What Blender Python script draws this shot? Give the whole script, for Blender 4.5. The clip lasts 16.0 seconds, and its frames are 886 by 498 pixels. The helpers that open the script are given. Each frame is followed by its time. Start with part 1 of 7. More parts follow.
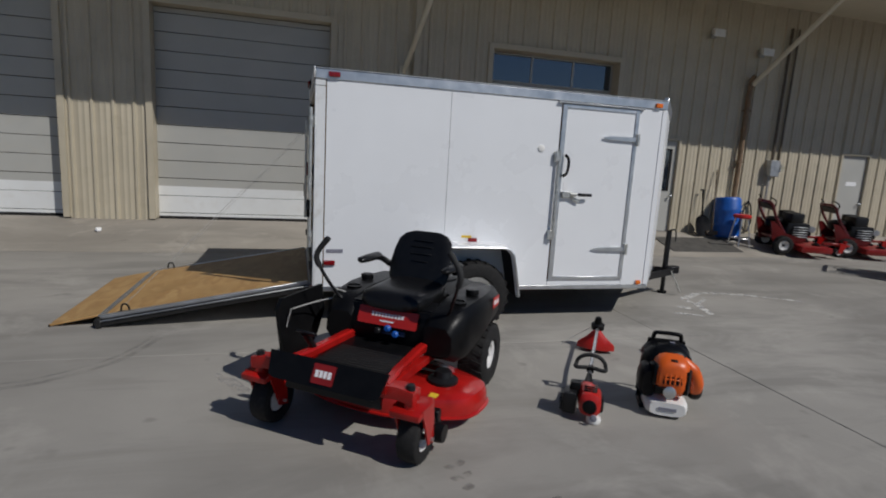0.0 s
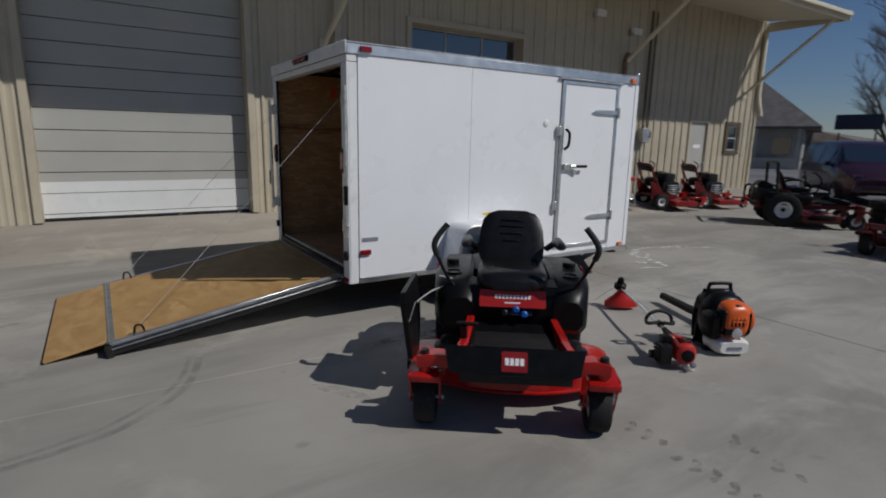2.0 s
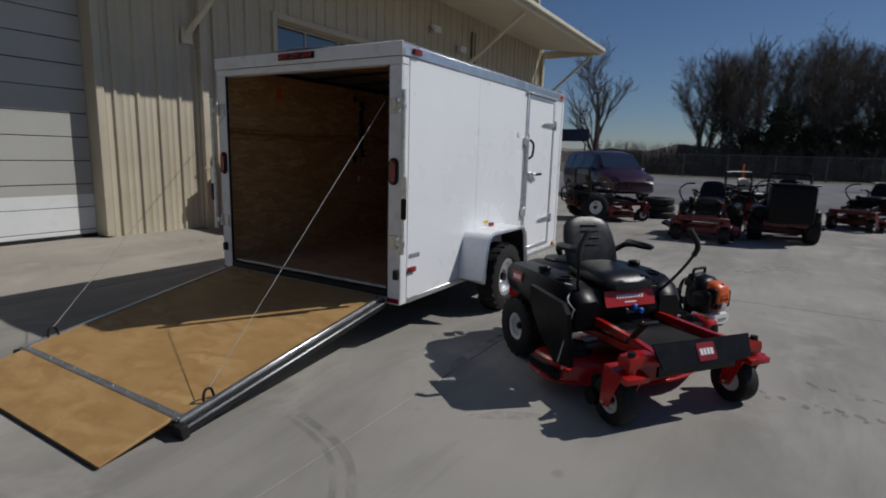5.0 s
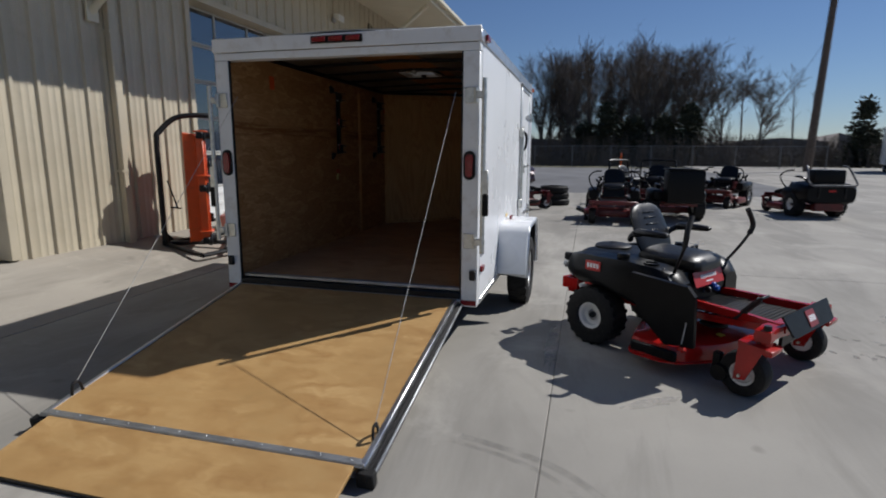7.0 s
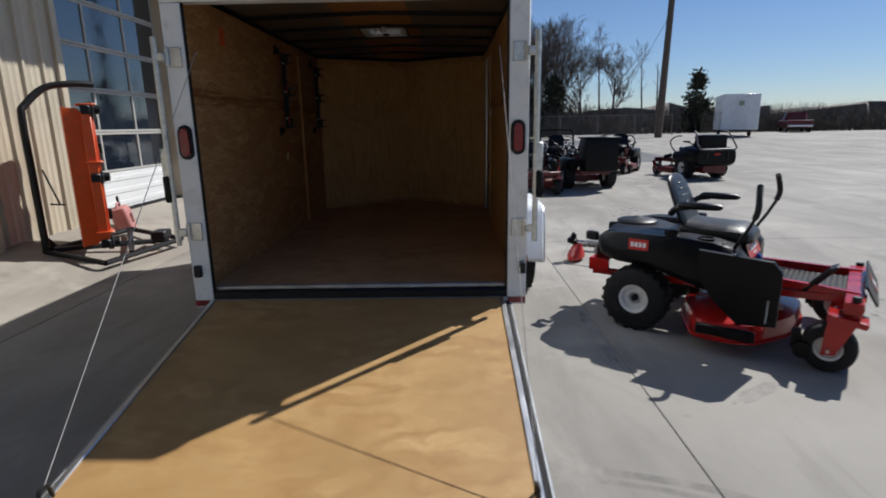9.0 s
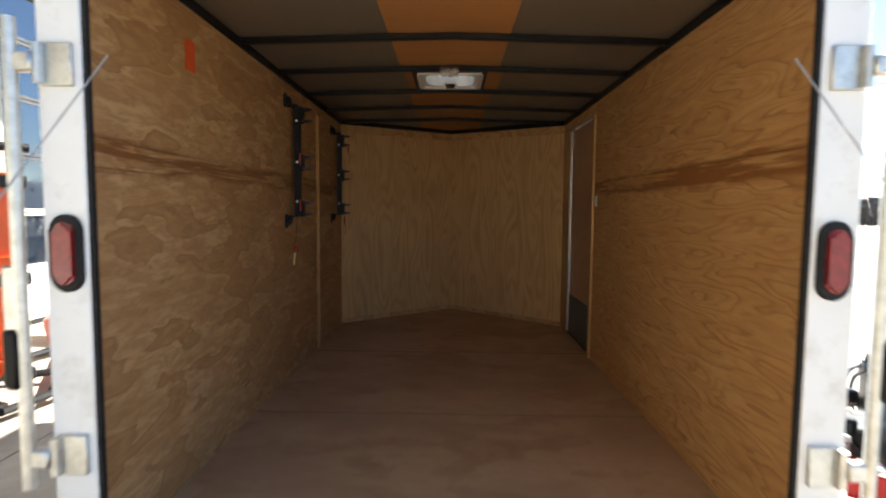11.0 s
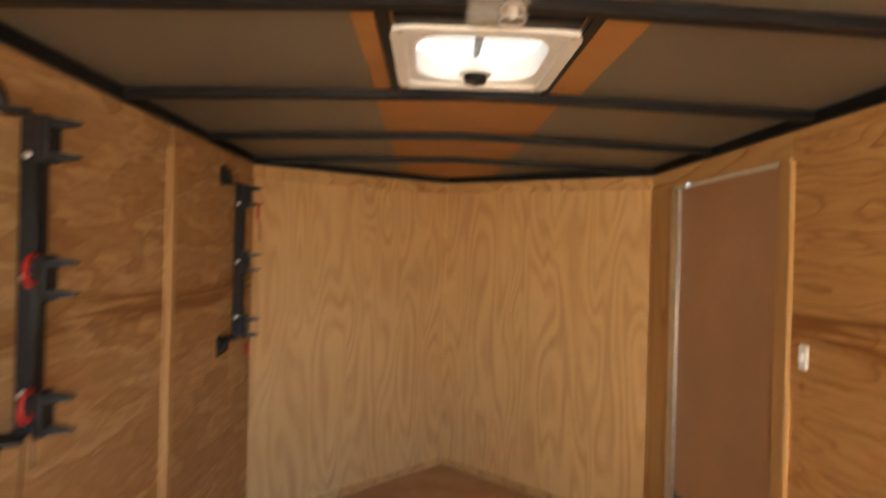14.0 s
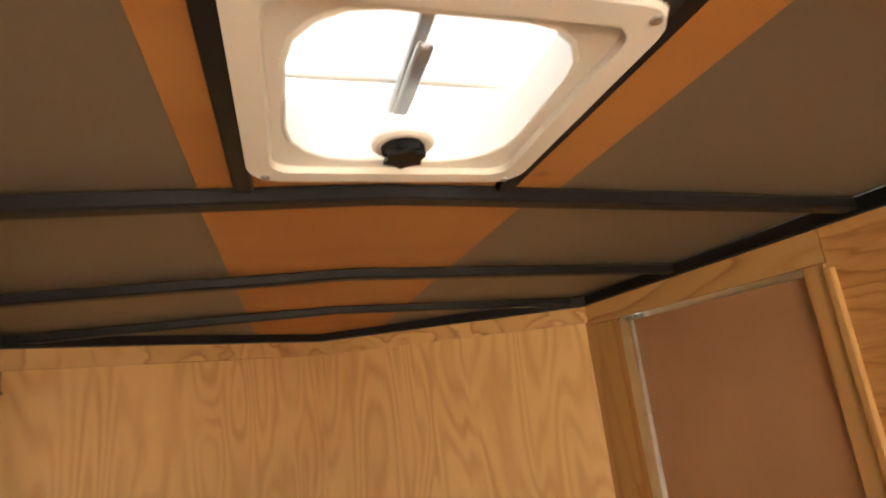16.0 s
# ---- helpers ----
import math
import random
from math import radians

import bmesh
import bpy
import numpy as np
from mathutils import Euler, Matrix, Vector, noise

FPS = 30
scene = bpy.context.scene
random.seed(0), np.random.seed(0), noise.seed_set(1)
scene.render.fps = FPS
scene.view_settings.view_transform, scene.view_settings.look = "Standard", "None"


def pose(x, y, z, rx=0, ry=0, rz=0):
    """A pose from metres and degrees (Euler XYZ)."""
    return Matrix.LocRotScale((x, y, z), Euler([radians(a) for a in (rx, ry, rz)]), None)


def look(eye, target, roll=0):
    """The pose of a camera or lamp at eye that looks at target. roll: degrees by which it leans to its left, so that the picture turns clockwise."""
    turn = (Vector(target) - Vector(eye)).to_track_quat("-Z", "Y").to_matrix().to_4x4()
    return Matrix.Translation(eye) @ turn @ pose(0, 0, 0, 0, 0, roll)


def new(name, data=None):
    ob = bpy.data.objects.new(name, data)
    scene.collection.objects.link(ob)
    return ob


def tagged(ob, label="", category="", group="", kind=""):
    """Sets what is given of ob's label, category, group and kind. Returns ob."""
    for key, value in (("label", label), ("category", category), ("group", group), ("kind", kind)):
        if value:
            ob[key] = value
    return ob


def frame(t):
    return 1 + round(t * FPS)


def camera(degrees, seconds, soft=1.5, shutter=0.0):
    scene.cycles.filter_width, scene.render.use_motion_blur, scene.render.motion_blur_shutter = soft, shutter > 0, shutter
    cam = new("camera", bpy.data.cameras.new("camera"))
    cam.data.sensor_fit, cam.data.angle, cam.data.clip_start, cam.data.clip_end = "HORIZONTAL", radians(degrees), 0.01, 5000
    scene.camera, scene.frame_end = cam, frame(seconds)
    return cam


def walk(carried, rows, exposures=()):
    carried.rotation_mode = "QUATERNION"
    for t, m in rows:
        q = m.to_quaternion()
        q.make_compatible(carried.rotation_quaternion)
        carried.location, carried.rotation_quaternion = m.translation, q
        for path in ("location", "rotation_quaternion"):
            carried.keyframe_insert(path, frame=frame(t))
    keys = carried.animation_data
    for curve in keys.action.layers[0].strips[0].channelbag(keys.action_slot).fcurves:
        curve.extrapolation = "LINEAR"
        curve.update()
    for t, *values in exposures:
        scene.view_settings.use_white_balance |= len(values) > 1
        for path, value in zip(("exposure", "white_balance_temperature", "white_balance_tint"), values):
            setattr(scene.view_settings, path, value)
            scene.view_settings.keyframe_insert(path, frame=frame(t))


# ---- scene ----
cam = camera(79.0, 16.0, 1.9, 0.5)
PATH = [
    (0, (-0.143, -4.923, 1.611), (0.384, -3.023, 1.278), 3.3),
    (0.5, (-0.563, -4.782, 1.605), (0.106, -2.928, 1.272), 2.4),
    (1, (-0.969, -4.576, 1.595), (-0.157, -2.783, 1.237), 1.8),
    (1.5, (-1.38, -4.422, 1.588), (-0.445, -2.694, 1.212), 1.9),
    (2, (-1.73, -4.179, 1.568), (-0.673, -2.528, 1.172), 1.2),
    (2.5, (-2.102, -4.005, 1.578), (-0.89, -2.465, 1.179), 0.9),
    (3, (-2.396, -3.769, 1.559), (-1.111, -2.292, 1.147), 0.1),
    (3.5, (-2.665, -3.463, 1.565), (-1.243, -2.132, 1.11), -1.0),
    (4, (-2.955, -3.121, 1.551), (-1.454, -1.87, 1.125), 0.4),
    (4.2, (-3.039, -2.962, 1.533), (-1.499, -1.747, 1.144), 0.8),
    (6.3, (-3.737, -1.367, 1.528), (-1.885, -0.704, 1.166), 0.8),
    (6.5, (-3.782, -1.163, 1.462), (-1.911, -0.545, 1.118), 0.4),
    (7, (-3.797, -0.748, 1.481), (-1.895, -0.244, 1.125), 0.3),
    (7.5, (-3.843, -0.329, 1.429), (-1.901, -0.027, 1.061), -1.9),
    (8, (-3.734, 0.047, 1.425), (-1.78, 0.161, 1.013), -3.0),
    (8.2, (-3.683, 0.118, 1.483), (-1.736, 0.217, 1.034), -0.5),
    (10.3, (-2.137, 0.952, 1.419), (-0.189, 0.889, 0.968), -3.3),
    (10.5, (-1.935, 0.962, 1.437), (0.019, 0.954, 1.012), -2.8),
    (10.8, (-1.585, 0.977, 1.469), (0.401, 1.03, 1.236), -0.7),
    (11, (-1.396, 1.046, 1.509), (0.598, 1.078, 1.362), 0.5),
    (11.5, (-0.918, 1.053, 1.54), (1.072, 1.152, 1.368), -0.5),
    (12, (-0.508, 1.085, 1.645), (1.467, 1.342, 1.462), -1.0),
    (12.5, (-0.125, 1.178, 1.728), (1.837, 1.483, 1.492), 0.5),
    (13, (0.164, 1.165, 1.735), (2.132, 1.375, 1.452), -1.2),
    (13.5, (0.539, 1.172, 1.792), (2.499, 1.393, 1.46), -0.2),
    (14, (0.784, 1.176, 1.872), (2.784, 1.12, 1.868), 1.5),
    (14.5, (0.992, 1.196, 1.97), (2.96, 0.903, 2.176), -2.5),
    (15, (1.176, 1.207, 1.98), (3.109, 0.861, 2.361), -3.8),
    (15.5, (1.38, 1.199, 2.016), (3.272, 0.782, 2.511), -7.6),
    (16, (1.528, 1.224, 2.003), (3.379, 0.652, 2.502), -6.4),
]
EXPOSURES = [(0.0, -0.80, 6250, 10), (4.2, -0.82, 6250, 10), (6.5, -0.30, 6200, 10), (8.2, -0.05, 6200, 10), (10.3, 1.08, 6350, 8), (11.0, 2.36, 6800, 6), (11.5, 3.64, 6150, 8), (12.0, 4.14, 6150, 9), (12.5, 4.20, 7250, 11), (13.0, 4.32, 7350, 11), (13.5, 4.36, 7600, 11), (14.5, 4.55, 8200, 10), (15.0, 4.62, 8500, 10), (16.0, 4.66, 8200, 10)]
walk(cam, [(t, look(eye, target, roll)) for t, eye, target, roll in PATH], EXPOSURES)

# ---- light ----
SUN = Vector((1.45, -1.80, 2.30)).normalized()
world = bpy.data.worlds.new("sky")
scene.world = world
world.use_nodes = True
wn = world.node_tree
sky = wn.nodes.new("ShaderNodeTexSky")
sky.sky_type, sky.sun_disc = "NISHITA", False
sky.sun_elevation = math.asin(SUN.z)
sky.sun_rotation = math.atan2(SUN.x, SUN.y)
sky.air_density, sky.dust_density, sky.ozone_density = 1.0, 0.05, 4.0
wn.nodes["Background"].inputs["Strength"].default_value = 0.060
tint = wn.nodes.new("ShaderNodeMix")        # a clear winter sky, bluer than the model's
tint.data_type, tint.blend_type = "RGBA", "MULTIPLY"
tint.inputs[0].default_value = 1.0
tint.inputs[7].default_value = (0.95, 1.0, 1.15, 1.0)
wn.links.new(sky.outputs[0], tint.inputs[6])
wn.links.new(tint.outputs[2], wn.nodes["Background"].inputs[0])
lamp = new("sun", bpy.data.lights.new("sun", "SUN"))
lamp.data.energy, lamp.data.angle, lamp.data.color = 5.0, radians(0.53), (1.0, 0.955, 0.89)
lamp.matrix_world = look(SUN * 40, (0, 0, 0))


# ---- materials ----
class Nodes:
    """A small hand for wiring node materials."""

    def __init__(self, name):
        self.mat = bpy.data.materials.new(name)
        self.mat.use_nodes = True
        self.nt = self.mat.node_tree
        self.bsdf = self.nt.nodes["Principled BSDF"]
        self.coord = None

    def node(self, kind, **values):
        n = self.nt.nodes.new(kind)
        for k, v in values.items():
            if k in n.inputs:
                n.inputs[k].default_value = v
        return n

    def link(self, a, b):
        self.nt.links.new(a, b)

    def pos(self, scale=(1, 1, 1), world_space=False):
        m = self.node("ShaderNodeMapping")
        m.inputs["Scale"].default_value = scale
        if world_space:
            self.link(self.node("ShaderNodeNewGeometry").outputs["Position"], m.inputs[0])
        else:
            self.link(self.node("ShaderNodeTexCoord").outputs["Object"], m.inputs[0])
        return m.outputs[0]

    def noise(self, where, scale, detail=4.0, rough=0.55, distort=0.0):
        n = self.node("ShaderNodeTexNoise", Scale=scale, Detail=detail, Roughness=rough, Distortion=distort)
        self.link(where, n.inputs["Vector"])
        return n.outputs[0]

    def math(self, op, a, b=0.0):
        n = self.nt.nodes.new("ShaderNodeMath")
        n.operation = op
        for i, v in enumerate((a, b)):
            if isinstance(v, (int, float)):
                n.inputs[i].default_value = v
            else:
                self.link(v, n.inputs[i])
        return n.outputs[0]

    def ramp(self, fac, stops):
        n = self.nt.nodes.new("ShaderNodeValToRGB")
        e = n.color_ramp.elements
        while len(e) < len(stops):
            e.new(0.5)
        for el, (p, c) in zip(e, stops):
            el.position = p
            el.color = (*c, 1) if len(c) == 3 else c
        self.link(fac, n.inputs[0])
        return n.outputs[0]

    def mix(self, fac, a, b, blend="MIX"):
        n = self.nt.nodes.new("ShaderNodeMix")
        n.data_type, n.blend_type = "RGBA", blend
        for sock, v in ((n.inputs[0], fac), (n.inputs[6], a), (n.inputs[7], b)):
            if isinstance(v, (int, float)):
                sock.default_value = v
            elif isinstance(v, tuple):
                sock.default_value = (*v, 1)
            else:
                self.link(v, sock)
        return n.outputs[2]

    def bump(self, height, strength=0.3, distance=0.01):
        n = self.node("ShaderNodeBump", Strength=strength, Distance=distance)
        self.link(height, n.inputs["Height"])
        self.link(n.outputs[0], self.bsdf.inputs["Normal"])

    def set(self, **values):
        for k, v in values.items():
            s = self.bsdf.inputs[k.replace("_", " ")]
            if isinstance(v, tuple):
                s.default_value = (*v, 1)
            elif isinstance(v, (int, float)):
                s.default_value = v
            else:
                self.link(v, s)
        return self.mat


def surface(name, colour, rough=0.5, metal=0.0, vary=0.18, scale=6.0, bump=0.1, fine=60.0, dirt=None, **more):
    """Paint, plastic, metal or rubber with broad and fine variation."""
    n = Nodes(name)
    p = n.pos(world_space=False)
    broad, grain = n.noise(p, scale, 5), n.noise(p, fine, 3)
    dark = tuple(c * (1 - vary) for c in colour)
    light = tuple(min(1, c * (1 + vary)) for c in colour)
    c = n.ramp(broad, [(0.3, dark), (0.7, light)])
    if dirt:
        spots = n.ramp(n.noise(p, scale * 2.7, 6, 0.7), [(0.52, (0, 0, 0)), (0.72, (1, 1, 1))])
        c = n.mix(n.math("MULTIPLY", spots, 0.55), c, dirt)
    r = n.math("ADD", n.math("MULTIPLY", broad, 0.25), rough - 0.12)
    if bump:
        n.bump(grain, bump, 0.002)
    return n.set(Base_Color=c, Roughness=r, Metallic=metal, **more)


def plywood(name, light, mid, dark, along="x", bands=9.0, seed=0.0, across=1.5, run=0.22, slope=0.0, patch=0.5, detail=2.6, wave=0.30, soft=False, stain=0.35, seam=None, bite=1.0, mottle=0.0):
    """Rotary-cut plywood: growth rings cut at a slant, each fading from pale early wood to a dark late edge."""
    n = Nodes(name)
    axis = "xyz".index(along)
    stretch = [across] * 3
    stretch[axis] = run
    fine_s = [55, 55, 55]
    fine_s[axis] = 1.8
    geo = n.node("ShaderNodeNewGeometry")
    info = n.node("ShaderNodeObjectInfo")
    add = n.nt.nodes.new("ShaderNodeVectorMath")
    add.operation = "ADD"
    n.link(geo.outputs["Position"], add.inputs[0])
    shift = n.nt.nodes.new("ShaderNodeCombineXYZ")
    n.link(n.math("ADD", n.math("MULTIPLY", info.outputs["Random"], 7.0), seed), shift.inputs[0])
    n.link(n.math("MULTIPLY", info.outputs["Random"], 3.0), shift.inputs[2])
    n.link(shift.outputs[0], add.inputs[1])
    m = n.node("ShaderNodeMapping")
    m.inputs["Scale"].default_value = stretch
    n.link(add.outputs[0], m.inputs[0])
    field = n.noise(m.outputs[0], 1.25, detail, 0.42, 0.35)
    ripple = n.noise(add.outputs[0], 7.0, 2.0, 0.5)
    split = n.node("ShaderNodeSeparateXYZ")
    n.link(add.outputs[0], split.inputs[0])
    rise = n.math("MULTIPLY", split.outputs[axis], slope)
    turn = n.math("ADD", n.math("ADD", n.math("MULTIPLY", field, bands), n.math("MULTIPLY", ripple, wave)), rise)
    rings = n.math("FRACT", turn)
    chance = n.nt.nodes.new("ShaderNodeTexWhiteNoise")
    chance.noise_dimensions = "1D"
    n.link(n.math("FLOOR", turn), chance.inputs["W"])
    fibre = n.noise(n.pos(fine_s, True), 1.0, 4.0, 0.6)
    blot = n.noise(n.pos((1, 1, 1), True), 1.9, 3.0)
    strength = n.ramp(n.noise(m.outputs[0], 3.0, 3.0, 0.6), [(0.32, (0.35, 0.35, 0.35)), (0.58, (1, 1, 1))])
    tone = n.math("MULTIPLY", chance.outputs["Value"], patch)
    c = n.mix(tone, light, mid)
    if soft:
        swell = n.math("ADD", n.math("MULTIPLY", n.math("SINE", n.math("MULTIPLY", turn, 2 * math.pi)), 0.5), 0.5)
        rings = swell
        edge = n.ramp(swell, [(0.0, (0, 0, 0)), (0.30, (0.10, 0.10, 0.10)), (0.62, (0.50, 0.50, 0.50)), (0.90, (0.80, 0.80, 0.80)), (1.0, (1, 1, 1))])
        c = n.mix(tone, light, tuple(0.5 * (a + b) for a, b in zip(light, mid)))
    else:
        edge = n.ramp(rings, [(0.0, (0.25, 0.25, 0.25)), (0.12, (0, 0, 0)), (0.45, (0, 0, 0)), (0.78, (0.40, 0.40, 0.40)), (0.92, (1, 1, 1)), (1.0, (0.55, 0.55, 0.55))])
    c = n.mix(n.math("MULTIPLY", n.math("MULTIPLY", edge, strength), bite), c, n.mix(chance.outputs["Value"], mid, dark))
    c = n.mix(n.math("MULTIPLY", fibre, 0.26), c, tuple(v * 0.80 for v in mid))
    c = n.mix(n.ramp(blot, [(0.42, (0, 0, 0)), (0.72, (stain, stain, stain))]), c, tuple(v * 0.82 for v in mid))
    if mottle:
        # ragged patches where the cut runs through darker wood
        spot = n.noise(m.outputs[0], 4.2, 4.0, 0.62, 0.9)
        c = n.mix(n.ramp(spot, [(0.43, (0, 0, 0)), (0.56, (mottle, mottle, mottle)), (0.68, (mottle * 0.5, mottle * 0.5, mottle * 0.5))]), c, n.mix(0.35, mid, dark))
    if seam is not None:
        # streaky late wood along the boards' meeting edge
        level = n.node("ShaderNodeSeparateXYZ")
        n.link(geo.outputs["Position"], level.inputs[0])
        near = n.math("ABSOLUTE", n.math("SUBTRACT", level.outputs[2], seam))
        near = n.math("ADD", near, n.math("MULTIPLY", n.noise(n.pos((2.2, 2.2, 6.0), True), 1.0, 3.0), 0.10))
        lines = n.noise(n.pos((1.6, 1.6, 34.0), True), 1.0, 3.0, 0.6, 0.6)
        band = n.math("MULTIPLY", n.ramp(near, [(0.085, (1, 1, 1)), (0.110, (0, 0, 0))]), n.ramp(lines, [(0.42, (0.10, 0.10, 0.10)), (0.52, (1, 1, 1))]))
        c = n.mix(band, c, dark)
    knots = n.node("ShaderNodeTexVoronoi", Scale=1.5)
    n.link(add.outputs[0], knots.inputs["Vector"])
    c = n.mix(n.ramp(knots.outputs["Distance"], [(0.0, (0.8, 0.8, 0.8)), (0.028, (0, 0, 0))]), c, tuple(v * 0.45 for v in dark))
    n.bump(n.math("ADD", rings, fibre), 0.12, 0.002)
    return n.set(Base_Color=c, Roughness=0.60)


def concrete(name, colour, warm=0.0):
    """Slab concrete with broad stains, tyre smears, fine grit and hair cracks."""
    n = Nodes(name)
    p = n.pos((1, 1, 1), True)
    smear = n.pos((0.35, 1.3, 1), True)
    broad, mid, grit = n.noise(p, 0.32, 5, 0.6), n.noise(smear, 1.1, 6, 0.65, 0.6), n.noise(p, 55.0, 4, 0.7)
    a, b = tuple(c * 0.74 for c in colour), tuple(c * 1.20 for c in colour)
    c = n.ramp(broad, [(0.32, a), (0.68, b)])
    c = n.mix(n.ramp(mid, [(0.46, (0, 0, 0)), (0.62, (0.66, 0.66, 0.66))]), c, tuple(v * 0.62 for v in colour))
    pale = n.ramp(n.noise(p, 0.9, 5, 0.7, 0.4), [(0.54, (0, 0, 0)), (0.70, (0.60, 0.60, 0.60))])
    c = n.mix(pale, c, tuple(min(1, v * 1.45) for v in colour))
    spots = n.ramp(n.noise(p, 3.4, 2, 0.5), [(0.70, (0, 0, 0)), (0.76, (0.5, 0.5, 0.5))])
    c = n.mix(spots, c, tuple(v * 0.5 for v in colour))
    c = n.mix(n.math("MULTIPLY", grit, 0.30), c, tuple(v * 0.7 for v in colour))
    n.bump(n.math("ADD", n.math("MULTIPLY", grit, 0.5), mid), 0.25, 0.004)
    return n.set(Base_Color=c, Roughness=0.86)


M = {}
M["concrete"] = concrete("concrete", (0.308, 0.290, 0.258))
M["apron"] = concrete("apron_concrete", (0.33, 0.30, 0.255))
M["asphalt"] = surface("asphalt", (0.13, 0.13, 0.135), 0.9, vary=0.3, scale=0.4, bump=0.4, fine=40)
M["earth"] = surface("dry_grass", (0.085, 0.08, 0.045), 0.95, vary=0.5, scale=0.25, bump=0.5, fine=8)
M["joint"] = surface("joint_filler", (0.15, 0.142, 0.128), 0.9, vary=0.3)
M["white"] = surface("white_skin", (0.78, 0.79, 0.80), 0.28, vary=0.03, scale=1.3, bump=0.5, fine=2.2)
M["white_post"] = surface("white_post", (0.74, 0.75, 0.75), 0.35, vary=0.05, scale=3, dirt=(0.5, 0.47, 0.42))
M["alu"] = surface("aluminium", (0.70, 0.71, 0.72), 0.36, 1.0, vary=0.12, scale=9, bump=0.05)
M["alu_dull"] = surface("dull_aluminium", (0.42, 0.43, 0.44), 0.5, 0.9, vary=0.2, scale=9)
M["bar_grey"] = surface("grey_painted_steel", (0.10, 0.10, 0.105), 0.35, vary=0.2, scale=9)
M["zinc"] = surface("galvanised_steel", (0.60, 0.60, 0.57), 0.42, 0.9, vary=0.2, scale=25, dirt=(0.45, 0.41, 0.30))
M["black_steel"] = surface("black_steel", (0.009, 0.009, 0.010), 0.42, Specular_IOR_Level=0.3, vary=0.3, scale=8)
M["black"] = surface("black_plastic", (0.005, 0.005, 0.0055), 0.36, Specular_IOR_Level=0.17, vary=0.25, scale=14, bump=0.15, fine=220)
M["rubber"] = surface("rubber", (0.013, 0.0125, 0.0125), 0.75, Specular_IOR_Level=0.3, vary=0.3, scale=20, bump=0.3, fine=120, dirt=(0.05, 0.047, 0.042))
M["vinyl"] = surface("black_vinyl", (0.006, 0.006, 0.0065), 0.36, Specular_IOR_Level=0.35, vary=0.2, scale=20, bump=0.35, fine=160)
M["red"] = surface("red_paint", (0.37, 0.010, 0.008), 0.20, vary=0.22, scale=7, bump=0.03, Coat_Weight=0.2, Specular_IOR_Level=0.35)
M["red_dark"] = surface("dark_red_paint", (0.115, 0.007, 0.007), 0.36, vary=0.3, scale=6, dirt=(0.05, 0.018, 0.016))
M["red_mid"] = surface("worn_red_paint", (0.24, 0.012, 0.011), 0.32, vary=0.25, scale=6, dirt=(0.09, 0.022, 0.018))
M["red_plastic"] = surface("red_plastic", (0.45, 0.016, 0.012), 0.35, vary=0.1, scale=8)
M["orange"] = surface("orange_plastic", (0.66, 0.105, 0.008), 0.38, vary=0.12, scale=9)
M["orange_paint"] = surface("orange_paint", (0.66, 0.085, 0.012), 0.35, vary=0.12, scale=5, dirt=(0.35, 0.09, 0.03))
M["blue"] = surface("blue_plastic", (0.012, 0.10, 0.42), 0.42, vary=0.2, scale=6)
M["navy"] = surface("navy_decal", (0.02, 0.03, 0.07), 0.4)
M["pale"] = surface("pale_plastic", (0.72, 0.71, 0.68), 0.5, vary=0.06)
M["rim"] = surface("white_rim", (0.72, 0.71, 0.69), 0.4, vary=0.08, dirt=(0.4, 0.36, 0.3))
M["grip"] = surface("foam_grip", (0.014, 0.014, 0.014), 0.75, vary=0.2, scale=40, bump=0.3)
M["lens_red"] = surface("red_lens", (0.20, 0.006, 0.009), 0.16, vary=0.25, scale=60, bump=0.25, fine=300, Coat_Weight=0.3)
M["lens_amber"] = surface("amber_lens", (0.75, 0.16, 0.01), 0.15, vary=0.1, scale=60, Coat_Weight=0.6)
M["decal_white"] = surface("white_decal", (0.78, 0.78, 0.78), 0.45, vary=0.02)
M["decal_yellow"] = surface("yellow_decal", (0.75, 0.52, 0.04), 0.45, vary=0.05)
M["decal_grey"] = surface("grey_decal", (0.22, 0.22, 0.26), 0.4, vary=0.3, scale=60)
M["tan_wall"] = surface("tan_metal_siding", (0.475, 0.42, 0.315), 0.45, vary=0.09, scale=1.2, bump=0.02, dirt=(0.38, 0.33, 0.235))
M["soffit"] = surface("cream_soffit", (0.62, 0.57, 0.44), 0.55, vary=0.05, scale=1.0)
M["brown_trim"] = surface("brown_trim", (0.10, 0.075, 0.05), 0.5, vary=0.2)
M["rust_pipe"] = surface("rusty_pipe", (0.20, 0.13, 0.075), 0.7, vary=0.35, scale=7, dirt=(0.11, 0.06, 0.035))
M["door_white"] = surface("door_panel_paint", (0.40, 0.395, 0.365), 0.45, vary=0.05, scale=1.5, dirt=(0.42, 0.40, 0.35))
M["door_whiter"] = surface("door_whiter_paint", (0.70, 0.71, 0.70), 0.42, vary=0.05, scale=1.5, dirt=(0.60, 0.58, 0.54))
# far woods: bark lightened, with the distance haze put into its colour
M["far_wood"] = surface("hazed_woods_bark", (0.15, 0.125, 0.11), 0.95, vary=0.4, scale=0.4)
M["roof"] = surface("metal_roof", (0.45, 0.44, 0.40), 0.45, 0.3, vary=0.1)
M["roof_grey"] = surface("shingle_roof", (0.11, 0.10, 0.10), 0.85, vary=0.3, scale=2)
M["house_wall"] = surface("house_siding", (0.30, 0.30, 0.29), 0.7, vary=0.15, scale=1.5)
M["inner_door"] = surface("brown_hardboard", (0.41, 0.225, 0.125), 0.5, vary=0.14, scale=2.0)
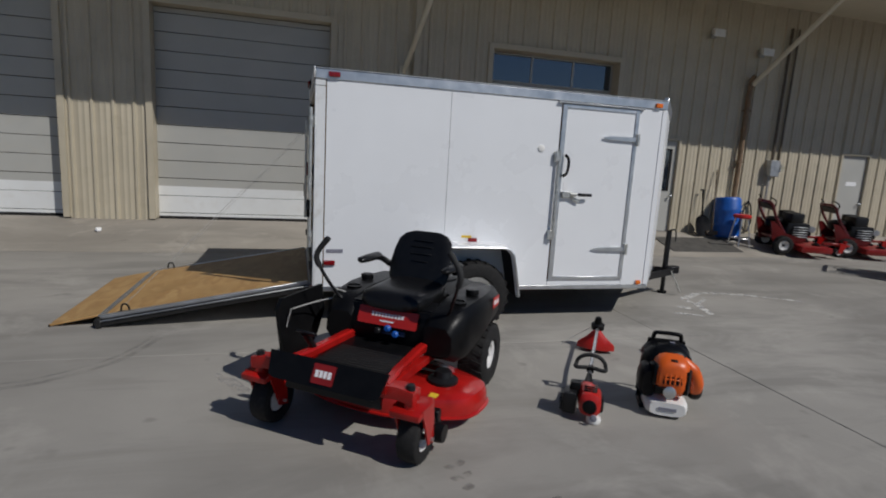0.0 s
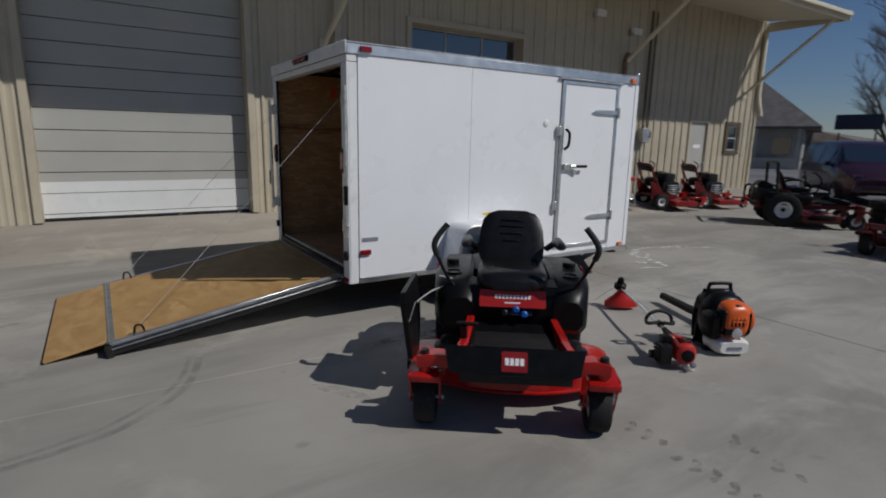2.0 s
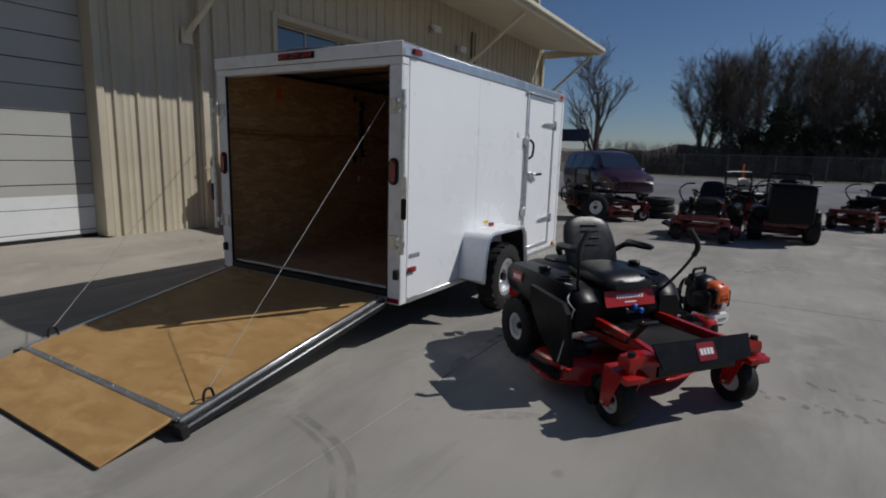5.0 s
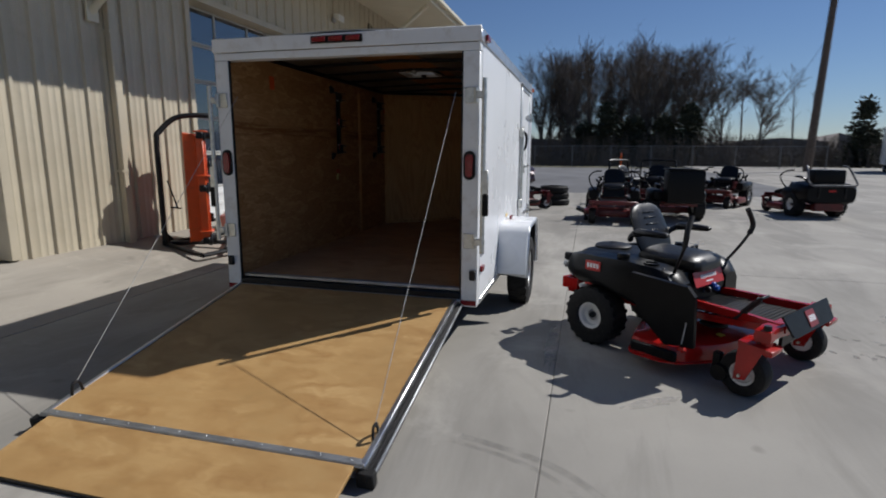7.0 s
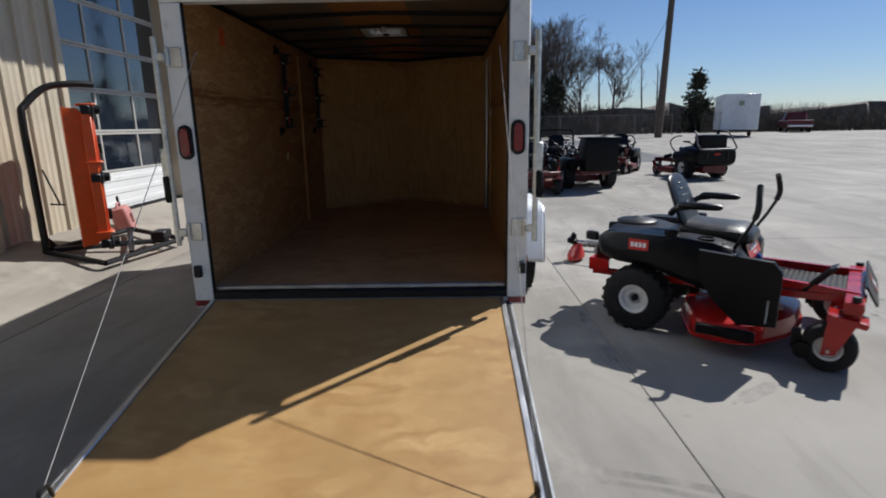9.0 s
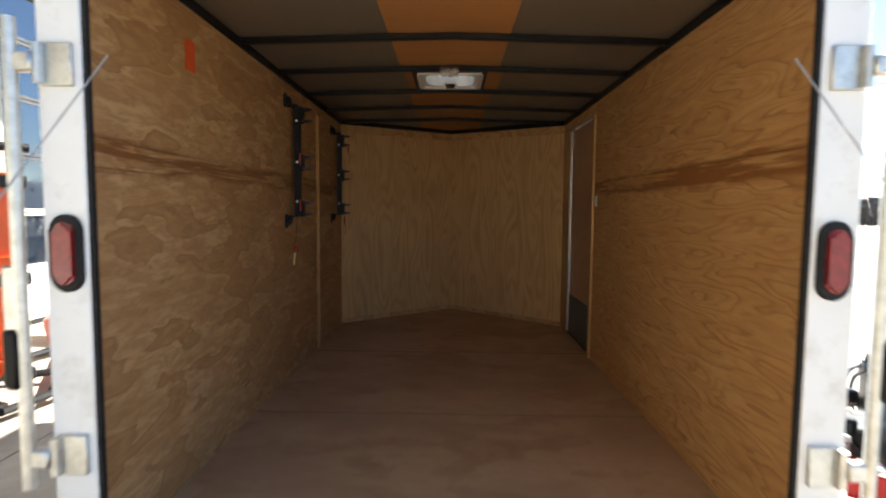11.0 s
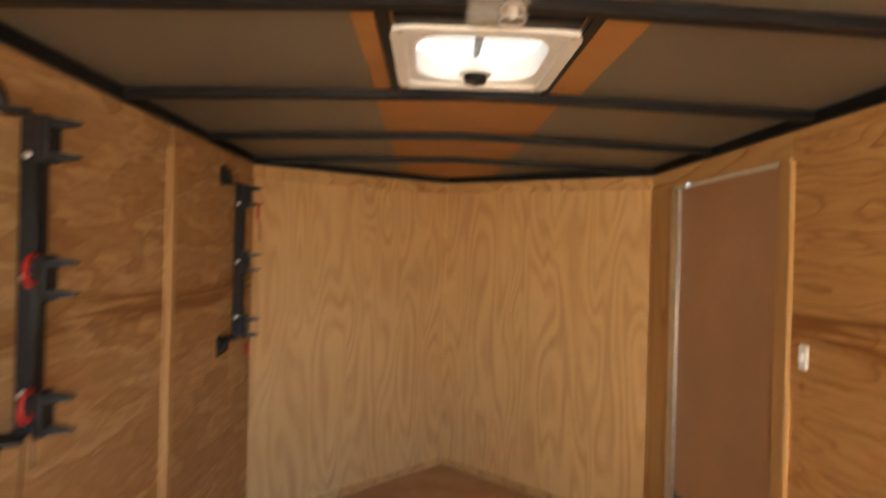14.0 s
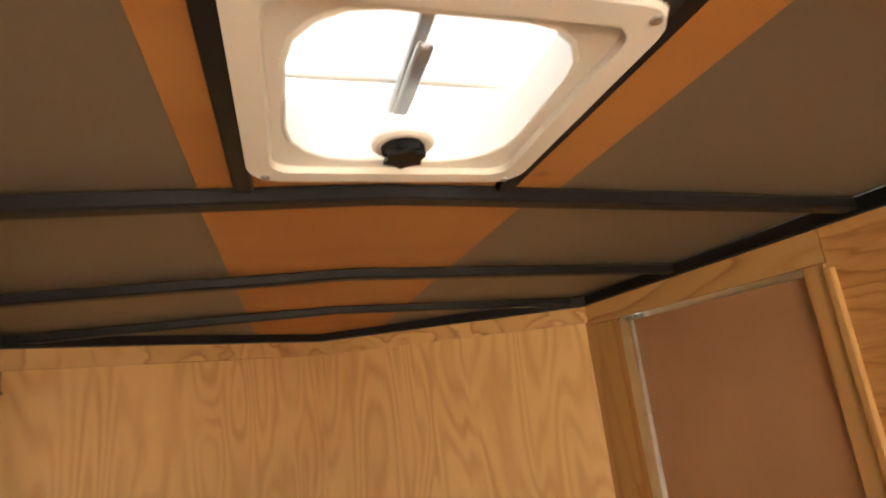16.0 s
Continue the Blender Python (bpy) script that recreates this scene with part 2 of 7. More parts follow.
M["kick"] = surface("grey_kick_plate", (0.10, 0.09, 0.085), 0.6, vary=0.2)
M["ceiling_film"] = surface("grey_roof_liner", (0.150, 0.120, 0.086), 0.42, vary=0.10, scale=1.6, bump=0.05, fine=8)
M["card"] = surface("orange_card", (0.72, 0.10, 0.02), 0.6)
M["tag"] = surface("lime_tag", (0.80, 0.86, 0.38), 0.4)
M["bark"] = surface("bark", (0.105, 0.085, 0.07), 0.9, vary=0.3, scale=3)
M["twig"] = surface("twig", (0.135, 0.108, 0.088), 0.9, vary=0.25, scale=2)
M["evergreen"] = surface("evergreen_needles", (0.036, 0.040, 0.022), 0.85, vary=0.5, scale=2.5)
M["brush"] = surface("dry_brush", (0.10, 0.080, 0.062), 0.9, vary=0.5, scale=1.0)
M["pole"] = surface("weathered_pole", (0.13, 0.095, 0.07), 0.85, vary=0.25, scale=5)
M["van"] = surface("plum_car_paint", (0.030, 0.006, 0.016), 0.25, 0.2, vary=0.1, scale=1, Coat_Weight=0.5)
M["mat"] = surface("dark_mat", (0.075, 0.07, 0.062), 0.9, vary=0.3, scale=6)
M["rope"] = surface("white_cord", (0.40, 0.39, 0.37), 0.7)
M["fence"] = surface("fence_wire", (0.20, 0.20, 0.20), 0.5, 0.6)
M["ply_x"] = plywood("wall_plywood", (0.56, 0.345, 0.160), (0.40, 0.210, 0.080), (0.23, 0.092, 0.026), "x", 7.0, 0.0, 8.0, 2.3, 0.0, 0.9, 3.4, 1.3, False, 0.30, 1.665, 0.80, 0.66)
M["ply_bold"] = plywood("bold_wall_plywood", (0.60, 0.340, 0.138), (0.44, 0.205, 0.064), (0.24, 0.088, 0.021), "x", 14.0, 3.0, 6.0, 1.0, 0.0, 0.45, 2.6, 1.0, False, 0.25, 1.665, 1.0, 0.45)
M["ply_z"] = plywood("upright_plywood", (0.60, 0.370, 0.165), (0.50, 0.268, 0.100), (0.37, 0.165, 0.052), "z", 6.0, 2.0, 3.5, 0.5)
M["ply_front"] = plywood("front_plywood", (0.69, 0.425, 0.190), (0.55, 0.300, 0.115), (0.40, 0.190, 0.060), "z", 10.0, 2.0, 5.0, 0.85, 0.9, 0.25, 0.6, 0.12, True, 0.30, None, 0.62)
M["ply_floor"] = plywood("floor_plywood", (0.62, 0.385, 0.195), (0.55, 0.322, 0.155), (0.42, 0.230, 0.104), "y", 3.0, 5.0, 3.4, 1.9, 0.0, 0.5, 3.4, 0.8, True, 0.95, None, 1.0, 0.38)
M["ply_ramp"] = plywood("ramp_plywood", (0.54, 0.348, 0.148), (0.44, 0.262, 0.096), (0.34, 0.182, 0.062), "y", 4.0, 9.0, 3.4, 1.4, 0.0, 0.9, 3.6, 1.0, True, 0.95, None, 1.0, 0.52)
M["ply_roof"] = plywood("roof_plywood", (0.47, 0.215, 0.068), (0.40, 0.168, 0.050), (0.32, 0.122, 0.034), "y", 4.0, 14.0, 1.5, 0.2, 0.0, 0.4)
M["ply_trim"] = plywood("pine_trim", (0.64, 0.39, 0.165), (0.47, 0.25, 0.09), (0.30, 0.13, 0.04), "x", 8.0, 20.0, 4.0, 0.6)


def smear(name, colour, strength, scale):
    """A faint rubbed mark that lets the slab show through."""
    n = Nodes(name)
    fade = n.ramp(n.noise(n.pos((1, 1, 1), True), scale, 5, 0.65), [(0.38, (0, 0, 0)), (0.62, (strength, strength, strength))])
    return n.set(Base_Color=colour, Roughness=0.85, Alpha=fade)


M["tyre_mark"] = smear("tyre_mark", (0.16, 0.153, 0.145), 0.25, 6.0)
M["mud_mark"] = smear("mud_print", (0.16, 0.145, 0.13), 0.22, 14.0)
M["chalk"] = smear("chalk", (0.62, 0.605, 0.57), 0.95, 9.0)
M["scuff"] = smear("pale_scuff", (0.42, 0.40, 0.375), 0.30, 7.0)


def glass(name, colour, rough=0.02):
    n = Nodes(name)
    return n.set(Base_Color=colour, Roughness=rough, Transmission_Weight=1.0, IOR=1.45)


M["glass"] = glass("clear_glass", (0.9, 0.93, 0.93))
M["dark_glass"] = surface("dark_window_glass", (0.012, 0.018, 0.028), 0.06, vary=0.05, bump=0, IOR=2.3)
M["pink_can"] = surface("translucent_red_can", (0.50, 0.22, 0.20), 0.4, vary=0.15)


def translucent(name, colour):
    n = Nodes(name)
    t = n.node("ShaderNodeBsdfTranslucent")
    t.inputs["Color"].default_value = (*colour, 1)
    m = n.node("ShaderNodeMixShader")
    m.inputs[0].default_value = 0.75
    n.set(Base_Color=colour, Roughness=0.4)
    out = n.nt.nodes["Material Output"]
    n.link(n.bsdf.outputs[0], m.inputs[1])
    n.link(t.outputs[0], m.inputs[2])
    n.link(m.outputs[0], out.inputs[0])
    return n.mat


def clear(name):
    """Thin clear plastic: mostly see-through, with a glossy skin."""
    n = Nodes(name)
    t = n.node("ShaderNodeBsdfTransparent")
    t.inputs["Color"].default_value = (0.97, 0.96, 0.94, 1)
    m = n.node("ShaderNodeMixShader")
    m.inputs[0].default_value = 0.16
    n.set(Base_Color=(0.70, 0.68, 0.65), Roughness=0.08)
    n.link(t.outputs[0], m.inputs[1])
    n.link(n.bsdf.outputs[0], m.inputs[2])
    n.link(m.outputs[0], n.nt.nodes["Material Output"].inputs[0])
    return n.mat


M["clear_plastic"] = clear("clear_plastic")
M["vent_lid"] = translucent("white_translucent_lid", (0.33, 0.35, 0.37))


# ---- mesh tools ----
def bx(bm, c, s, rot=(0, 0, 0), bev=0.0, seg=1):
    """A box by centre and size, its edges rounded by bev."""
    m = pose(*c, *rot) @ Matrix.Diagonal((*s, 1))
    vs = bmesh.ops.create_cube(bm, size=1, matrix=m)["verts"]
    if bev > 0:
        es = list({e for v in vs for e in v.link_edges})
        bmesh.ops.bevel(bm, geom=es, offset=min(bev, min(s) * 0.45), segments=seg, affect="EDGES", profile=0.6)
    return bm


def bb(bm, lo, hi, bev=0.0, seg=1):
    """A box by its two corners."""
    return bx(bm, [(a + b) / 2 for a, b in zip(lo, hi)], [abs(b - a) for a, b in zip(lo, hi)], (0, 0, 0), bev, seg)


def ring_frame(d):
    d = Vector(d).normalized()
    u = d.cross(Vector((0, 0, 1)))
    if u.length < 1e-3:
        u = d.cross(Vector((0, 1, 0)))
    u.normalize()
    return u, d.cross(u)


def tube(bm, pts, r, n=8, caps=True):
    """A round bar swept through points; r: one radius or one for each point."""
    pts = [Vector(p) for p in pts]
    rs = r if isinstance(r, (list, tuple)) else [r] * len(pts)
    rings = []
    for i, p in enumerate(pts):
        d = (pts[min(i + 1, len(pts) - 1)] - pts[max(i - 1, 0)])
        u, v = ring_frame(d)
        if rings:
            u = (last_u - d.normalized() * last_u.dot(d.normalized())).normalized()
            v = d.normalized().cross(u)
        last_u = u
        rings.append([bm.verts.new(p + (u * math.cos(2 * math.pi * k / n) + v * math.sin(2 * math.pi * k / n)) * rs[i]) for k in range(n)])
    for a, b in zip(rings, rings[1:]):
        for k in range(n):
            bm.faces.new((a[k], a[(k + 1) % n], b[(k + 1) % n], b[k]))
    if caps:
        bm.faces.new(rings[0][::-1])
        bm.faces.new(rings[-1])
    return bm


def bend(pts, steps=5):
    """Rounds a run of points into a smooth curve through them."""
    pts = [Vector(p) for p in pts]
    out = []
    for i in range(len(pts) - 1):
        p0, p1, p2, p3 = pts[max(i - 1, 0)], pts[i], pts[i + 1], pts[min(i + 2, len(pts) - 1)]
        for k in range(steps):
            t = k / steps
            out.append(0.5 * (2 * p1 + (p2 - p0) * t + (2 * p0 - 5 * p1 + 4 * p2 - p3) * t * t + (3 * p1 - p0 - 3 * p2 + p3) * t ** 3))
    return out + [pts[-1]]


def lathe(bm, profile, n=20, m=Matrix(), caps=True):
    """Turns a profile of (radius, height) about z, then lays it by m."""
    rings = []
    for r, z in profile:
        rings.append([bm.verts.new(m @ Vector((r * math.cos(2 * math.pi * k / n), r * math.sin(2 * math.pi * k / n), z))) for k in range(n)])
    for a, b in zip(rings, rings[1:]):
        for k in range(n):
            bm.faces.new((a[k], a[(k + 1) % n], b[(k + 1) % n], b[k]))
    if caps:
        bm.faces.new(rings[0][::-1])
        bm.faces.new(rings[-1])
    return bm


def slab(bm, outline, z0, z1, bev=0.0, m=Matrix(), seg=2):
    """An outline in x, y given thickness from z0 to z1."""
    lo = [bm.verts.new(m @ Vector((x, y, z0))) for x, y in outline]
    hi = [bm.verts.new(m @ Vector((x, y, z1))) for x, y in outline]
    n = len(outline)
    bm.faces.new(lo[::-1])
    top = bm.faces.new(hi)
    for k in range(n):
        bm.faces.new((lo[k], lo[(k + 1) % n], hi[(k + 1) % n], hi[k]))
    if bev > 0:
        bmesh.ops.bevel(bm, geom=list(top.edges), offset=bev, segments=seg, affect="EDGES")
    return bm


def loft(bm, rings, closed=True, caps=True):
    """Skins rings of equally many points."""
    vs = [[bm.verts.new(p) for p in r] for r in rings]
    n = len(rings[0])
    for a, b in zip(vs, vs[1:]):
        for k in range(n if closed else n - 1):
            bm.faces.new((a[k], a[(k + 1) % n], b[(k + 1) % n], b[k]))
    if caps and closed:
        bm.faces.new(vs[0][::-1])
        bm.faces.new(vs[-1])
    return bm


def rounded(w, h, r, n=4, cx=0.0, cy=0.0):
    """A rectangle with round corners, as points."""
    out = []
    for sx, sy, a0 in ((1, 1, 0), (-1, 1, 90), (-1, -1, 180), (1, -1, 270)):
        for k in range(n + 1):
            a = radians(a0 + 90 * k / n)
            out.append((cx + sx * (w / 2 - r) + r * math.cos(a), cy + sy * (h / 2 - r) + r * math.sin(a)))
    return out


def finish(name, bm, material, smooth=True):
    me = bpy.data.meshes.new(name)
    bmesh.ops.recalc_face_normals(bm, faces=bm.faces)
    bm.to_mesh(me)
    bm.free()
    me.materials.append(material)
    if smooth:
        me.shade_smooth()
        me.set_sharp_from_angle(angle=radians(38))
    return me


def part(name, bm, material, parent, label=""):
    """One mesh under a thing or under a part."""
    ob = new(name, finish(name, bm, material))
    ob.parent = parent
    return tagged(ob, label)


def thing(name, m, label, category, group=""):
    ob = new(name)
    ob.matrix_world = m
    ob.empty_display_size = 0.1
    return tagged(ob, label, category, group)


def single(name, bm, material, label, category, group="", kind="", m=None):
    ob = new(name, finish(name, bm, material))
    if m is not None:
        ob.matrix_world = m
    return tagged(ob, label, category, group, kind)


def structure(name, bm, material, m=None, label=""):
    return single(name, bm, material, label, "", "", "structure", m)


B = bmesh.new


# ---- ground ----
FACADE, BASE = 5.1, 0.30
FAR_Z = 0.30                     # the street lies a little above the yard
WALL = pose(0, FACADE, 0)        # x along the facade, y into the building, z up


bm = B()
bmesh.ops.create_grid(bm, x_segments=40, y_segments=40, size=700, matrix=pose(740, 0, FAR_Z - 0.02))
bmesh.ops.create_grid(bm, x_segments=20, y_segments=20, size=700, matrix=pose(-740, 0, -0.06))
loft(bm, [[Vector((-40, y, -0.06)), Vector((16.9, y, -0.06)), Vector((40.2, y, FAR_Z - 0.025))] for y in (-700, 700)], closed=False)
structure("ground", bm, M["earth"])


def rise(x):
    """The height of the far lot and street, which climb gently away from the yard."""
    return max(0.0, (x - 17.2) / 22.8 * FAR_Z)


bm = B()
loft(bm, [[Vector((x, y, rise(x) + dz)) for x, dz in ((17.0, -0.04), (17.2, 0.005), (39.6, 0.02), (39.8, -0.04))] for y in (-8.5, 160)])
structure("road", bm, M["asphalt"])
far_lot = structure("far_lot", loft(B(), [[Vector((x, y, rise(x) + dz)) for x, dz in ((17.0, -0.04), (17.2, 0.004), (46.0, 0.01), (46.0, -0.05))] for y in (-90, -8.52)]), M["concrete"])

# the yard's concrete, poured in large bays with sawn joints between them
XS, YS = (-30.0, -8.8, 3.4, 15.6, 17.0), (-42.0, -24.0, -12.8, -0.60, 3.70)
pavement = structure("pavement", bb(B(), (-30, -42, -0.056), (16.9, 9.0, -0.006)), M["joint"])
for x0, x1 in zip(XS, XS[1:]):
    for y0, y1 in zip(YS, YS[1:]):
        bm = B()
        g = 0.0025
        bb(bm, (x0 + g, y0 + g, -0.03), (x1 - g, y1 - g, 0.0), 0.004)
        part("concrete_bay", bm, M["concrete"], pavement)
# the apron rises to the building's floor
bm = B()
loft(bm, [[Vector((x, y, z)) for y, z in ((3.71, -0.03), (3.71, 0.0), (4.2, 0.075), (4.8, 0.235), (5.06, BASE), (5.5, BASE), (5.5, -0.03))] for x in (-30, -8.8, 3.4, 15.6, 16.9)])
part("apron", bm, M["apron"], pavement)

# marks on the slab: a turning tyre's arc, muddy lug prints, stains and pale scuffs
def ribbon(name, pts, w, material, label, category, z=0.0012):
    pts = bend([(x, y, z) for x, y in pts], 6)
    rows = []
    for i, p in enumerate(pts):
        d = (pts[min(i + 1, len(pts) - 1)] - pts[max(i - 1, 0)]).normalized()
        n = Vector((-d.y, d.x, 0)) * w / 2
        rows.append([p - n, p + n])
    return single(name, loft(B(), rows, closed=False), material, label, category, kind="structure")


ARC = [(-3.2, -1.18), (-2.7, -1.15), (-2.25, -1.08), (-1.97, -1.01), (-1.80, -0.94), (-1.52, -0.70), (-1.38, -0.45), (-1.28, -0.10)]
ribbon("tyre_mark", ARC, 0.035, M["tyre_mark"], "dark curved tyre mark on concrete", "tyre mark")
ribbon("tyre_mark", [(x + 0.05, y - 0.07) for x, y in ARC], 0.05, M["tyre_mark"], "dark curved tyre mark on concrete", "tyre mark")
rp = random.Random(31)
for x0, y0, x1, y1, n in ((0.70, -2.42, 0.62, -3.35, 10), (1.06, -2.80, 0.96, -3.30, 5)):
    bm = B()
    for k in range(n):
        t = k / (n - 1)
        cx, cy = x0 + (x1 - x0) * t + rp.uniform(-0.012, 0.012), y0 + (y1 - y0) * t
        for side in (-1, 1):
            if rp.random() < 0.7:
                q = pose(cx + side * 0.028, cy + side * 0.014, 0.0015, 0, 0, rp.uniform(10, 50) * side)
                slab(bm, [(p * rp.uniform(0.7, 1.1), r * rp.uniform(0.7, 1.1)) for p, r in rounded(0.075, 0.045, 0.02, 2)], 0, 0.0008, 0, q)
    single("mud_print", bm, M["mud_mark"], "row of muddy tyre lug prints on concrete", "mud print", kind="structure")
for x, y, rx, ry, mat in ((0.05, -3.35, 0.32, 0.07, "tyre_mark"), (-0.55, -1.20, 0.20, 0.05, "scuff"), (0.3, -0.55, 0.5, 0.05, "scuff"), (-0.9, -3.0, 0.5, 0.08, "scuff"), (1.9, -3.6, 0.4, 0.09, "scuff"), (5.6, -2.4, 0.6, 0.16, "scuff"), (-2.9, -0.3, 0.4, 0.12, "scuff")):
    bm = B()
    slab(bm, [(rx * math.cos(k * math.pi / 10) * (1 + 0.2 * math.sin(3 * k + rx * 9)), ry * math.sin(k * math.pi / 10) * (1 + 0.2 * math.cos(2 * k))) for k in range(20)], 0, 0.0006, 0, pose(x, y, 0.0004, 0, 0, 140 + 40 * math.sin(x * 5)))
    single("stain", bm, M[mat], "faint stain worn into grey concrete", "stain", kind="structure")

bm = B()
for a, b, w in (((5.74, 0.91), (6.38, 0.53), 0.05), ((5.16, 1.04), (5.74, 0.91), 0.07), ((5.16, 1.04), (4.66, 0.74), 0.10), ((4.66, 0.74), (4.66, 0.48), 0.06), ((4.66, 0.48), (4.98, 0.72), 0.05), ((4.66, 0.48), (4.52, 0.06), 0.08), ((4.09, 0.17), (4.40, 0.03), 0.06), ((4.33, 0.42), (4.46, 0.30), 0.09)):
    d = Vector((b[0] - a[0], b[1] - a[1], 0))
    bx(bm, ((a[0] + b[0]) / 2, (a[1] + b[1]) / 2, 0.0012), (d.length, w, 0.001), (0, 0, math.degrees(math.atan2(d.y, d.x))))
single("chalk_mark", bm, M["chalk"], "pale chalk lines drawn on grey concrete", "chalk mark", kind="structure")


# ---- building ----
def siding(bm, x0, x1, z0, z1):
    """Ribbed metal sheet between x0 and x1: a raised rib every 305 mm with two faint pencil ribs between."""
    pitch, prof = 0.305, []
    k0 = math.floor(x0 / pitch) - 1
    x = k0 * pitch
    while x < x1 + pitch:
        for dx, d in ((0.0, 0), (0.016, -0.030), (0.050, -0.030), (0.066, 0), (0.135, 0), (0.142, -0.005), (0.152, -0.005), (0.159, 0), (0.220, 0), (0.227, -0.005), (0.237, -0.005), (0.244, 0)):
            prof.append((x + dx, d))
        x += pitch
    inside = [(px, d) for px, d in prof if x0 < px < x1]
    pts = [(x0, 0.0)] + inside + [(x1, 0.0)]
    lo = [bm.verts.new((px, d, z0)) for px, d in pts]
    hi = [bm.verts.new((px, d, z1)) for px, d in pts]
    for i in range(len(pts) - 1):
        bm.faces.new((lo[i], lo[i + 1], hi[i + 1], hi[i]))
    bb(bm, (x0, 0.012, z0), (x1, 0.16, z1))


TOP = 5.25
OPEN = [(-6.9, -3.70, BASE, 3.90), (-2.54, 0.50, BASE, 3.90), (3.30, 6.20, BASE, 3.80), (6.97, 7.78, BASE, 2.31), (12.24, 13.16, BASE, 2.27), (14.06, 14.72, 1.40, 2.22)]
EAST = 15.55
bm = B()
x = -22.0
for x0, x1, z0, z1 in OPEN:
    siding(bm, x, x0, 0.20, TOP)
    siding(bm, x0, x1, z1, TOP)
    if z0 > 0.5:
        siding(bm, x0, x1, 0.20, z0)
    x = x1
siding(bm, x, EAST, 0.20, TOP)
structure("wall_north", bm, M["tan_wall"], WALL)
bm = B()
bb(bm, (EAST - 0.16, 0.17, 0.06), (EAST, 14, 7.0))
structure("wall_east", bm, M["tan_wall"], WALL)
bm = B()
bb(bm, (-22.0, 0.17, 0.06), (-21.84, 14, 7.0))
structure("wall_west", bm, M["tan_wall"], WALL)
bm = B()
bb(bm, (-22.0, 14.0, 0.06), (EAST, 14.16, 7.0))
structure("wall_back", bm, M["tan_wall"], WALL)

# roof with its deep overhang, soffit, fascia and gutter
OVER, EAVE = 2.08, 4.95
bm = B()
loft(bm, [[Vector((xx, -OVER, EAVE + 0.06)), Vector((xx, -OVER, EAVE + 0.14)), Vector((xx, 7, 7.6)), Vector((xx, 14.8, 5.3)), Vector((xx, 14.8, 5.2)), Vector((xx, 7, 7.5))] for xx in (-22.6, EAST)])
structure("roof", bm, M["roof"], WALL)
bm = B()
for k in range(62):
    xx = -22.5 + k * 0.61
    if xx + 0.6 < EAST:
        loft(bm, [[Vector((xx, -OVER + 0.02, EAVE)), Vector((xx + 0.6, -OVER + 0.02, EAVE)), Vector((xx + 0.6, -OVER + 0.02, EAVE + 0.03)), Vector((xx, -OVER + 0.02, EAVE + 0.03))], [Vector((xx, 0.0, EAVE + 0.27)), Vector((xx + 0.6, 0.0, EAVE + 0.27)), Vector((xx + 0.6, 0.0, EAVE + 0.30)), Vector((xx, 0.0, EAVE + 0.30))]])
structure("soffit", bm, M["soffit"], WALL)
bm = B()
bb(bm, (-22.6, -OVER - 0.05, EAVE - 0.02), (EAST, -OVER, EAVE + 0.18), 0.01)
bb(bm, (-22.6, -OVER - 0.16, EAVE + 0.07), (EAST, -OVER - 0.055, EAVE + 0.18), 0.02)
bb(bm, (EAST + 0.005, -OVER - 0.09, EAVE - 0.02), (EAST + 0.05, 0.6, EAVE + 0.24), 0.01)
structure("fascia", bm, M["soffit"], WALL)
bm = B()
bb(bm, (EAST - 0.09, -0.045, 0.20), (EAST + 0.03, -0.002, TOP), 0.01)
structure("corner_trim", bm, M["tan_wall"], WALL)
bm = B()
bb(bm, (1.86, -0.12, 0.22), (1.98, -0.032, TOP), 0.01)
for z in (1.2, 2.9, 4.4):
    bb(bm, (1.84, -0.125, z), (2.0, -0.031, z + 0.03))
structure("downspout", bm, M["tan_wall"], WALL)


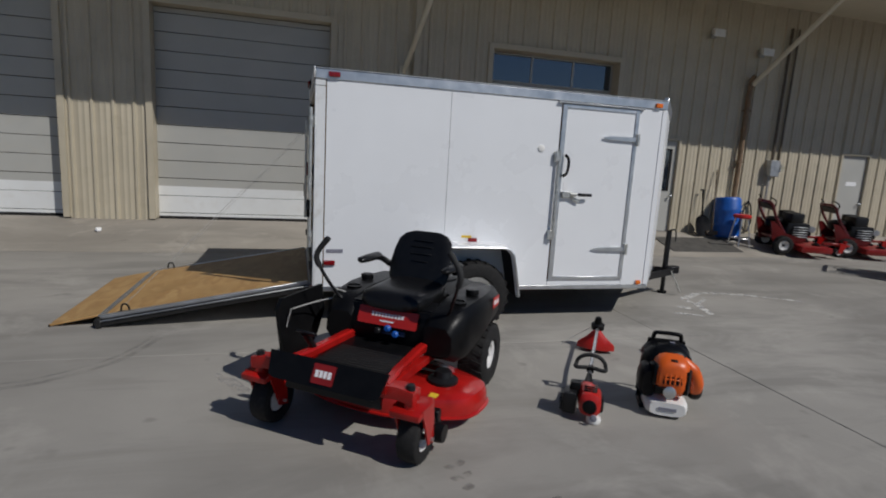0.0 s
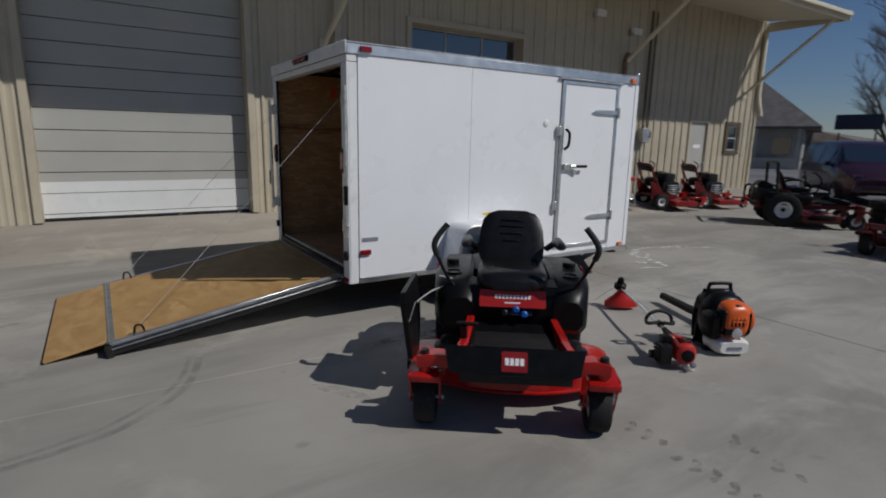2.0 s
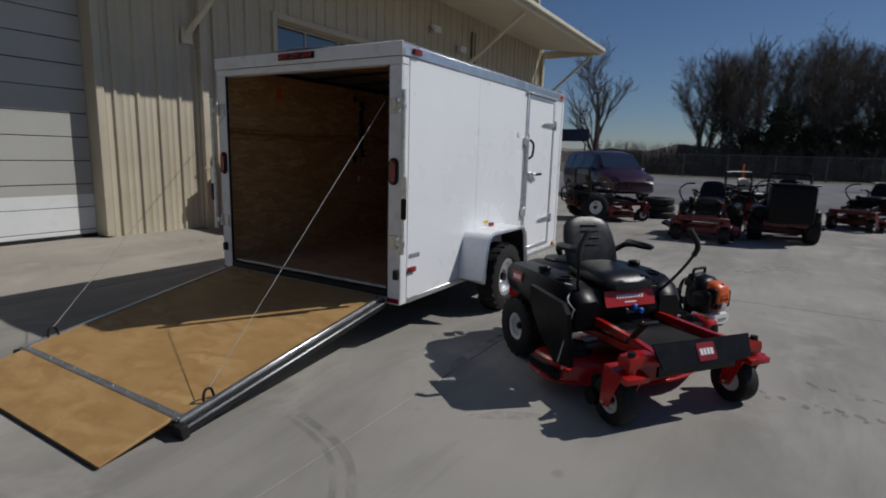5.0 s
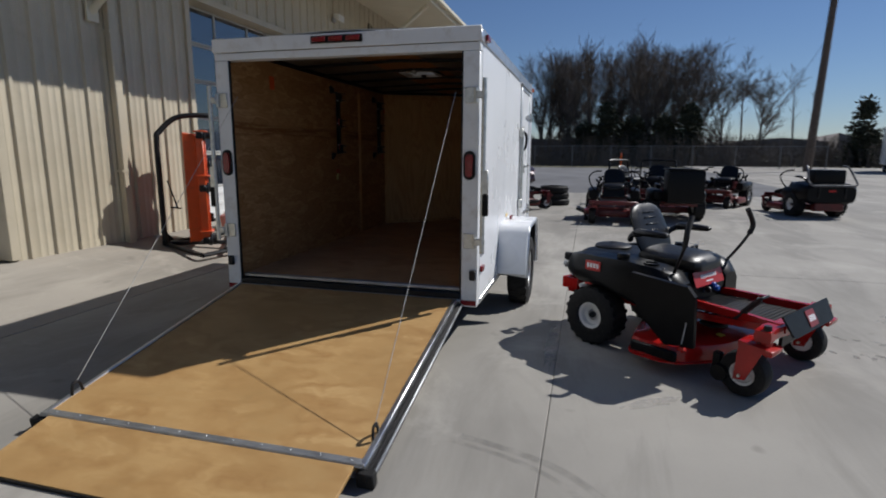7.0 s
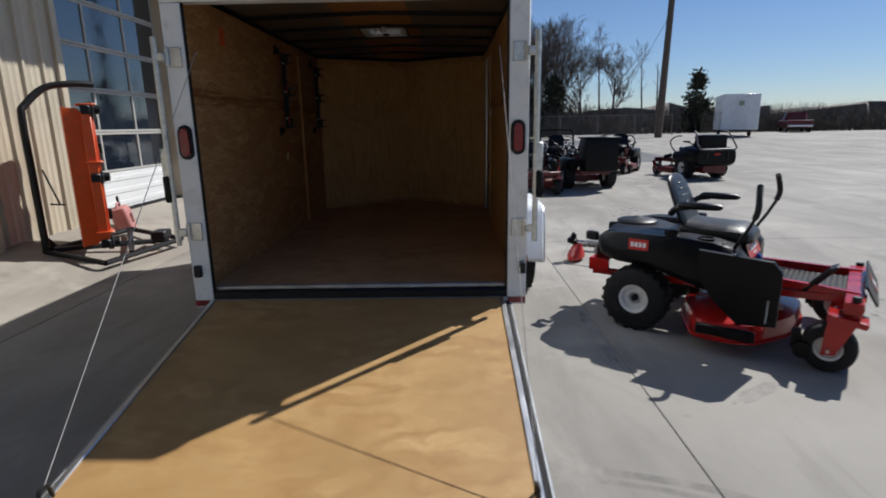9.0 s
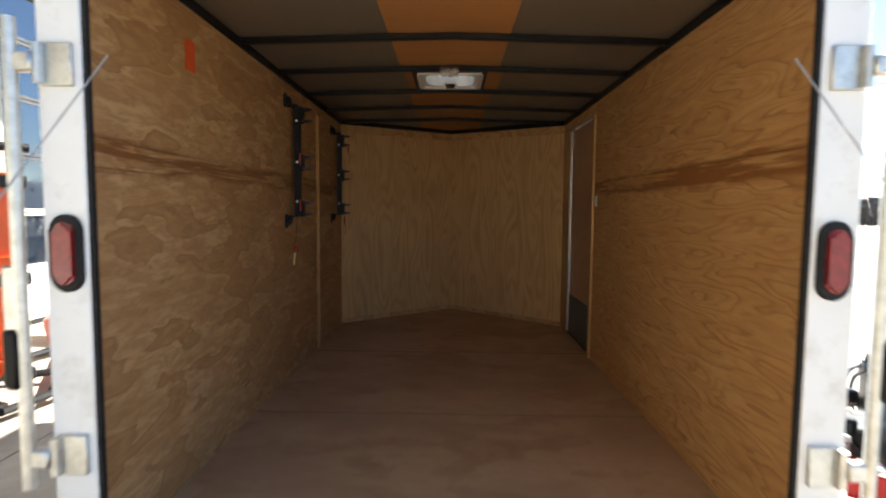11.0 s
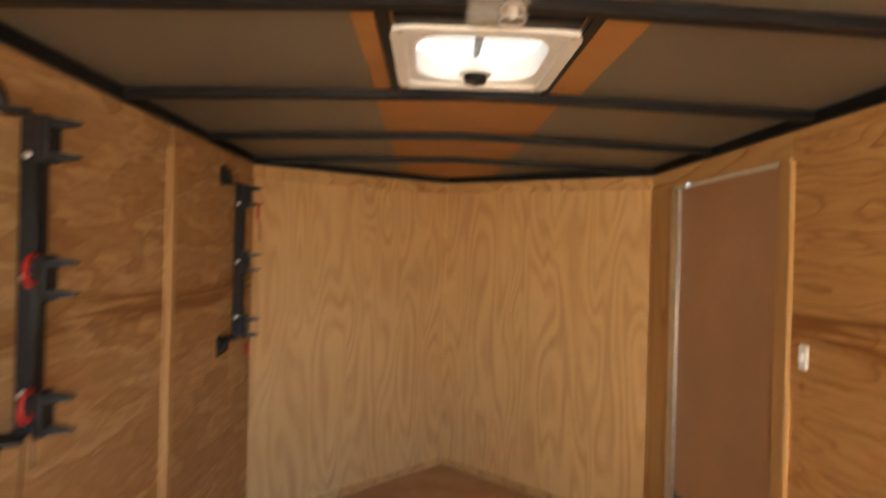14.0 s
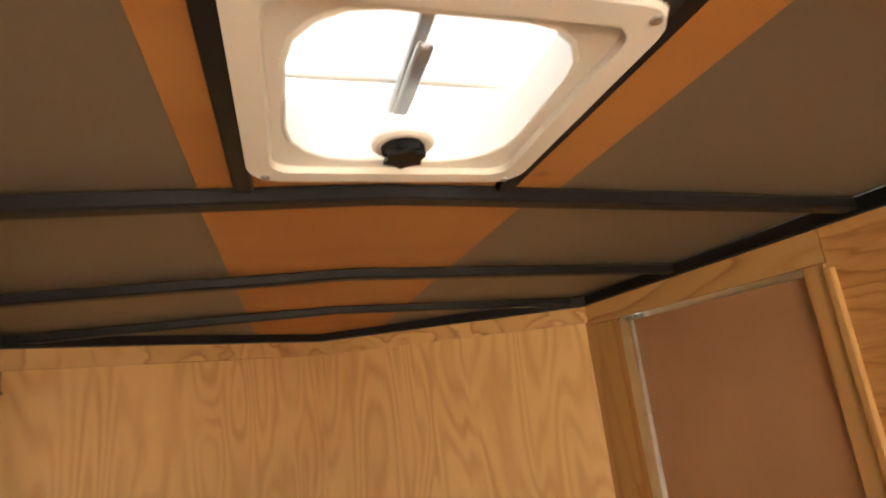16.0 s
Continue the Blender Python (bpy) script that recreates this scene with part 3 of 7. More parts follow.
def overhead_door(name, x0, x1, z0, z1, sections, glazed=0):
    """A sectional door: stacked panels with pressed ribs; the upper rows may be glazed."""
    R = 0.15
    door = new(name)
    door.matrix_world = WALL
    tagged(door, "white sectional overhead door, closed" if not glazed else "overhead door with glazed upper rows and white lower panels", "garage door", "", "structure")
    if not glazed:
        # slats 0.30 m high with dark grooves; the lowest 0.55 m are whiter
        cuts, z = [z0, z0 + 0.09], z0 + 0.39
        while z < z1 - 0.05:
            cuts.append(z)
            z += 0.30
        cuts.append(z1)
        whiter_top = z0 + 0.55
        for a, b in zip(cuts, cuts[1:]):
            for c, d, mat in (((a, b, "door_whiter"),) if b <= whiter_top else ((a, whiter_top, "door_whiter"), (whiter_top, b, "door_white")) if a < whiter_top else ((a, b, "door_white"),)):
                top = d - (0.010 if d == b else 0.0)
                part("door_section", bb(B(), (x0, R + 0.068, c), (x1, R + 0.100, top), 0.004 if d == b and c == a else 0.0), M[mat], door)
        part("door_back", bb(B(), (x0, R + 0.102, z0), (x1, R + 0.115, z1)), M["rubber"], door)
    else:
        h = (z1 - z0) / sections
        for k in range(sections):
            a, b = z0 + k * h, z0 + (k + 1) * h - 0.008
            bm = B()
            if k >= sections - glazed:
                n = 3
                w = (x1 - x0) / n
                bb(bm, (x0, R + 0.07, a), (x1, R + 0.11, a + 0.032), 0.004)
                bb(bm, (x0, R + 0.07, b - 0.032), (x1, R + 0.11, b), 0.004)
                for i in range(n + 1):
                    xc = min(max(x0 + i * w, x0 + 0.025), x1 - 0.025)
                    bb(bm, (xc - 0.018, R + 0.072, a + 0.033), (xc + 0.018, R + 0.108, b - 0.033))
                p = part("glazed_section", bm, M["door_white"], door)
                for i in range(n):
                    bm = B()
                    bb(bm, (x0 + i * w + 0.02, R + 0.088, a + 0.028), (x0 + (i + 1) * w - 0.02, R + 0.094, b - 0.028))
                    part("pane", bm, M["dark_glass"], p)
            else:
                bb(bm, (x0, R + 0.075, a), (x1, R + 0.115, b), 0.006)
                for f in (0.18, 0.5, 0.82):
                    z = a + f * h
                    bb(bm, (x0 + 0.01, R + 0.066, z - 0.035), (x1 - 0.01, R + 0.078, z + 0.035), 0.005)
                part("door_section", bm, M["door_whiter" if k == 0 else "door_white"], door)
    bm = B()
    bb(bm, (x0 - 0.10, -0.045, z0), (x0, R + 0.17, z1 + 0.10), 0.004)
    bb(bm, (x1, -0.045, z0), (x1 + 0.10, R + 0.17, z1 + 0.10), 0.004)
    bb(bm, (x0 + 0.001, -0.045, z1), (x1 - 0.001, R + 0.17, z1 + 0.10), 0.004)
    part("jamb", bm, M["tan_wall"], door)
    bm = B()
    bb(bm, (x0, R + 0.06, z0 - 0.02), (x1, R + 0.13, z0 + 0.03))
    part("weather_strip", bm, M["rubber"], door)
    return door


overhead_door("door_1", -6.8, -3.80, BASE + 0.02, 3.80, 7)
overhead_door("door_2", -2.44, 0.40, BASE + 0.02, 3.80, 7)
overhead_door("door_3", 3.40, 6.10, BASE + 0.02, 3.70, 6, 5)


def entry_door(name, x0, x1, z1, window):
    door = new(name)
    door.matrix_world = WALL
    tagged(door, "white steel entry door" + (" with a dark window" if window else ", closed"), "door", "", "structure")
    bm = B()
    if window:
        w0, w1, a, b = x0 + 0.14, x1 - 0.14, 1.22, 2.05
        bb(bm, (x0, 0.03, BASE + 0.01), (x1, 0.075, a))
        bb(bm, (x0, 0.03, b), (x1, 0.075, z1))
        bb(bm, (x0, 0.031, a), (w0, 0.074, b))
        bb(bm, (w1, 0.031, a), (x1, 0.074, b))
    else:
        bb(bm, (x0, 0.03, BASE + 0.01), (x1, 0.075, z1), 0.004)
    leaf = part("leaf", bm, M["door_white"], door)
    if window:
        bm = B()
        bb(bm, (w0, 0.05, a), (w1, 0.056, b))
        part("pane", bm, M["dark_glass"], leaf)
        bm = B()
        bb(bm, (w0 - 0.03, 0.018, a - 0.03), (w1 + 0.03, 0.032, a))
        bb(bm, (w0 - 0.03, 0.018, b), (w1 + 0.03, 0.032, b + 0.03))
        bb(bm, (w0 - 0.03, 0.019, a), (w0, 0.032, b))
        bb(bm, (w1, 0.019, a), (w1 + 0.03, 0.032, b))
        part("window_frame", bm, M["black"], leaf)
    else:
        bm = B()
        bb(bm, (x0 + 0.28, 0.024, 1.50), (x1 - 0.22, 0.032, 1.60))
        part("notice", bm, M["decal_white"], leaf, "small white notice")
    bm = B()
    tube(bm, [((x1 - 0.07), 0.03, 1.08), (x1 - 0.07, -0.03, 1.08)], 0.012)
    lathe(bm, [(0.01, 0), (0.03, 0.01), (0.03, 0.03), (0.008, 0.045)], 12, pose(x1 - 0.07, -0.02, 1.08, 90))
    part("knob", bm, M["alu_dull"], leaf)
    bm = B()
    for a, b in (((x0 - 0.05, -0.035, BASE), (x0, 0.16, z1 + 0.05)), ((x1, -0.035, BASE), (x1 + 0.05, 0.16, z1 + 0.05)), ((x0, -0.035, z1), (x1, 0.16, z1 + 0.05))):
        bb(bm, a, b, 0.003)
    part("door_frame", bm, M["tan_wall"], door)


entry_door("door_4", 7.02, 7.73, 2.26, True)
entry_door("door_5", 12.29, 13.11, 2.22, False)

window = new("window_1")
window.matrix_world = WALL
tagged(window, "small double-hung window in a dark brown frame", "window", "", "structure")
X0, X1, Z0, Z1 = 14.00, 14.78, 1.34, 2.28
bm = B()
for a, b in (((X0, -0.05, Z0), (X1, 0.1, Z0 + 0.11)), ((X0, -0.05, Z1 - 0.11), (X1, 0.1, Z1)), ((X0, -0.049, Z0 + 0.11), (X0 + 0.15, 0.1, Z1 - 0.11)), ((X1 - 0.15, -0.049, Z0 + 0.11), (X1, 0.1, Z1 - 0.11))):
    bb(bm, a, b, 0.004)
part("window_frame", bm, M["brown_trim"], window)
x0, x1, z0, z1 = X0 + 0.15, X1 - 0.15, Z0 + 0.11, Z1 - 0.11
zm = (z0 + z1) / 2
bm = B()
for a, b in (((x0, -0.02, z0), (x0 + 0.035, 0.04, z1)), ((x1 - 0.035, -0.02, z0), (x1, 0.04, z1)), ((x0 + 0.035, -0.02, z0), (x1 - 0.035, 0.04, z0 + 0.04)), ((x0 + 0.035, -0.02, z1 - 0.04), (x1 - 0.035, 0.04, z1)), ((x0 + 0.035, -0.02, zm - 0.02), (x1 - 0.035, 0.04, zm + 0.02))):
    bb(bm, a, b)
part("sash", bm, M["door_white"], window)
for z in (z0 + 0.03, zm + 0.01):
    part("pane", bb(B(), (x0 + 0.02, 0.012, z), (x1 - 0.02, 0.018, z + (z1 - z0) / 2 - 0.04)), M["dark_glass"], window)


# roof drains and braces in rusty pipe
def brace(name, x, label):
    bm = B()
    tube(bm, [(x + 0.35, -2.0, 4.93), (x, -0.03, 3.10)], 0.045, 10)
    bx(bm, (x, -0.045, 3.10), (0.16, 0.03, 0.22))
    return single(name, bm, M["soffit"], label, "pipe", "pipes along the eave", m=WALL)


brace("eave_brace", 1.70, "tan pipe brace from the metal wall to the eave")
drain = thing("drain_pipe", WALL @ pose(9.28, 0, 0), "drain pipe, tan above and rusty brown down the metal wall", "pipe", "pipes along the eave")
part("upper_pipe", tube(B(), [(0.05, -1.95, 4.92), (0.03, -0.13, 3.55)], 0.05, 10), M["soffit"], drain)
lower = part("lower_pipe", tube(B(), bend([(0.05, -0.16, 3.72), (0.0, -0.10, 3.55), (-0.01, -0.10, 2.6), (-0.02, -0.10, 1.3), (-0.03, -0.10, 0.30)], 5), 0.055, 10), M["rust_pipe"], drain)
for z in (0.6, 1.9, 3.0):
    part("strap", bx(B(), (-0.01, -0.09, z), (0.15, 0.12, 0.03)), M["rust_pipe"], drain)
brace("eave_brace", 14.75, "tan pipe brace from the metal wall to the eave")
spout = thing("corner_downspout", WALL @ pose(15.44, -0.10, 0), "tan metal downspout with an elbow at the corner", "downspout")
part("upper_run", bb(B(), (-0.05, -0.04, 3.1), (0.05, 0.04, 4.9), 0.008), M["soffit"], spout)
part("elbow", loft(B(), [[Vector((x + dx, dy, z)) for dx, dy in ((-0.05, -0.04), (0.05, -0.04), (0.05, 0.04), (-0.05, 0.04))] for x, z in ((0.0, 3.1), (0.06, 2.9), (0.20, 2.62), (0.22, 2.5))]), M["soffit"], spout)

# electrical conduits, meter box and wall lamps
panel = thing("meter_box", WALL @ pose(10.2, -0.05, 1.80), "grey electrical box on the metal wall with conduits above", "electrical box")
bm = B()
bx(bm, (0, -0.06, 0), (0.26, 0.14, 0.36), bev=0.01)
part("box", bm, M["alu_dull"], panel)
bm = B()
lathe(bm, [(0.0, 0), (0.09, 0.0), (0.09, 0.06), (0.06, 0.09), (0.01, 0.10)], 16, pose(0.18, -0.06, 0.02, 90))
part("meter", bm, M["glass"], panel)
for dx in (-0.03, 0.16):
    part("conduit", tube(B(), [(dx, -0.03, 0.18), (dx + 0.02, -0.03, 3.0)], 0.03 if dx < 0 else 0.02, 8), M["brown_trim"], panel)
part("conduit", tube(B(), [(-0.05, -0.03, -0.18), (-0.05, -0.03, -1.48)], 0.02, 8), M["alu_dull"], panel)
for xx, zz in ((8.20, 4.45), (9.49, 4.20)):
    w = thing("wall_lamp", WALL @ pose(xx, -0.02, zz), "small grey floodlight on the metal wall", "wall lamp", "lamps on the facade")
    bm = B()
    bx(bm, (0, -0.03, 0), (0.12, 0.06, 0.12), bev=0.01)
    part("bracket", bm, M["alu_dull"], w)
    bm = B()
    loft(bm, [[Vector((sx * 0.10, -0.08, z)) for sx, z in ((-1, 0.02), (1, 0.02), (1, 0.12), (-1, 0.12))], [Vector((sx * 0.14, -0.22, z)) for sx, z in ((-1, -0.06), (1, -0.06), (1, 0.09), (-1, 0.09))]])
    part("lamp_head", bm, M["pale"], w)


# ---- trailer ----
trailer = thing("cargo_trailer", pose(0, 0, 0), "white enclosed cargo trailer with open rear ramp and plywood interior", "trailer")
W, L, FLOOR, CEIL = 2.12, 3.53, 0.45, 2.29
BOT, ROOF = 0.34, 2.31
NOSE = 4.37


def plate(name, lo, hi, material, parent=None, bev=0.0, label=""):
    return part(name, bb(B(), lo, hi, bev), material, parent or trailer, label)


# skin
for x0, x1 in ((0.10, 1.223), (1.227, 2.345)):
    plate("side_panel", (x0, 0.0, BOT + 0.045), (x1, 0.022, 2.225), M["white"])
plate("side_panel", (3.215, 0.0, BOT + 0.045), (L - 0.004, 0.022, 2.225), M["white"])
plate("side_panel", (2.349, 0.0, BOT + 0.045), (3.211, 0.022, 0.44), M["white"])
for x0, x1 in ((0.10, 1.223), (1.227, 2.345), (2.349, L - 0.004)):
    plate("side_panel", (x0, W - 0.022, BOT + 0.045), (x1, W, 2.225), M["white"])
for s in (0, 1):
    a, b = ((L, 0.0), (NOSE, W / 2)) if s == 0 else ((NOSE, W / 2), (L, W))
    d = Vector((b[0] - a[0], b[1] - a[1], 0))
    ang = math.degrees(math.atan2(d.y, d.x))
    bm = B()
    bx(bm, ((a[0] + b[0]) / 2, (a[1] + b[1]) / 2, (BOT + 0.045 + 2.225) / 2), (d.length, 0.02, 2.225 - BOT - 0.045), (0, 0, ang))
    part("nose_panel", bm, M["white"], trailer)
# rails
plate("top_rail", (0.001, -0.012, 2.226), (L, 0.0285, ROOF), M["alu"], bev=0.006)
plate("top_rail", (0.001, W - 0.05, 2.226), (L, W + 0.012, ROOF), M["alu"], bev=0.006)
plate("bottom_rail", (0.10, -0.008, BOT), (L, 0.05, BOT + 0.044), M["alu"], bev=0.004)
plate("bottom_rail", (0.10, W - 0.05, BOT), (L, W + 0.008, BOT + 0.044), M["alu"], bev=0.004)
for a, b in (((L, 0.02), (NOSE, W / 2)), ((NOSE, W / 2), (L, W - 0.02))):
    d = Vector((b[0] - a[0], b[1] - a[1], 0))
    for z, h in ((2.29, 0.13), (BOT + 0.022, 0.044)):
        part("nose_rail", bx(B(), ((a[0] + b[0]) / 2, (a[1] + b[1]) / 2, z), (d.length, 0.045, h), (0, 0, math.degrees(math.atan2(d.y, d.x))), 0.005), M["alu"], trailer)
plate("front_edge_trim", (L - 0.045, -0.006, BOT + 0.05), (L + 0.01, -0.001, 2.222), M["white"])
# rear opening
for y0, y1 in ((0.0, 0.12), (W - 0.12, W)):
    plate("rear_post", (0.0, y0, BOT), (0.018, y1, 2.168), M["white_post"], bev=0.005)
for y0, y1 in ((0.119, 0.131), (W - 0.131, W - 0.119)):
    plate("post_seal", (0.002, y0, FLOOR - 0.08), (0.022, y1, 2.168), M["rubber"], bev=0.002)
for y0, y1 in ((0.001, 0.029), (W - 0.049, W - 0.001)):
    plate("post_tube", (0.0185, y0, BOT + 0.002), (0.09, y1, 2.166), M["white_post"])
plate("rear_header", (0.0, 0.0, 2.17), (0.09, W, 2.225), M["white_post"], bev=0.004)
plate("rear_crown", (-0.012, -0.008, 2.228), (-0.001, W + 0.008, ROOF + 0.02), M["white_post"], bev=0.004)
plate("sill", (-0.01, 0.122, 0.36), (0.09, W - 0.122, 0.445), M["black_steel"], bev=0.01)
plate("sill_strip", (0.03, 0.13, 0.447), (0.075, W - 0.13, 0.475), M["alu_dull"], bev=0.006)
for y0 in (0.005, W - 0.115):
    plate("reflector", (-0.006, y0, BOT + 0.012), (-0.001, y0 + 0.11, BOT + 0.05), M["lens_red"])
bar = plate("light_bar", (-0.030, 0.86, 2.258), (-0.013, 1.27, 2.312), M["black"], bev=0.006)
for k in range(3):
    plate("lens", (-0.045, 0.875 + k * 0.135, 2.268), (-0.031, 0.985 + k * 0.135, 2.302), M["lens_red"], bar, 0.006)
# tail lamps
for yc in (0.065, W - 0.065):
    bm = B()
    m = pose(-0.001, yc, 1.385, 0, -90)
    slab(bm, rounded(0.205, 0.085, 0.042, 6), 0.0, 0.014, 0.004, m)
    t = part("tail_lamp", bm, M["rubber"], trailer)
    bm = B()
    slab(bm, rounded(0.165, 0.052, 0.0255, 6), 0.014, 0.028, 0.008, m)
    part("lens", bm, M["lens_red"], t)
# side markers
for x, z, mat, w in ((0.16, 2.268, "lens_red", 0.10), (3.42, 2.262, "lens_amber", 0.075), (0.15, 0.61, "lens_red", 0.10), (3.42, 0.412, "lens_amber", 0.055), (1.50, 0.845, "lens_red", 0.09)):
    y = -0.013 if z > 2 else (-0.001 if z < 0.8 else -0.03)
    part("marker_lamp", bb(B(), (x - w / 2, y - 0.022, z - 0.022), (x + w / 2, y, z + 0.022), 0.008, 2), M[mat], trailer)
plate("maker_badge", (0.12, -0.003, 0.70), (0.27, -0.0005, 0.735), M["decal_grey"])
plate("fender_decal", (1.40, -0.003, 0.862), (1.50, -0.0005, 0.885), M["decal_yellow"])
bm = B()
lathe(bm, [(0.035, 0), (0.035, 0.006), (0.024, 0.010), (0.0, 0.010)], 14, pose(2.16, -0.0005, 1.76, 90))
part("side_vent", bm, M["pale"], trailer)
# roof
def crown(y):
    return 2.322 + 0.030 * (1 - abs(y - W / 2) / (W / 2))


bm = B()
for x0, x1, spans in ((0.0, 1.90, ((-0.005, W / 2), (W / 2, W + 0.005))), (2.35, L, ((-0.005, W / 2), (W / 2, W + 0.005))), (1.90, 2.35, ((-0.005, 0.83), (1.28, W + 0.005)))):
    for y0, y1 in spans:
        loft(bm, [[Vector((x, y0, crown(y0))), Vector((x, y1, crown(y1))), Vector((x, y1, crown(y1) - 0.008)), Vector((x, y0, crown(y0) - 0.008))] for x in (x0, x1)])
for y0 in (-0.005, W + 0.005):
    rim = [(L, y0, 2.322), (L, W / 2, 2.352), (NOSE + 0.02, W / 2, 2.348)]
    slab_lo = [bm.verts.new((x, y, z - 0.008)) for x, y, z in rim]
    slab_hi = [bm.verts.new(p) for p in rim]
    bm.faces.new(slab_lo)
    bm.faces.new(slab_hi)
    for k in range(3):
        bm.faces.new((slab_lo[k], slab_lo[(k + 1) % 3], slab_hi[(k + 1) % 3], slab_hi[k]))
part("roof_sheet", bm, M["alu_dull"], trailer)


def ceil_z(y, drop=0.0):
    return 2.305 + 0.032 * (1 - abs(y - W / 2) / (W / 2)) - drop


RIBS = (0.11, 0.60, 1.18, 1.747, 2.34, 2.92, 3.50)
HOLE = (1.885, 2.250, 0.880, 1.257)
for x0, x1 in zip(RIBS, RIBS[1:]):
    for y0, y1, mat, nm in ((0.04, 0.78, "ceiling_film", "ceiling_liner"), (0.78, 1.35, "ply_roof", "roof_board"), (1.35, 2.06, "ceiling_film", "ceiling_liner")):
        bm = B()
        dz = 0.004 if mat == "ply_roof" else 0.0
        if x0 == 1.747:
            y0, y1 = {0.04: (0.04, 0.748), 0.78: (0.748, 1.34), 1.35: (1.34, 2.06)}[y0]
        if mat == "ply_roof" and x0 == 1.747:
            spans = ((x0, HOLE[0], y0, y1), (HOLE[1], x1, y0, y1), (HOLE[0], HOLE[1], y0, HOLE[2]), (HOLE[0], HOLE[1], HOLE[3], y1))
        else:
            spans = ((x0, x1, y0, y1),)
        for a, b, c, d in spans:
            ys = [c, d] if (c - 1.05) * (d - 1.05) > 0 else [c, 1.05, d]
            loft(bm, [[Vector((a, y, ceil_z(y) - dz)) for y in ys] + [Vector((a, y, ceil_z(y) + 0.006)) for y in ys[::-1]], [Vector((b, y, ceil_z(y) - dz)) for y in ys] + [Vector((b, y, ceil_z(y) + 0.006)) for y in ys[::-1]]])
        part(nm, bm, M[mat], trailer)
# over the nose the liner narrows
for y0, y1, mat, nm in ((0.04, 0.78, "ceiling_film", "ceiling_liner"), (0.78, 1.35, "ply_roof", "roof_board"), (1.35, 2.06, "ceiling_film", "ceiling_liner")):
    bm = B()
    ys = [y0, 1.05, y1] if (y0 - 1.05) * (y1 - 1.05) < 0 else [y0, y1]
    far = lambda y: 3.52 + 0.80 * (1 - abs(y - 1.05) / 1.01)
    loft(bm, [[Vector((3.50, y, ceil_z(y))) for y in ys] + [Vector((3.50, y, ceil_z(y) + 0.006)) for y in ys[::-1]], [Vector((far(y), y, ceil_z(y) - 0.012)) for y in ys] + [Vector((far(y), y, ceil_z(y) - 0.006)) for y in ys[::-1]]])
    part(nm, bm, M[mat], trailer)
for x in RIBS:
    bm = B()
    ys = (0.03, 1.05, 2.07)
    loft(bm, [[Vector((x + dx, y, ceil_z(y, 0.006 + dz))) for dx, dz in ((-0.018, 0), (0.018, 0), (0.018, 0.027), (-0.018, 0.027))] for y in ys])
    bmesh.ops.bevel(bm, geom=[e for e in bm.edges], offset=0.004, segments=1, affect="EDGES")
    part("roof_rib", bm, M["black_steel"], trailer)
for yb in (HOLE[2] - 0.019, HOLE[3] + 0.019):
    bm = B()
    z = ceil_z(yb, 0.010)
    bx(bm, ((1.747 + 2.34) / 2, yb, z), (0.553, 0.028, 0.018), bev=0.003)
    part("roof_rib", bm, M["black_steel"], trailer)
part("roof_rib", bx(B(), (HOLE[0] - 0.040, 1.0685, ceil_z(1.055, 0.011)), (0.050, 0.375, 0.018), bev=0.004), M["black_steel"], trailer)
for y in (0.035, 2.065):
    bm = B()
    bx(bm, (1.80, y, 2.283), (3.44, 0.045, 0.040), bev=0.004)
    part("cove_rail", bm, M["black_steel"], trailer)
for y0 in (0.05, 2.06):
    bm = B()
    loft(bm, [[Vector((x + dx, y, ceil_z(y) + dz)) for dx, dz in ((-0.03, -0.045), (0.03, -0.045), (0.03, -0.006), (-0.03, -0.006))] for x, y in ((3.47, y0), (4.285, 1.055))])
    part("cove_rail", bm, M["black_steel"], trailer)

# roof vent
m = pose(2.064, 1.0655, 2.309)
bm = B()
outer, inner, mouth = rounded(0.412, 0.408, 0.045, 4), rounded(0.346, 0.342, 0.030, 4), rounded(0.302, 0.300, 0.085, 4)
rings = [[(x, y, 0.010) for x, y in outer], [(x * 0.985, y * 0.985, 0.0) for x, y in outer], [(x, y, 0.0) for x, y in inner], [(x * 0.985, y * 0.985, 0.009) for x, y in inner], [(x * 1.04, y * 1.04, 0.013) for x, y in mouth], [(x * 1.015, y * 1.015, 0.010) for x, y in mouth], [(x, y, 0.012) for x, y in mouth], [(x * 1.03, y * 1.03, 0.075) for x, y in mouth], [(x * 0.98, y * 0.98, 0.075) for x, y in outer]]
loft(bm, [[m @ Vector(p) for p in r] for r in rings], caps=False)
vent = part("roof_vent", bm, M["pale"], trailer, "white plastic roof vent with a translucent lid")
bm = B()
slab(bm, [(x * 1.02, y * 1.02) for x, y in rounded(0.40, 0.40, 0.06, 4)], 0.10, 0.112, 0.01, m)
part("lid", bm, M["vent_lid"], vent)
bm = B()
slab(bm, rounded(0.425, 0.425, 0.05, 4), 0.076, 0.100, 0, m)
bmesh.ops.delete(bm, geom=[f for f in bm.faces if len(f.verts) > 4], context="FACES")
part("flange", bm, M["pale"], vent)
bm = B()
bx(bm, tuple(m @ Vector((0.0, 0.0, 0.085))), (0.29, 0.018, 0.012), bev=0.003)
bx(bm, tuple(m @ Vector((0.03, 0.0, 0.06))), (0.15, 0.020, 0.010), bev=0.003)
part("lift_arm", bm, M["alu_dull"], vent)
for x in (-0.02, 0.02):
    part("lid_rib", bx(B(), tuple(m @ Vector((x * 4, 0.0, 0.094))), (0.010, 0.34, 0.008), bev=0.002), M["pale"], vent)
bm = B()
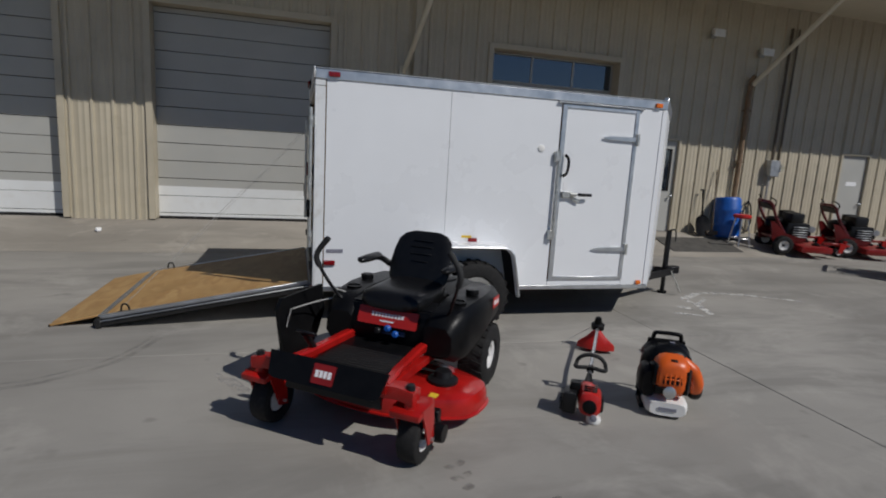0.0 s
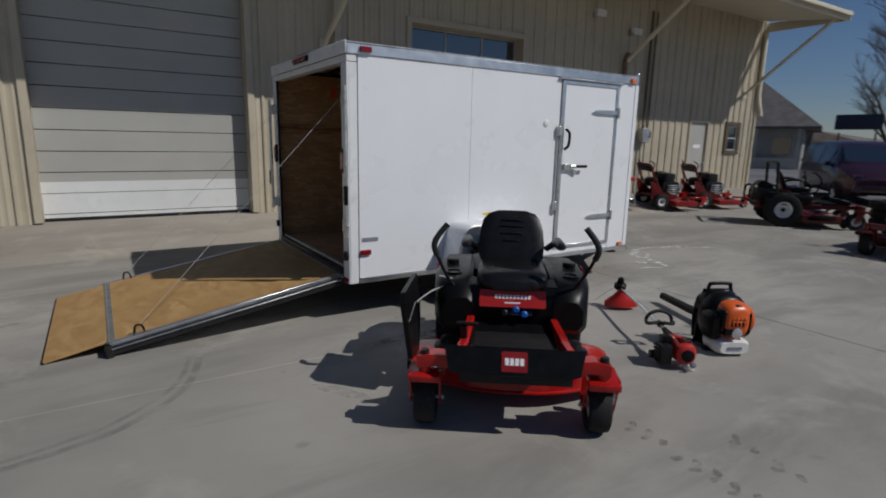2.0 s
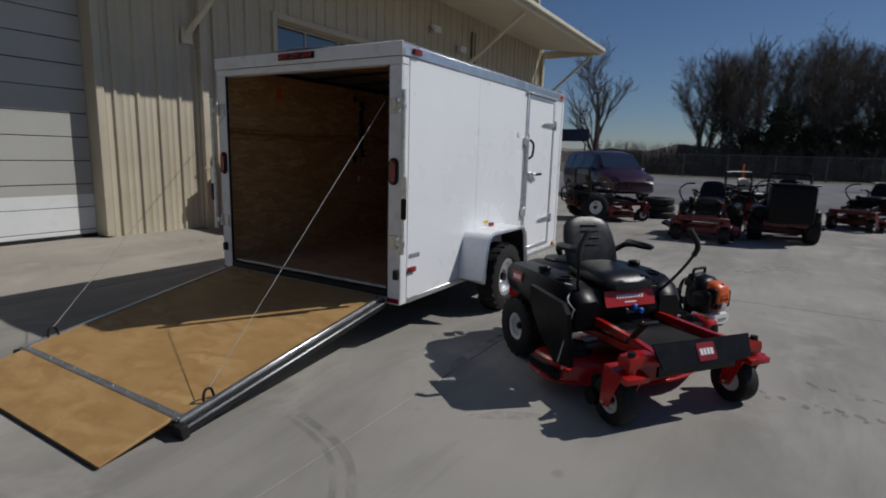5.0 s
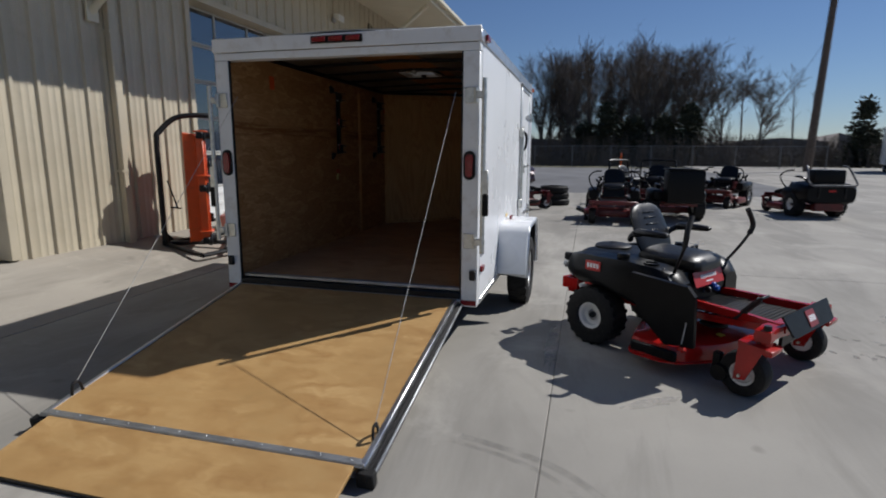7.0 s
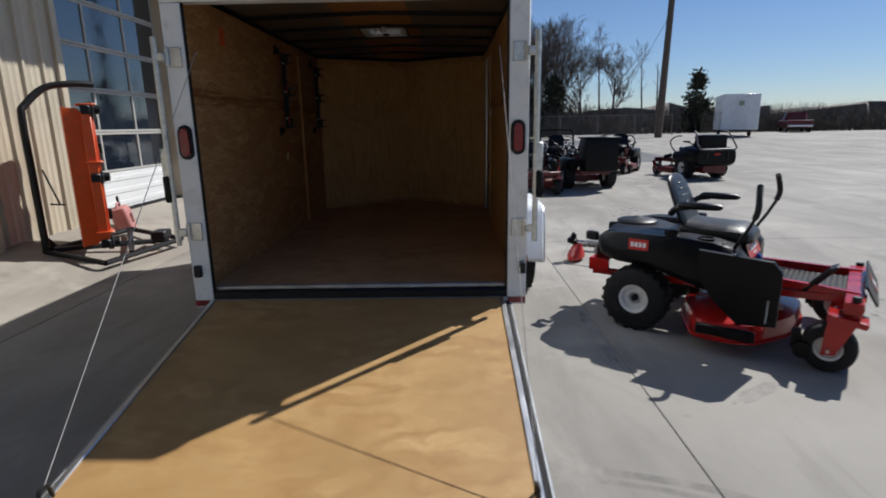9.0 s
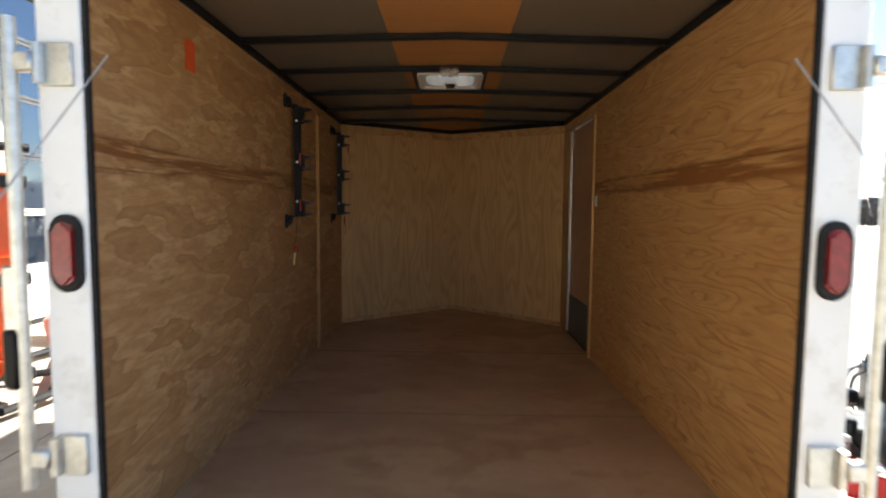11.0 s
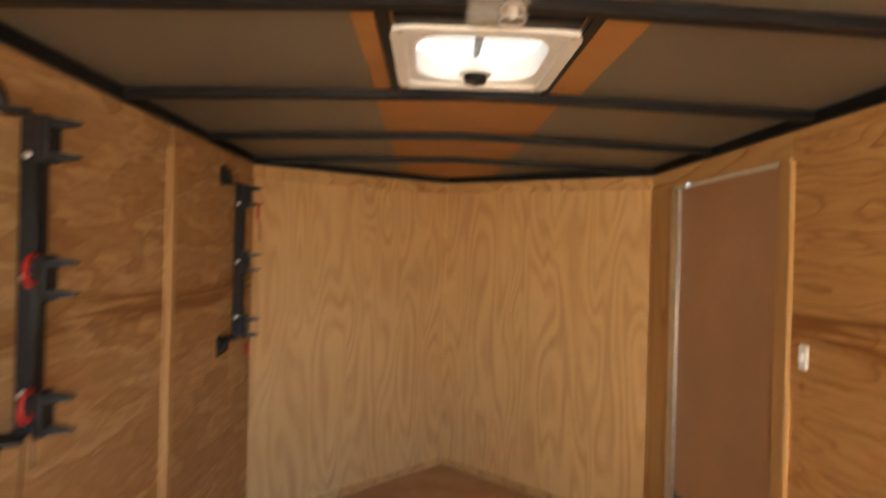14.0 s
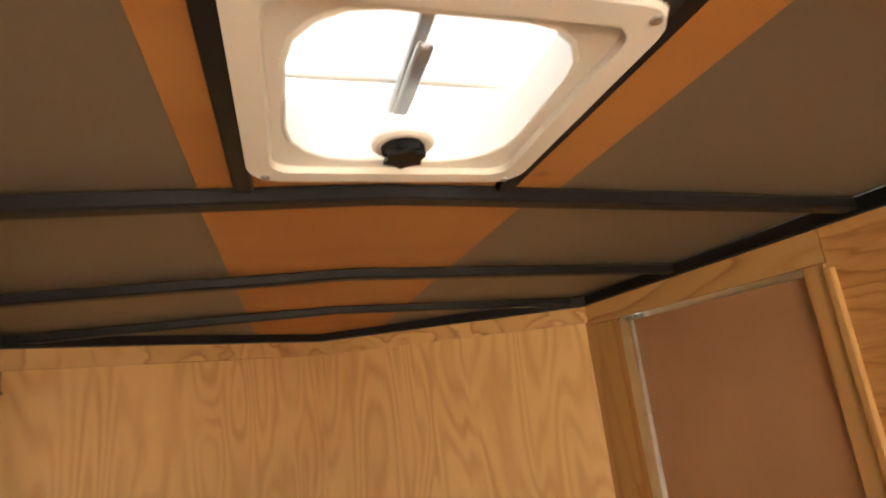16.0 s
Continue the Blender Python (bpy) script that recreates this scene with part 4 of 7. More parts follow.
lathe(bm, [(0.042, 0.0), (0.042, 0.004), (0.037, 0.008), (0.030, 0.008), (0.028, 0.003), (0.0, 0.003)], 24, m @ pose(0.104, 0, 0.016, 180))
part("crank_base", bm, M["pale"], vent)
bm = B()
star = [((0.030 if k % 2 else 0.024) * math.cos(k * math.pi / 6), (0.030 if k % 2 else 0.024) * math.sin(k * math.pi / 6)) for k in range(12)]
slab(bm, star, 0.0, 0.024, 0.006, m @ pose(0.104, 0, 0.014, 180))
part("crank_knob", bm, M["black"], vent)
for sx in (-1, 1):
    for sy in (-1, 1):
        part("screw", lathe(B(), [(0.006, 0), (0.006, 0.003), (0.002, 0.004)], 8, m @ pose(sx * 0.188, sy * 0.178, 0.0, 180)), M["alu_dull"], vent)
# dome lamp
m = pose(1.726, 1.066, 2.290)
bm = B()
slab(bm, rounded(0.062, 0.112, 0.02, 4), 0.012, 0.020, 0.0, m)
dome = part("dome_lamp", bm, M["clear_plastic"], trailer, "clear plastic dome lamp")
bm = B()
loft(bm, [[m @ Vector((x * k, y * k, z)) for x, y in rounded(0.064, 0.112, 0.018, 4)] for k, z in ((1.0, 0.012), (0.98, -0.010), (0.86, -0.022))])
part("cover", bm, M["clear_plastic"], dome)
bm = B()
for k in range(17):
    y = -0.048 + k * 0.006
    tube(bm, [m @ Vector((-0.028, y, -0.0205)), m @ Vector((0.027, y, -0.0205)), m @ Vector((0.0322, y, -0.006)), m @ Vector((0.0328, y, 0.014))], 0.0012, 4)
part("cover_ribs", bm, M["clear_plastic"], dome)
bm = B()
lathe(bm, [(0.004, 0.0), (0.014, 0.004), (0.022, 0.014), (0.024, 0.020), (0.021, 0.020), (0.012, 0.008), (0.003, 0.004)], 16, m @ pose(0, -0.028, 0.006, 180) @ pose(0, 0, -0.014))
ring = [m @ Vector((0.023 * math.cos(k * math.pi / 8), -0.028 + 0.023 * math.sin(k * math.pi / 8), -0.016)) for k in range(17)]
tube(bm, ring, 0.0018, 6)
part("reflector", bm, M["alu"], dome)
bm = B()
lathe(bm, [(0.003, 0.0), (0.008, 0.002), (0.009, 0.012), (0.006, 0.020), (0.001, 0.022)], 12, m @ pose(0, -0.028, 0.008, 180))
part("bulb", bm, M["pale"], dome)
part("wire", tube(B(), bend([(1.745, 0.99, 2.325), (1.745, 0.93, 2.322), (1.75, 0.80, 2.325), (1.745, 0.5, 2.30), (1.745, 0.06, 2.275)], 4), 0.006, 6), M["black"], trailer)

# plywood lining, boards above and below one seam
SEAM = 1.70
for x0, x1 in ((0.024, 2.618), (2.648, 3.52)):
    for z0, z1 in ((FLOOR, SEAM - 0.0004), (SEAM + 0.0004, 2.28)):
        plate("wall_board", (x0, 2.055, z0), (x1, 2.07, z1), M["ply_x"])
plate("batten", (2.60, 2.045, FLOOR), (2.665, 2.054, 2.19), M["ply_z"], bev=0.002)
plate("batten", (2.612, 2.037, FLOOR), (2.630, 2.046, 2.19), M["ply_z"], bev=0.002)
for z0, z1 in ((FLOOR, SEAM - 0.0004), (SEAM + 0.0004, 2.28)):
    plate("wall_board", (0.024, 0.03, z0), (2.431, 0.045, z1), M["ply_bold"])
plate("wall_board", (2.433, 0.03, 2.185), (3.50, 0.045, 2.28), M["ply_trim"])
plate("wall_board", (3.264, 0.03, FLOOR), (3.50, 0.045, 2.183), M["ply_z"])
plate("door_trim", (2.432, 0.028, FLOOR), (2.488, 0.054, 2.183), M["ply_z"], bev=0.003)
plate("door_trim", (2.412, 0.046, FLOOR), (2.434, 0.062, 2.17), M["ply_z"], bev=0.003)
for a, b in (((3.485, 0.035), (4.33, 1.055)), ((4.33, 1.055), (3.485, 2.075))):
    d = Vector((b[0] - a[0], b[1] - a[1], 0))
    ang = math.degrees(math.atan2(d.y, d.x))
    c = ((a[0] + b[0]) / 2, (a[1] + b[1]) / 2)
    bm = B()
    loft(bm, [[Vector((x + dx, y, z)) for dx, z in ((0, FLOOR), (0, ceil_z(y) + 0.004), (0.016, ceil_z(y) + 0.004), (0.016, FLOOR))] for x, y in (a, b)])
    part("front_board", bm, M["ply_front"], trailer)
    bm = B()
    loft(bm, [[Vector((x + dx, y, ceil_z(y) + dz)) for dx, dz in ((-0.02, -0.11), (-0.02, -0.03), (-0.001, -0.03), (-0.001, -0.11))] for x, y in (a, b)])
    part("front_trim", bm, M["ply_trim"], trailer)
    part("front_trim", bx(B(), (c[0] - 0.012, c[1], FLOOR + 0.02), (d.length * 0.98, 0.018, 0.035), (0, 0, ang), 0.003), M["ply_trim"], trailer)
plate("door_sill", (2.50, 0.002, 0.4405), (3.264, 0.029, 0.4745), M["black_steel"])
plate("door_jamb", (3.168, 0.004, 0.475), (3.2635, 0.0255, 2.183), M["alu_dull"])
plate("door_jamb", (3.215, 0.026, 0.475), (3.2635, 0.046, 2.178), M["alu"], bev=0.006)
for x0, x1 in ((1.3232, 1.3298), (2.5415, 2.5575)):
    plate("seam_filler", (x0, 0.03, 0.41), (x1, 2.07, FLOOR - 0.0015), M["mat"])
# floor sheets
plate("floor_board", (0.091, 0.03, 0.405), (1.323, 2.07, FLOOR), M["ply_floor"], bev=0.003)
plate("floor_board", (1.330, 0.03, 0.405), (2.541, 2.07, FLOOR), M["ply_floor"], bev=0.003)
bm = B()
slab(bm, [(2.558, 0.03), (3.48, 0.03), (4.34, 1.055), (3.48, 2.08), (2.558, 2.07)], 0.405, FLOOR, 0.002)
part("floor_board", bm, M["ply_floor"], trailer)
bm = B()
slab(bm, [(0.09, 0.03), (3.5, 0.03), (4.34, 1.06), (3.5, 2.09), (0.09, 2.07)], BOT + 0.01, 0.40)
part("underframe", bm, M["black_steel"], trailer)

# side door
door = plate("side_door", (2.400, -0.006, 0.475), (3.172, 0.024, 2.165), M["white"], bev=0.003)
bm = B()
for a, b in (((2.352, -0.016, 0.442), (2.402, -0.001, 2.200)), ((3.170, -0.016, 0.442), (3.212, -0.001, 2.200)), ((2.402, -0.016, 2.163), (3.170, -0.001, 2.200)), ((2.402, -0.016, 0.442), (3.170, -0.001, 0.478))):
    bb(bm, a, b, 0.003)
part("door_frame", bm, M["alu"], trailer)
plate("drip_rail", (2.30, -0.03, 2.204), (3.26, -0.001, 2.222), M["alu_dull"], bev=0.003)
plate("inner_panel", (2.452, 0.026, 0.80), (3.188, 0.034, 2.165), M["inner_door"], door)
plate("kick_plate", (2.452, 0.026, 0.476), (3.188, 0.036, 0.80), M["kick"], door)
plate("edge_channel", (3.190, 0.026, 0.476), (3.226, 0.050, 2.165), M["alu"], door, 0.003)
for z in (1.905, 0.77):
    bm = B()
    loft(bm, [[Vector((x, -0.018 - t, z + s * h)) for t, s in ((0, -1), (0.012, -1), (0.012, 1), (0, 1))] for x, h, t0 in ((3.19, 0.022, 0), (2.90, 0.018, 0), (2.82, 0.004, 0))])
    h = part("strap_hinge", bm, M["alu"], door)
    part("knuckle", tube(B(), [(3.205, -0.03, z - 0.05), (3.205, -0.03, z + 0.05)], 0.016, 10), M["zinc"], h)
    part("leaf_plate", bb(B(), (3.19, -0.028, z - 0.06), (3.235, -0.017, z + 0.06), 0.003), M["zinc"], h)
for z in (1.69, 0.91):
    part("cam_keeper", bb(B(), (2.30, -0.045, z - 0.05), (2.365, -0.002, z + 0.05), 0.008), M["zinc"], trailer)
rod = part("lock_bar", tube(B(), [(2.345, -0.035, 0.86), (2.345, -0.035, 1.76)], 0.014, 10), M["zinc"], door, "galvanised lock bar with a black handle")
bm = B()
tube(bm, bend([(2.40, -0.03, 1.50), (2.43, -0.06, 1.54), (2.435, -0.065, 1.66), (2.415, -0.03, 1.71)], 5), 0.014, 8)
part("grab_handle", bm, M["black"], door)
bm = B()
bx(bm, (2.46, -0.025, 1.32), (0.10, 0.04, 0.06), bev=0.006)
tube(bm, [(2.50, -0.035, 1.325), (2.56, -0.05, 1.325)], 0.022, 10)
latch = part("latch", bm, M["zinc"], door)
part("latch_lever", bx(B(), (2.65, -0.06, 1.325), (0.16, 0.025, 0.03), bev=0.008), M["black"], latch)
part("hasp", bx(B(), (2.57, -0.03, 1.27), (0.09, 0.012, 0.035), (0, 25, 0), 0.004), M["zinc"], latch)
part("latch_decal", bb(B(), (2.43, -0.009, 1.37), (2.48, -0.0065, 1.44)), M["decal_white"], door)

# rear lock bars, swung aside, with their hinges
for yp, s in ((0.0, -1), (W, 1)):
    yr = yp + s * 0.040
    r = part("ramp_lock_bar", tube(B(), [(-0.035, yr, 0.76), (-0.035, yr, 1.98)], 0.017, 10), M["zinc"], trailer, "galvanised lock bar")
    for z in (0.84, 1.87):
        bm = B()
        bb(bm, (-0.014, yp - s * 0.10, z - 0.055), (-0.001, yp - s * 0.02, z + 0.055), 0.003)
        tube(bm, [(-0.022, yp - s * 0.022, z - 0.05), (-0.022, yp - s * 0.022, z + 0.05)], 0.014, 8)
        bx(bm, (-0.03, yp + s * 0.02, z), (0.03, 0.075, 0.05), bev=0.006)
        part("bar_hinge", bm, M["zinc"], r)
    bm = B()
    bx(bm, (-0.04, yr + s * 0.015, 1.27), (0.02, 0.05, 0.17), bev=0.006)
    part("bar_handle", bm, M["zinc"], r)
    part("handle_grip", bx(B(), (-0.045, yr + s * 0.02, 1.11), (0.03, 0.045, 0.16), bev=0.01), M["black"], r)
    part("keeper", bx(B(), (-0.012, yp - s * 0.045 if s > 0 else yp + 0.03, 0.585), (0.035, 0.045, 0.075), bev=0.006), M["black_steel"], trailer)

# ramp door
HX, HZ, TX, TZ = -0.035, 0.400, -1.775, 0.098
rl = math.hypot(HX - TX, HZ - TZ)
ra = math.degrees(math.atan2(HZ - TZ, HX - TX))
RAMP = pose((HX + TX) / 2, W / 2 + 0.01, (HZ + TZ) / 2, 0, -ra)
ramp = part("ramp", bx(B(), tuple(RAMP @ Vector((0, 0, -0.012))), (rl, 1.80, 0.02), (0, -ra, 0)), M["ply_ramp"], trailer, "plywood-faced loading ramp with aluminium edges")
part("ramp_skin", bx(B(), tuple(RAMP @ Vector((0, 0, -0.080))), (rl - 0.02, 1.84, 0.008), (0, -ra, 0)), M["white"], ramp)
for s in (-1, 1):
    part("edge_channel", bx(B(), tuple(RAMP @ Vector((0, s * 0.915, -0.018))), (rl, 0.030, 0.05), (0, -ra, 0), 0.004), M["alu"], ramp)
    part("edge_seal", bx(B(), tuple(RAMP @ Vector((-0.02, s * 0.945, -0.056))), (rl + 0.04, 0.028, 0.064), (0, -ra, 0), 0.008), M["rubber"], ramp)
    part("edge_seal", bx(B(), tuple(RAMP @ Vector((-0.0, s * 0.968, -0.035))), (rl, 0.014, 0.012), (0, -ra, 0), 0.004), M["alu_dull"], ramp)
    part("end_cap", bx(B(), tuple(RAMP @ Vector((-rl / 2 - 0.012, s * 0.935, -0.054))), (0.05, 0.085, 0.080), (0, -ra, 0), 0.006), M["rubber"], ramp)
    hk = RAMP @ Vector((-rl / 2 + 0.20, s * 0.90, 0.03))
    bm = B()
    tube(bm, bend([hk + Vector((0.04, 0, -0.03)), hk + Vector((0.02, 0, 0.03)), hk + Vector((-0.02, 0, 0.03)), hk + Vector((-0.03, 0, -0.03))], 4), 0.008, 8)
    part("cable_hook", bm, M["black_steel"], ramp)
    top = Vector((0.02, W / 2 + s * 0.885, 1.90))
    part("cable", tube(B(), [top, hk + Vector((0, 0, 0.03))], 0.0022, 6), M["rope"], trailer)
bm = B()
bx(bm, tuple(RAMP @ Vector((-rl / 2 + 0.012, 0, 0.003))), (0.055, 1.84, 0.006), (0, -ra, 0))
tube(bm, [RAMP @ Vector((-rl / 2, -0.92, 0.006)), RAMP @ Vector((-rl / 2, 0.92, 0.006))], 0.009, 8)
part("piano_hinge", bm, M["alu_dull"], ramp)
for k in range(12):
    part("screw", lathe(B(), [(0.006, 0), (0.005, 0.003), (0.001, 0.004)], 6, RAMP @ pose(-rl / 2 + 0.025, -0.85 + k * 0.154, 0.006)), M["alu"], ramp)
FX, FZ = -2.172, 0.014
fa = math.degrees(math.atan2(TZ - FZ, TX - FX))
part("ramp_flap", bx(B(), ((TX + FX) / 2 - 0.004, W / 2 + 0.0, (TZ + FZ) / 2 - 0.002), (math.hypot(TX - FX, TZ - FZ) - 0.012, 1.74, 0.018), (0, -fa, 0), 0.002), M["ply_ramp"], ramp)
part("flap_edge", bx(B(), (FX + 0.002, W / 2, 0.009), (0.016, 1.74, 0.016)), M["rubber"], ramp)
part("hinge_bar", tube(B(), [(-0.012, 0.12, 0.385), (-0.012, W - 0.12, 0.385)], 0.014, 8), M["alu_dull"], trailer)


# wheels, fenders, axle and tongue
def road_wheel(x, y, r, width, side, parent, rim_r, rim_mat="rim", tread=22, name="wheel"):
    """A tyre with lugs and a dished rim; side: +1 or -1 for the way its face looks."""
    bm = B()
    m = pose(x, y, r, 90)
    h = width / 2
    lathe(bm, [(rim_r * 0.98, -h * 0.78), (rim_r * 1.08, -h * 0.95), (r * 0.86, -h), (r * 0.955, -h * 0.86), (r * 0.99, -h * 0.5), (r, 0), (r * 0.99, h * 0.5), (r * 0.955, h * 0.86), (r * 0.86, h), (rim_r * 1.08, h * 0.95), (rim_r * 0.98, h * 0.78)], 28, m, False)
    tyre = part(name, bm, M["rubber"], parent)
    bm = B()
    for k in range(tread):
        for sd in (-1, 1):
            a = 360 * (k + (0.5 if sd > 0 else 0)) / tread
            mm = m @ pose(0, 0, 0, 0, 0, a) @ pose(r * 0.978, 0, sd * h * 0.46, sd * 18) @ Matrix.Diagonal((r * 0.06, r * 0.12, h * 0.8, 1))
            bmesh.ops.create_cube(bm, size=1, matrix=mm)
    part("tread", bm, M["rubber"], tyre)
    bm = B()
    d = -side
    lathe(bm, [(0.0, d * h * 0.10), (rim_r * 0.35, d * h * 0.10), (rim_r * 0.40, d * h * 0.45), (rim_r * 0.72, d * h * 0.40), (rim_r * 0.80, d * h * 0.72), (rim_r, d * h * 0.80), (rim_r * 1.02, d * h * 0.72), (rim_r * 0.95, -d * h * 0.7), (rim_r * 0.2, -d * h * 0.7)], 24, m)
    rim = part("rim", bm, M[rim_mat], tyre)
    bm = B()
    lathe(bm, [(rim_r * 0.22, 0), (rim_r * 0.22, 0.03), (rim_r * 0.12, 0.04), (0.002, 0.04)], 12, m @ pose(0, 0, d * h * 0.3, 180 if d < 0 else 0))
    part("hub", bm, M["black_steel"], rim)
    return tyre


for s, yf in ((-1, 0.0), (1, W)):
    yw = yf + s * 0.155
    road_wheel(1.50, yw, 0.335, 0.20, s, trailer, 0.19, "alu", name="wheel")
    bm = B()
    prof = [(0.93, 0.40), (0.945, 0.55), (0.99, 0.76), (1.04, 0.815), (1.10, 0.83), (1.74, 0.83), (1.80, 0.815), (1.85, 0.76), (1.895, 0.55), (1.93, 0.36)]
    inner = [(x + (0.02 if x < 1.42 else -0.02), z - 0.012) for x, z in prof]
    loft(bm, [[Vector((x, yf + s * 0.002, z)), Vector((x, yf + s * 0.27, z)), Vector((x, yf + s * 0.27, z - 0.03)), Vector((xi, yf + s * 0.258, z - 0.03)), Vector((xi, yf + s * 0.258, zi)), Vector((xi, yf + s * 0.002, zi))] for (x, z), (xi, zi) in zip(prof, inner)])
    fender = part("fender", bm, M["white"], trailer)
    bm = B()
    skin = [(x + (0.026 if x < 1.42 else -0.026), z - 0.018) for x, z in prof]
    loft(bm, [[Vector((x, yf + s * 0.004, z)), Vector((x, yf + s * 0.250, z)), Vector((x + (0.004 if x < 1.42 else -0.004), yf + s * 0.250, z - 0.004)), Vector((x + (0.004 if x < 1.42 else -0.004), yf + s * 0.004, z - 0.004))] for x, z in skin])
    part("fender_lining", bm, M["rubber"], fender, "black undercoated lining")
    bm = B()
    tube(bm, [Vector((x, yf + s * 0.268, z - 0.02)) for x, z in prof], 0.014, 8)
    part("fender_trim", bm, M["alu"], trailer)
part("axle", tube(B(), [(1.50, -0.06, 0.30), (1.50, W + 0.06, 0.30)], 0.035, 10), M["black_steel"], trailer)
bm = B()
for s in (-1, 1):
    bx(bm, (4.22, W / 2 + s * 0.26, 0.30), (1.05, 0.05, 0.08), (0, 0, -s * 27), 0.004)
bx(bm, (4.70, W / 2, 0.32), (0.18, 0.09, 0.10), bev=0.015)
part("tongue", bm, M["black_steel"], trailer)
bm = B()
tube(bm, [(4.60, W / 2 + 0.02, 0.0), (4.60, W / 2 + 0.02, 0.03)], 0.06, 12)
tube(bm, [(4.60, W / 2 + 0.02, 0.03), (4.60, W / 2 + 0.02, 0.72)], 0.027, 10)
tube(bm, [(4.60, W / 2 + 0.02, 0.25), (4.60, W / 2 + 0.02, 0.84)], 0.034, 10)
tube(bm, bend([(4.60, W / 2 + 0.02, 0.84), (4.60, W / 2 - 0.10, 0.86), (4.60, W / 2 - 0.12, 0.72)], 4), 0.010, 6)
part("tongue_jack", bm, M["black_steel"], trailer)
bm = B()
for k in range(10):
    lathe(bm, [(0.012, 0), (0.016, 0.012), (0.012, 0.024)], 6, pose(4.62 + 0.012 * k, W / 2 - 0.09 - 0.008 * k, 0.30 - 0.028 * k))
part("safety_chain", bm, M["zinc"], trailer)


# ---- things in the trailer ----
def trimmer_rack(x, label, rings):
    r = thing("trimmer_rack", pose(x, 2.055, 1.46), label, "tool rack", "racks on the trailer wall")
    bm = B()
    bx(bm, (0.05, -0.058, 0.335), (0.040, 0.038, 0.66), bev=0.004)
    up = part("upright", bm, M["black_steel"], r)
    for z in (0.09, 0.33, 0.58):
        part("bolt", lathe(B(), [(0.008, 0), (0.008, 0.004), (0.003, 0.006)], 8, pose(0.0295, -0.058, z, 0, -90)), M["alu"], up)
    for z in (0.046, 0.328, 0.615):
        part("hook_block", bx(B(), (0.05, -0.086, z), (0.044, 0.024, 0.098), bev=0.004), M["black_steel"], r)
    for z, s in ((0.0, -1), (0.665, 1)):
        bm = B()
        bx(bm, (0.02, -0.040, z), (0.075, 0.055, 0.010), (0, 0, 30), 0.003)
        slab(bm, rounded(0.055, 0.085, 0.025, 4), 0.0, 0.010, 0.003, pose(-0.01, -0.001, z + s * 0.03, 90))
        tube(bm, [(-0.01, -0.010, z + s * 0.045), (-0.008, -0.022, z + s * 0.02), (0.0, -0.030, z)], [0.022, 0.020, 0.012], 8)
        part("mount", bm, M["black_steel"], r)
    for z in (0.012, 0.080, 0.295, 0.360, 0.580, 0.650):
        bm = B()
        loft(bm, [[Vector((0.05 + dx * w, y, z + dz * h)) for dx, dz in ((-1, -1), (1, -1), (1, 1), (-1, 1))] for y, w, h in ((-0.098, 0.016, 0.009), (-0.125, 0.013, 0.007), (-0.150, 0.006, 0.003))])
        part("hook", bm, M["black_steel"], r)
    for z, dx, dy in rings:
        bm = B()
        ring = [(0.030 * math.cos(a) + dx, dy + 0.008 * math.cos(a), z + 0.032 * math.sin(a)) for a in [k * math.pi / 6 for k in range(13)]]
        tube(bm, ring, 0.0048, 6, False)
        part("pull_ring", bm, M["red_plastic"], r)
        part("pin_cord", tube(B(), bend([(dx, dy, z - 0.024), (dx + 0.01, dy - 0.005, z - 0.06), (dx + 0.012, dy - 0.004, z - 0.13)], 4), 0.0018, 5), M["black"], r)
    return r


rack = trimmer_rack(1.875, "black steel trimmer rack with red pull rings on plywood", ((0.345, 0.015, -0.082), (0.07, 0.012, -0.082)))
bm = B()
tube(bm, [(0.05, -0.05, 0.0), (0.048, -0.04, -0.17)], 0.0018, 5)
part("cord", bm, M["black"], rack)
bm = B()
tube(bm, [(0.05 + 0.034 * math.cos(k * math.pi / 6), -0.04, -0.205 + 0.018 * math.sin(k * math.pi / 6)) for k in range(13)], 0.006, 6, False)
part("pull_ring", bm, M["red_plastic"], rack)
part("key_tag", bx(B(), (0.035, -0.035, -0.265), (0.024, 0.004, 0.075), (0, 20, 0)), M["tag"], rack, "lime yellow tag")
trimmer_rack(3.10, "black steel trimmer rack near the front plywood wall", ((0.55, 0.05, -0.135), (-0.05, 0.05, -0.10)))
single("notice_card", bx(B(), (0.69, 2.0525, 2.085), (0.075, 0.003, 0.115)), M["card"], "orange card stapled to the plywood wall", "notice card")
sw = thing("light_switch", pose(2.35, 0.046, 1.575), "small pale light switch on the plywood wall", "light switch")
part("plate", bx(B(), (0, 0.006, 0), (0.035, 0.012, 0.075), bev=0.004), M["pale"], sw)
part("rocker", bx(B(), (0, 0.014, 0.0), (0.016, 0.01, 0.03), (8, 0, 0), 0.002), M["decal_white"], sw)


# ---- riding mower in front of the trailer ----
def ellipse_ring(x, cy, cz, ry, rz, n=16, flat=2.0):
    """A squared-off oval in the y, z plane."""
    out = []
    for k in range(n):
        a = 2 * math.pi * k / n
        c, s = math.cos(a), math.sin(a)
        out.append(Vector((x, cy + ry * math.copysign(abs(c) ** (2 / flat), c), cz + rz * math.copysign(abs(s) ** (2 / flat), s))))
    return out


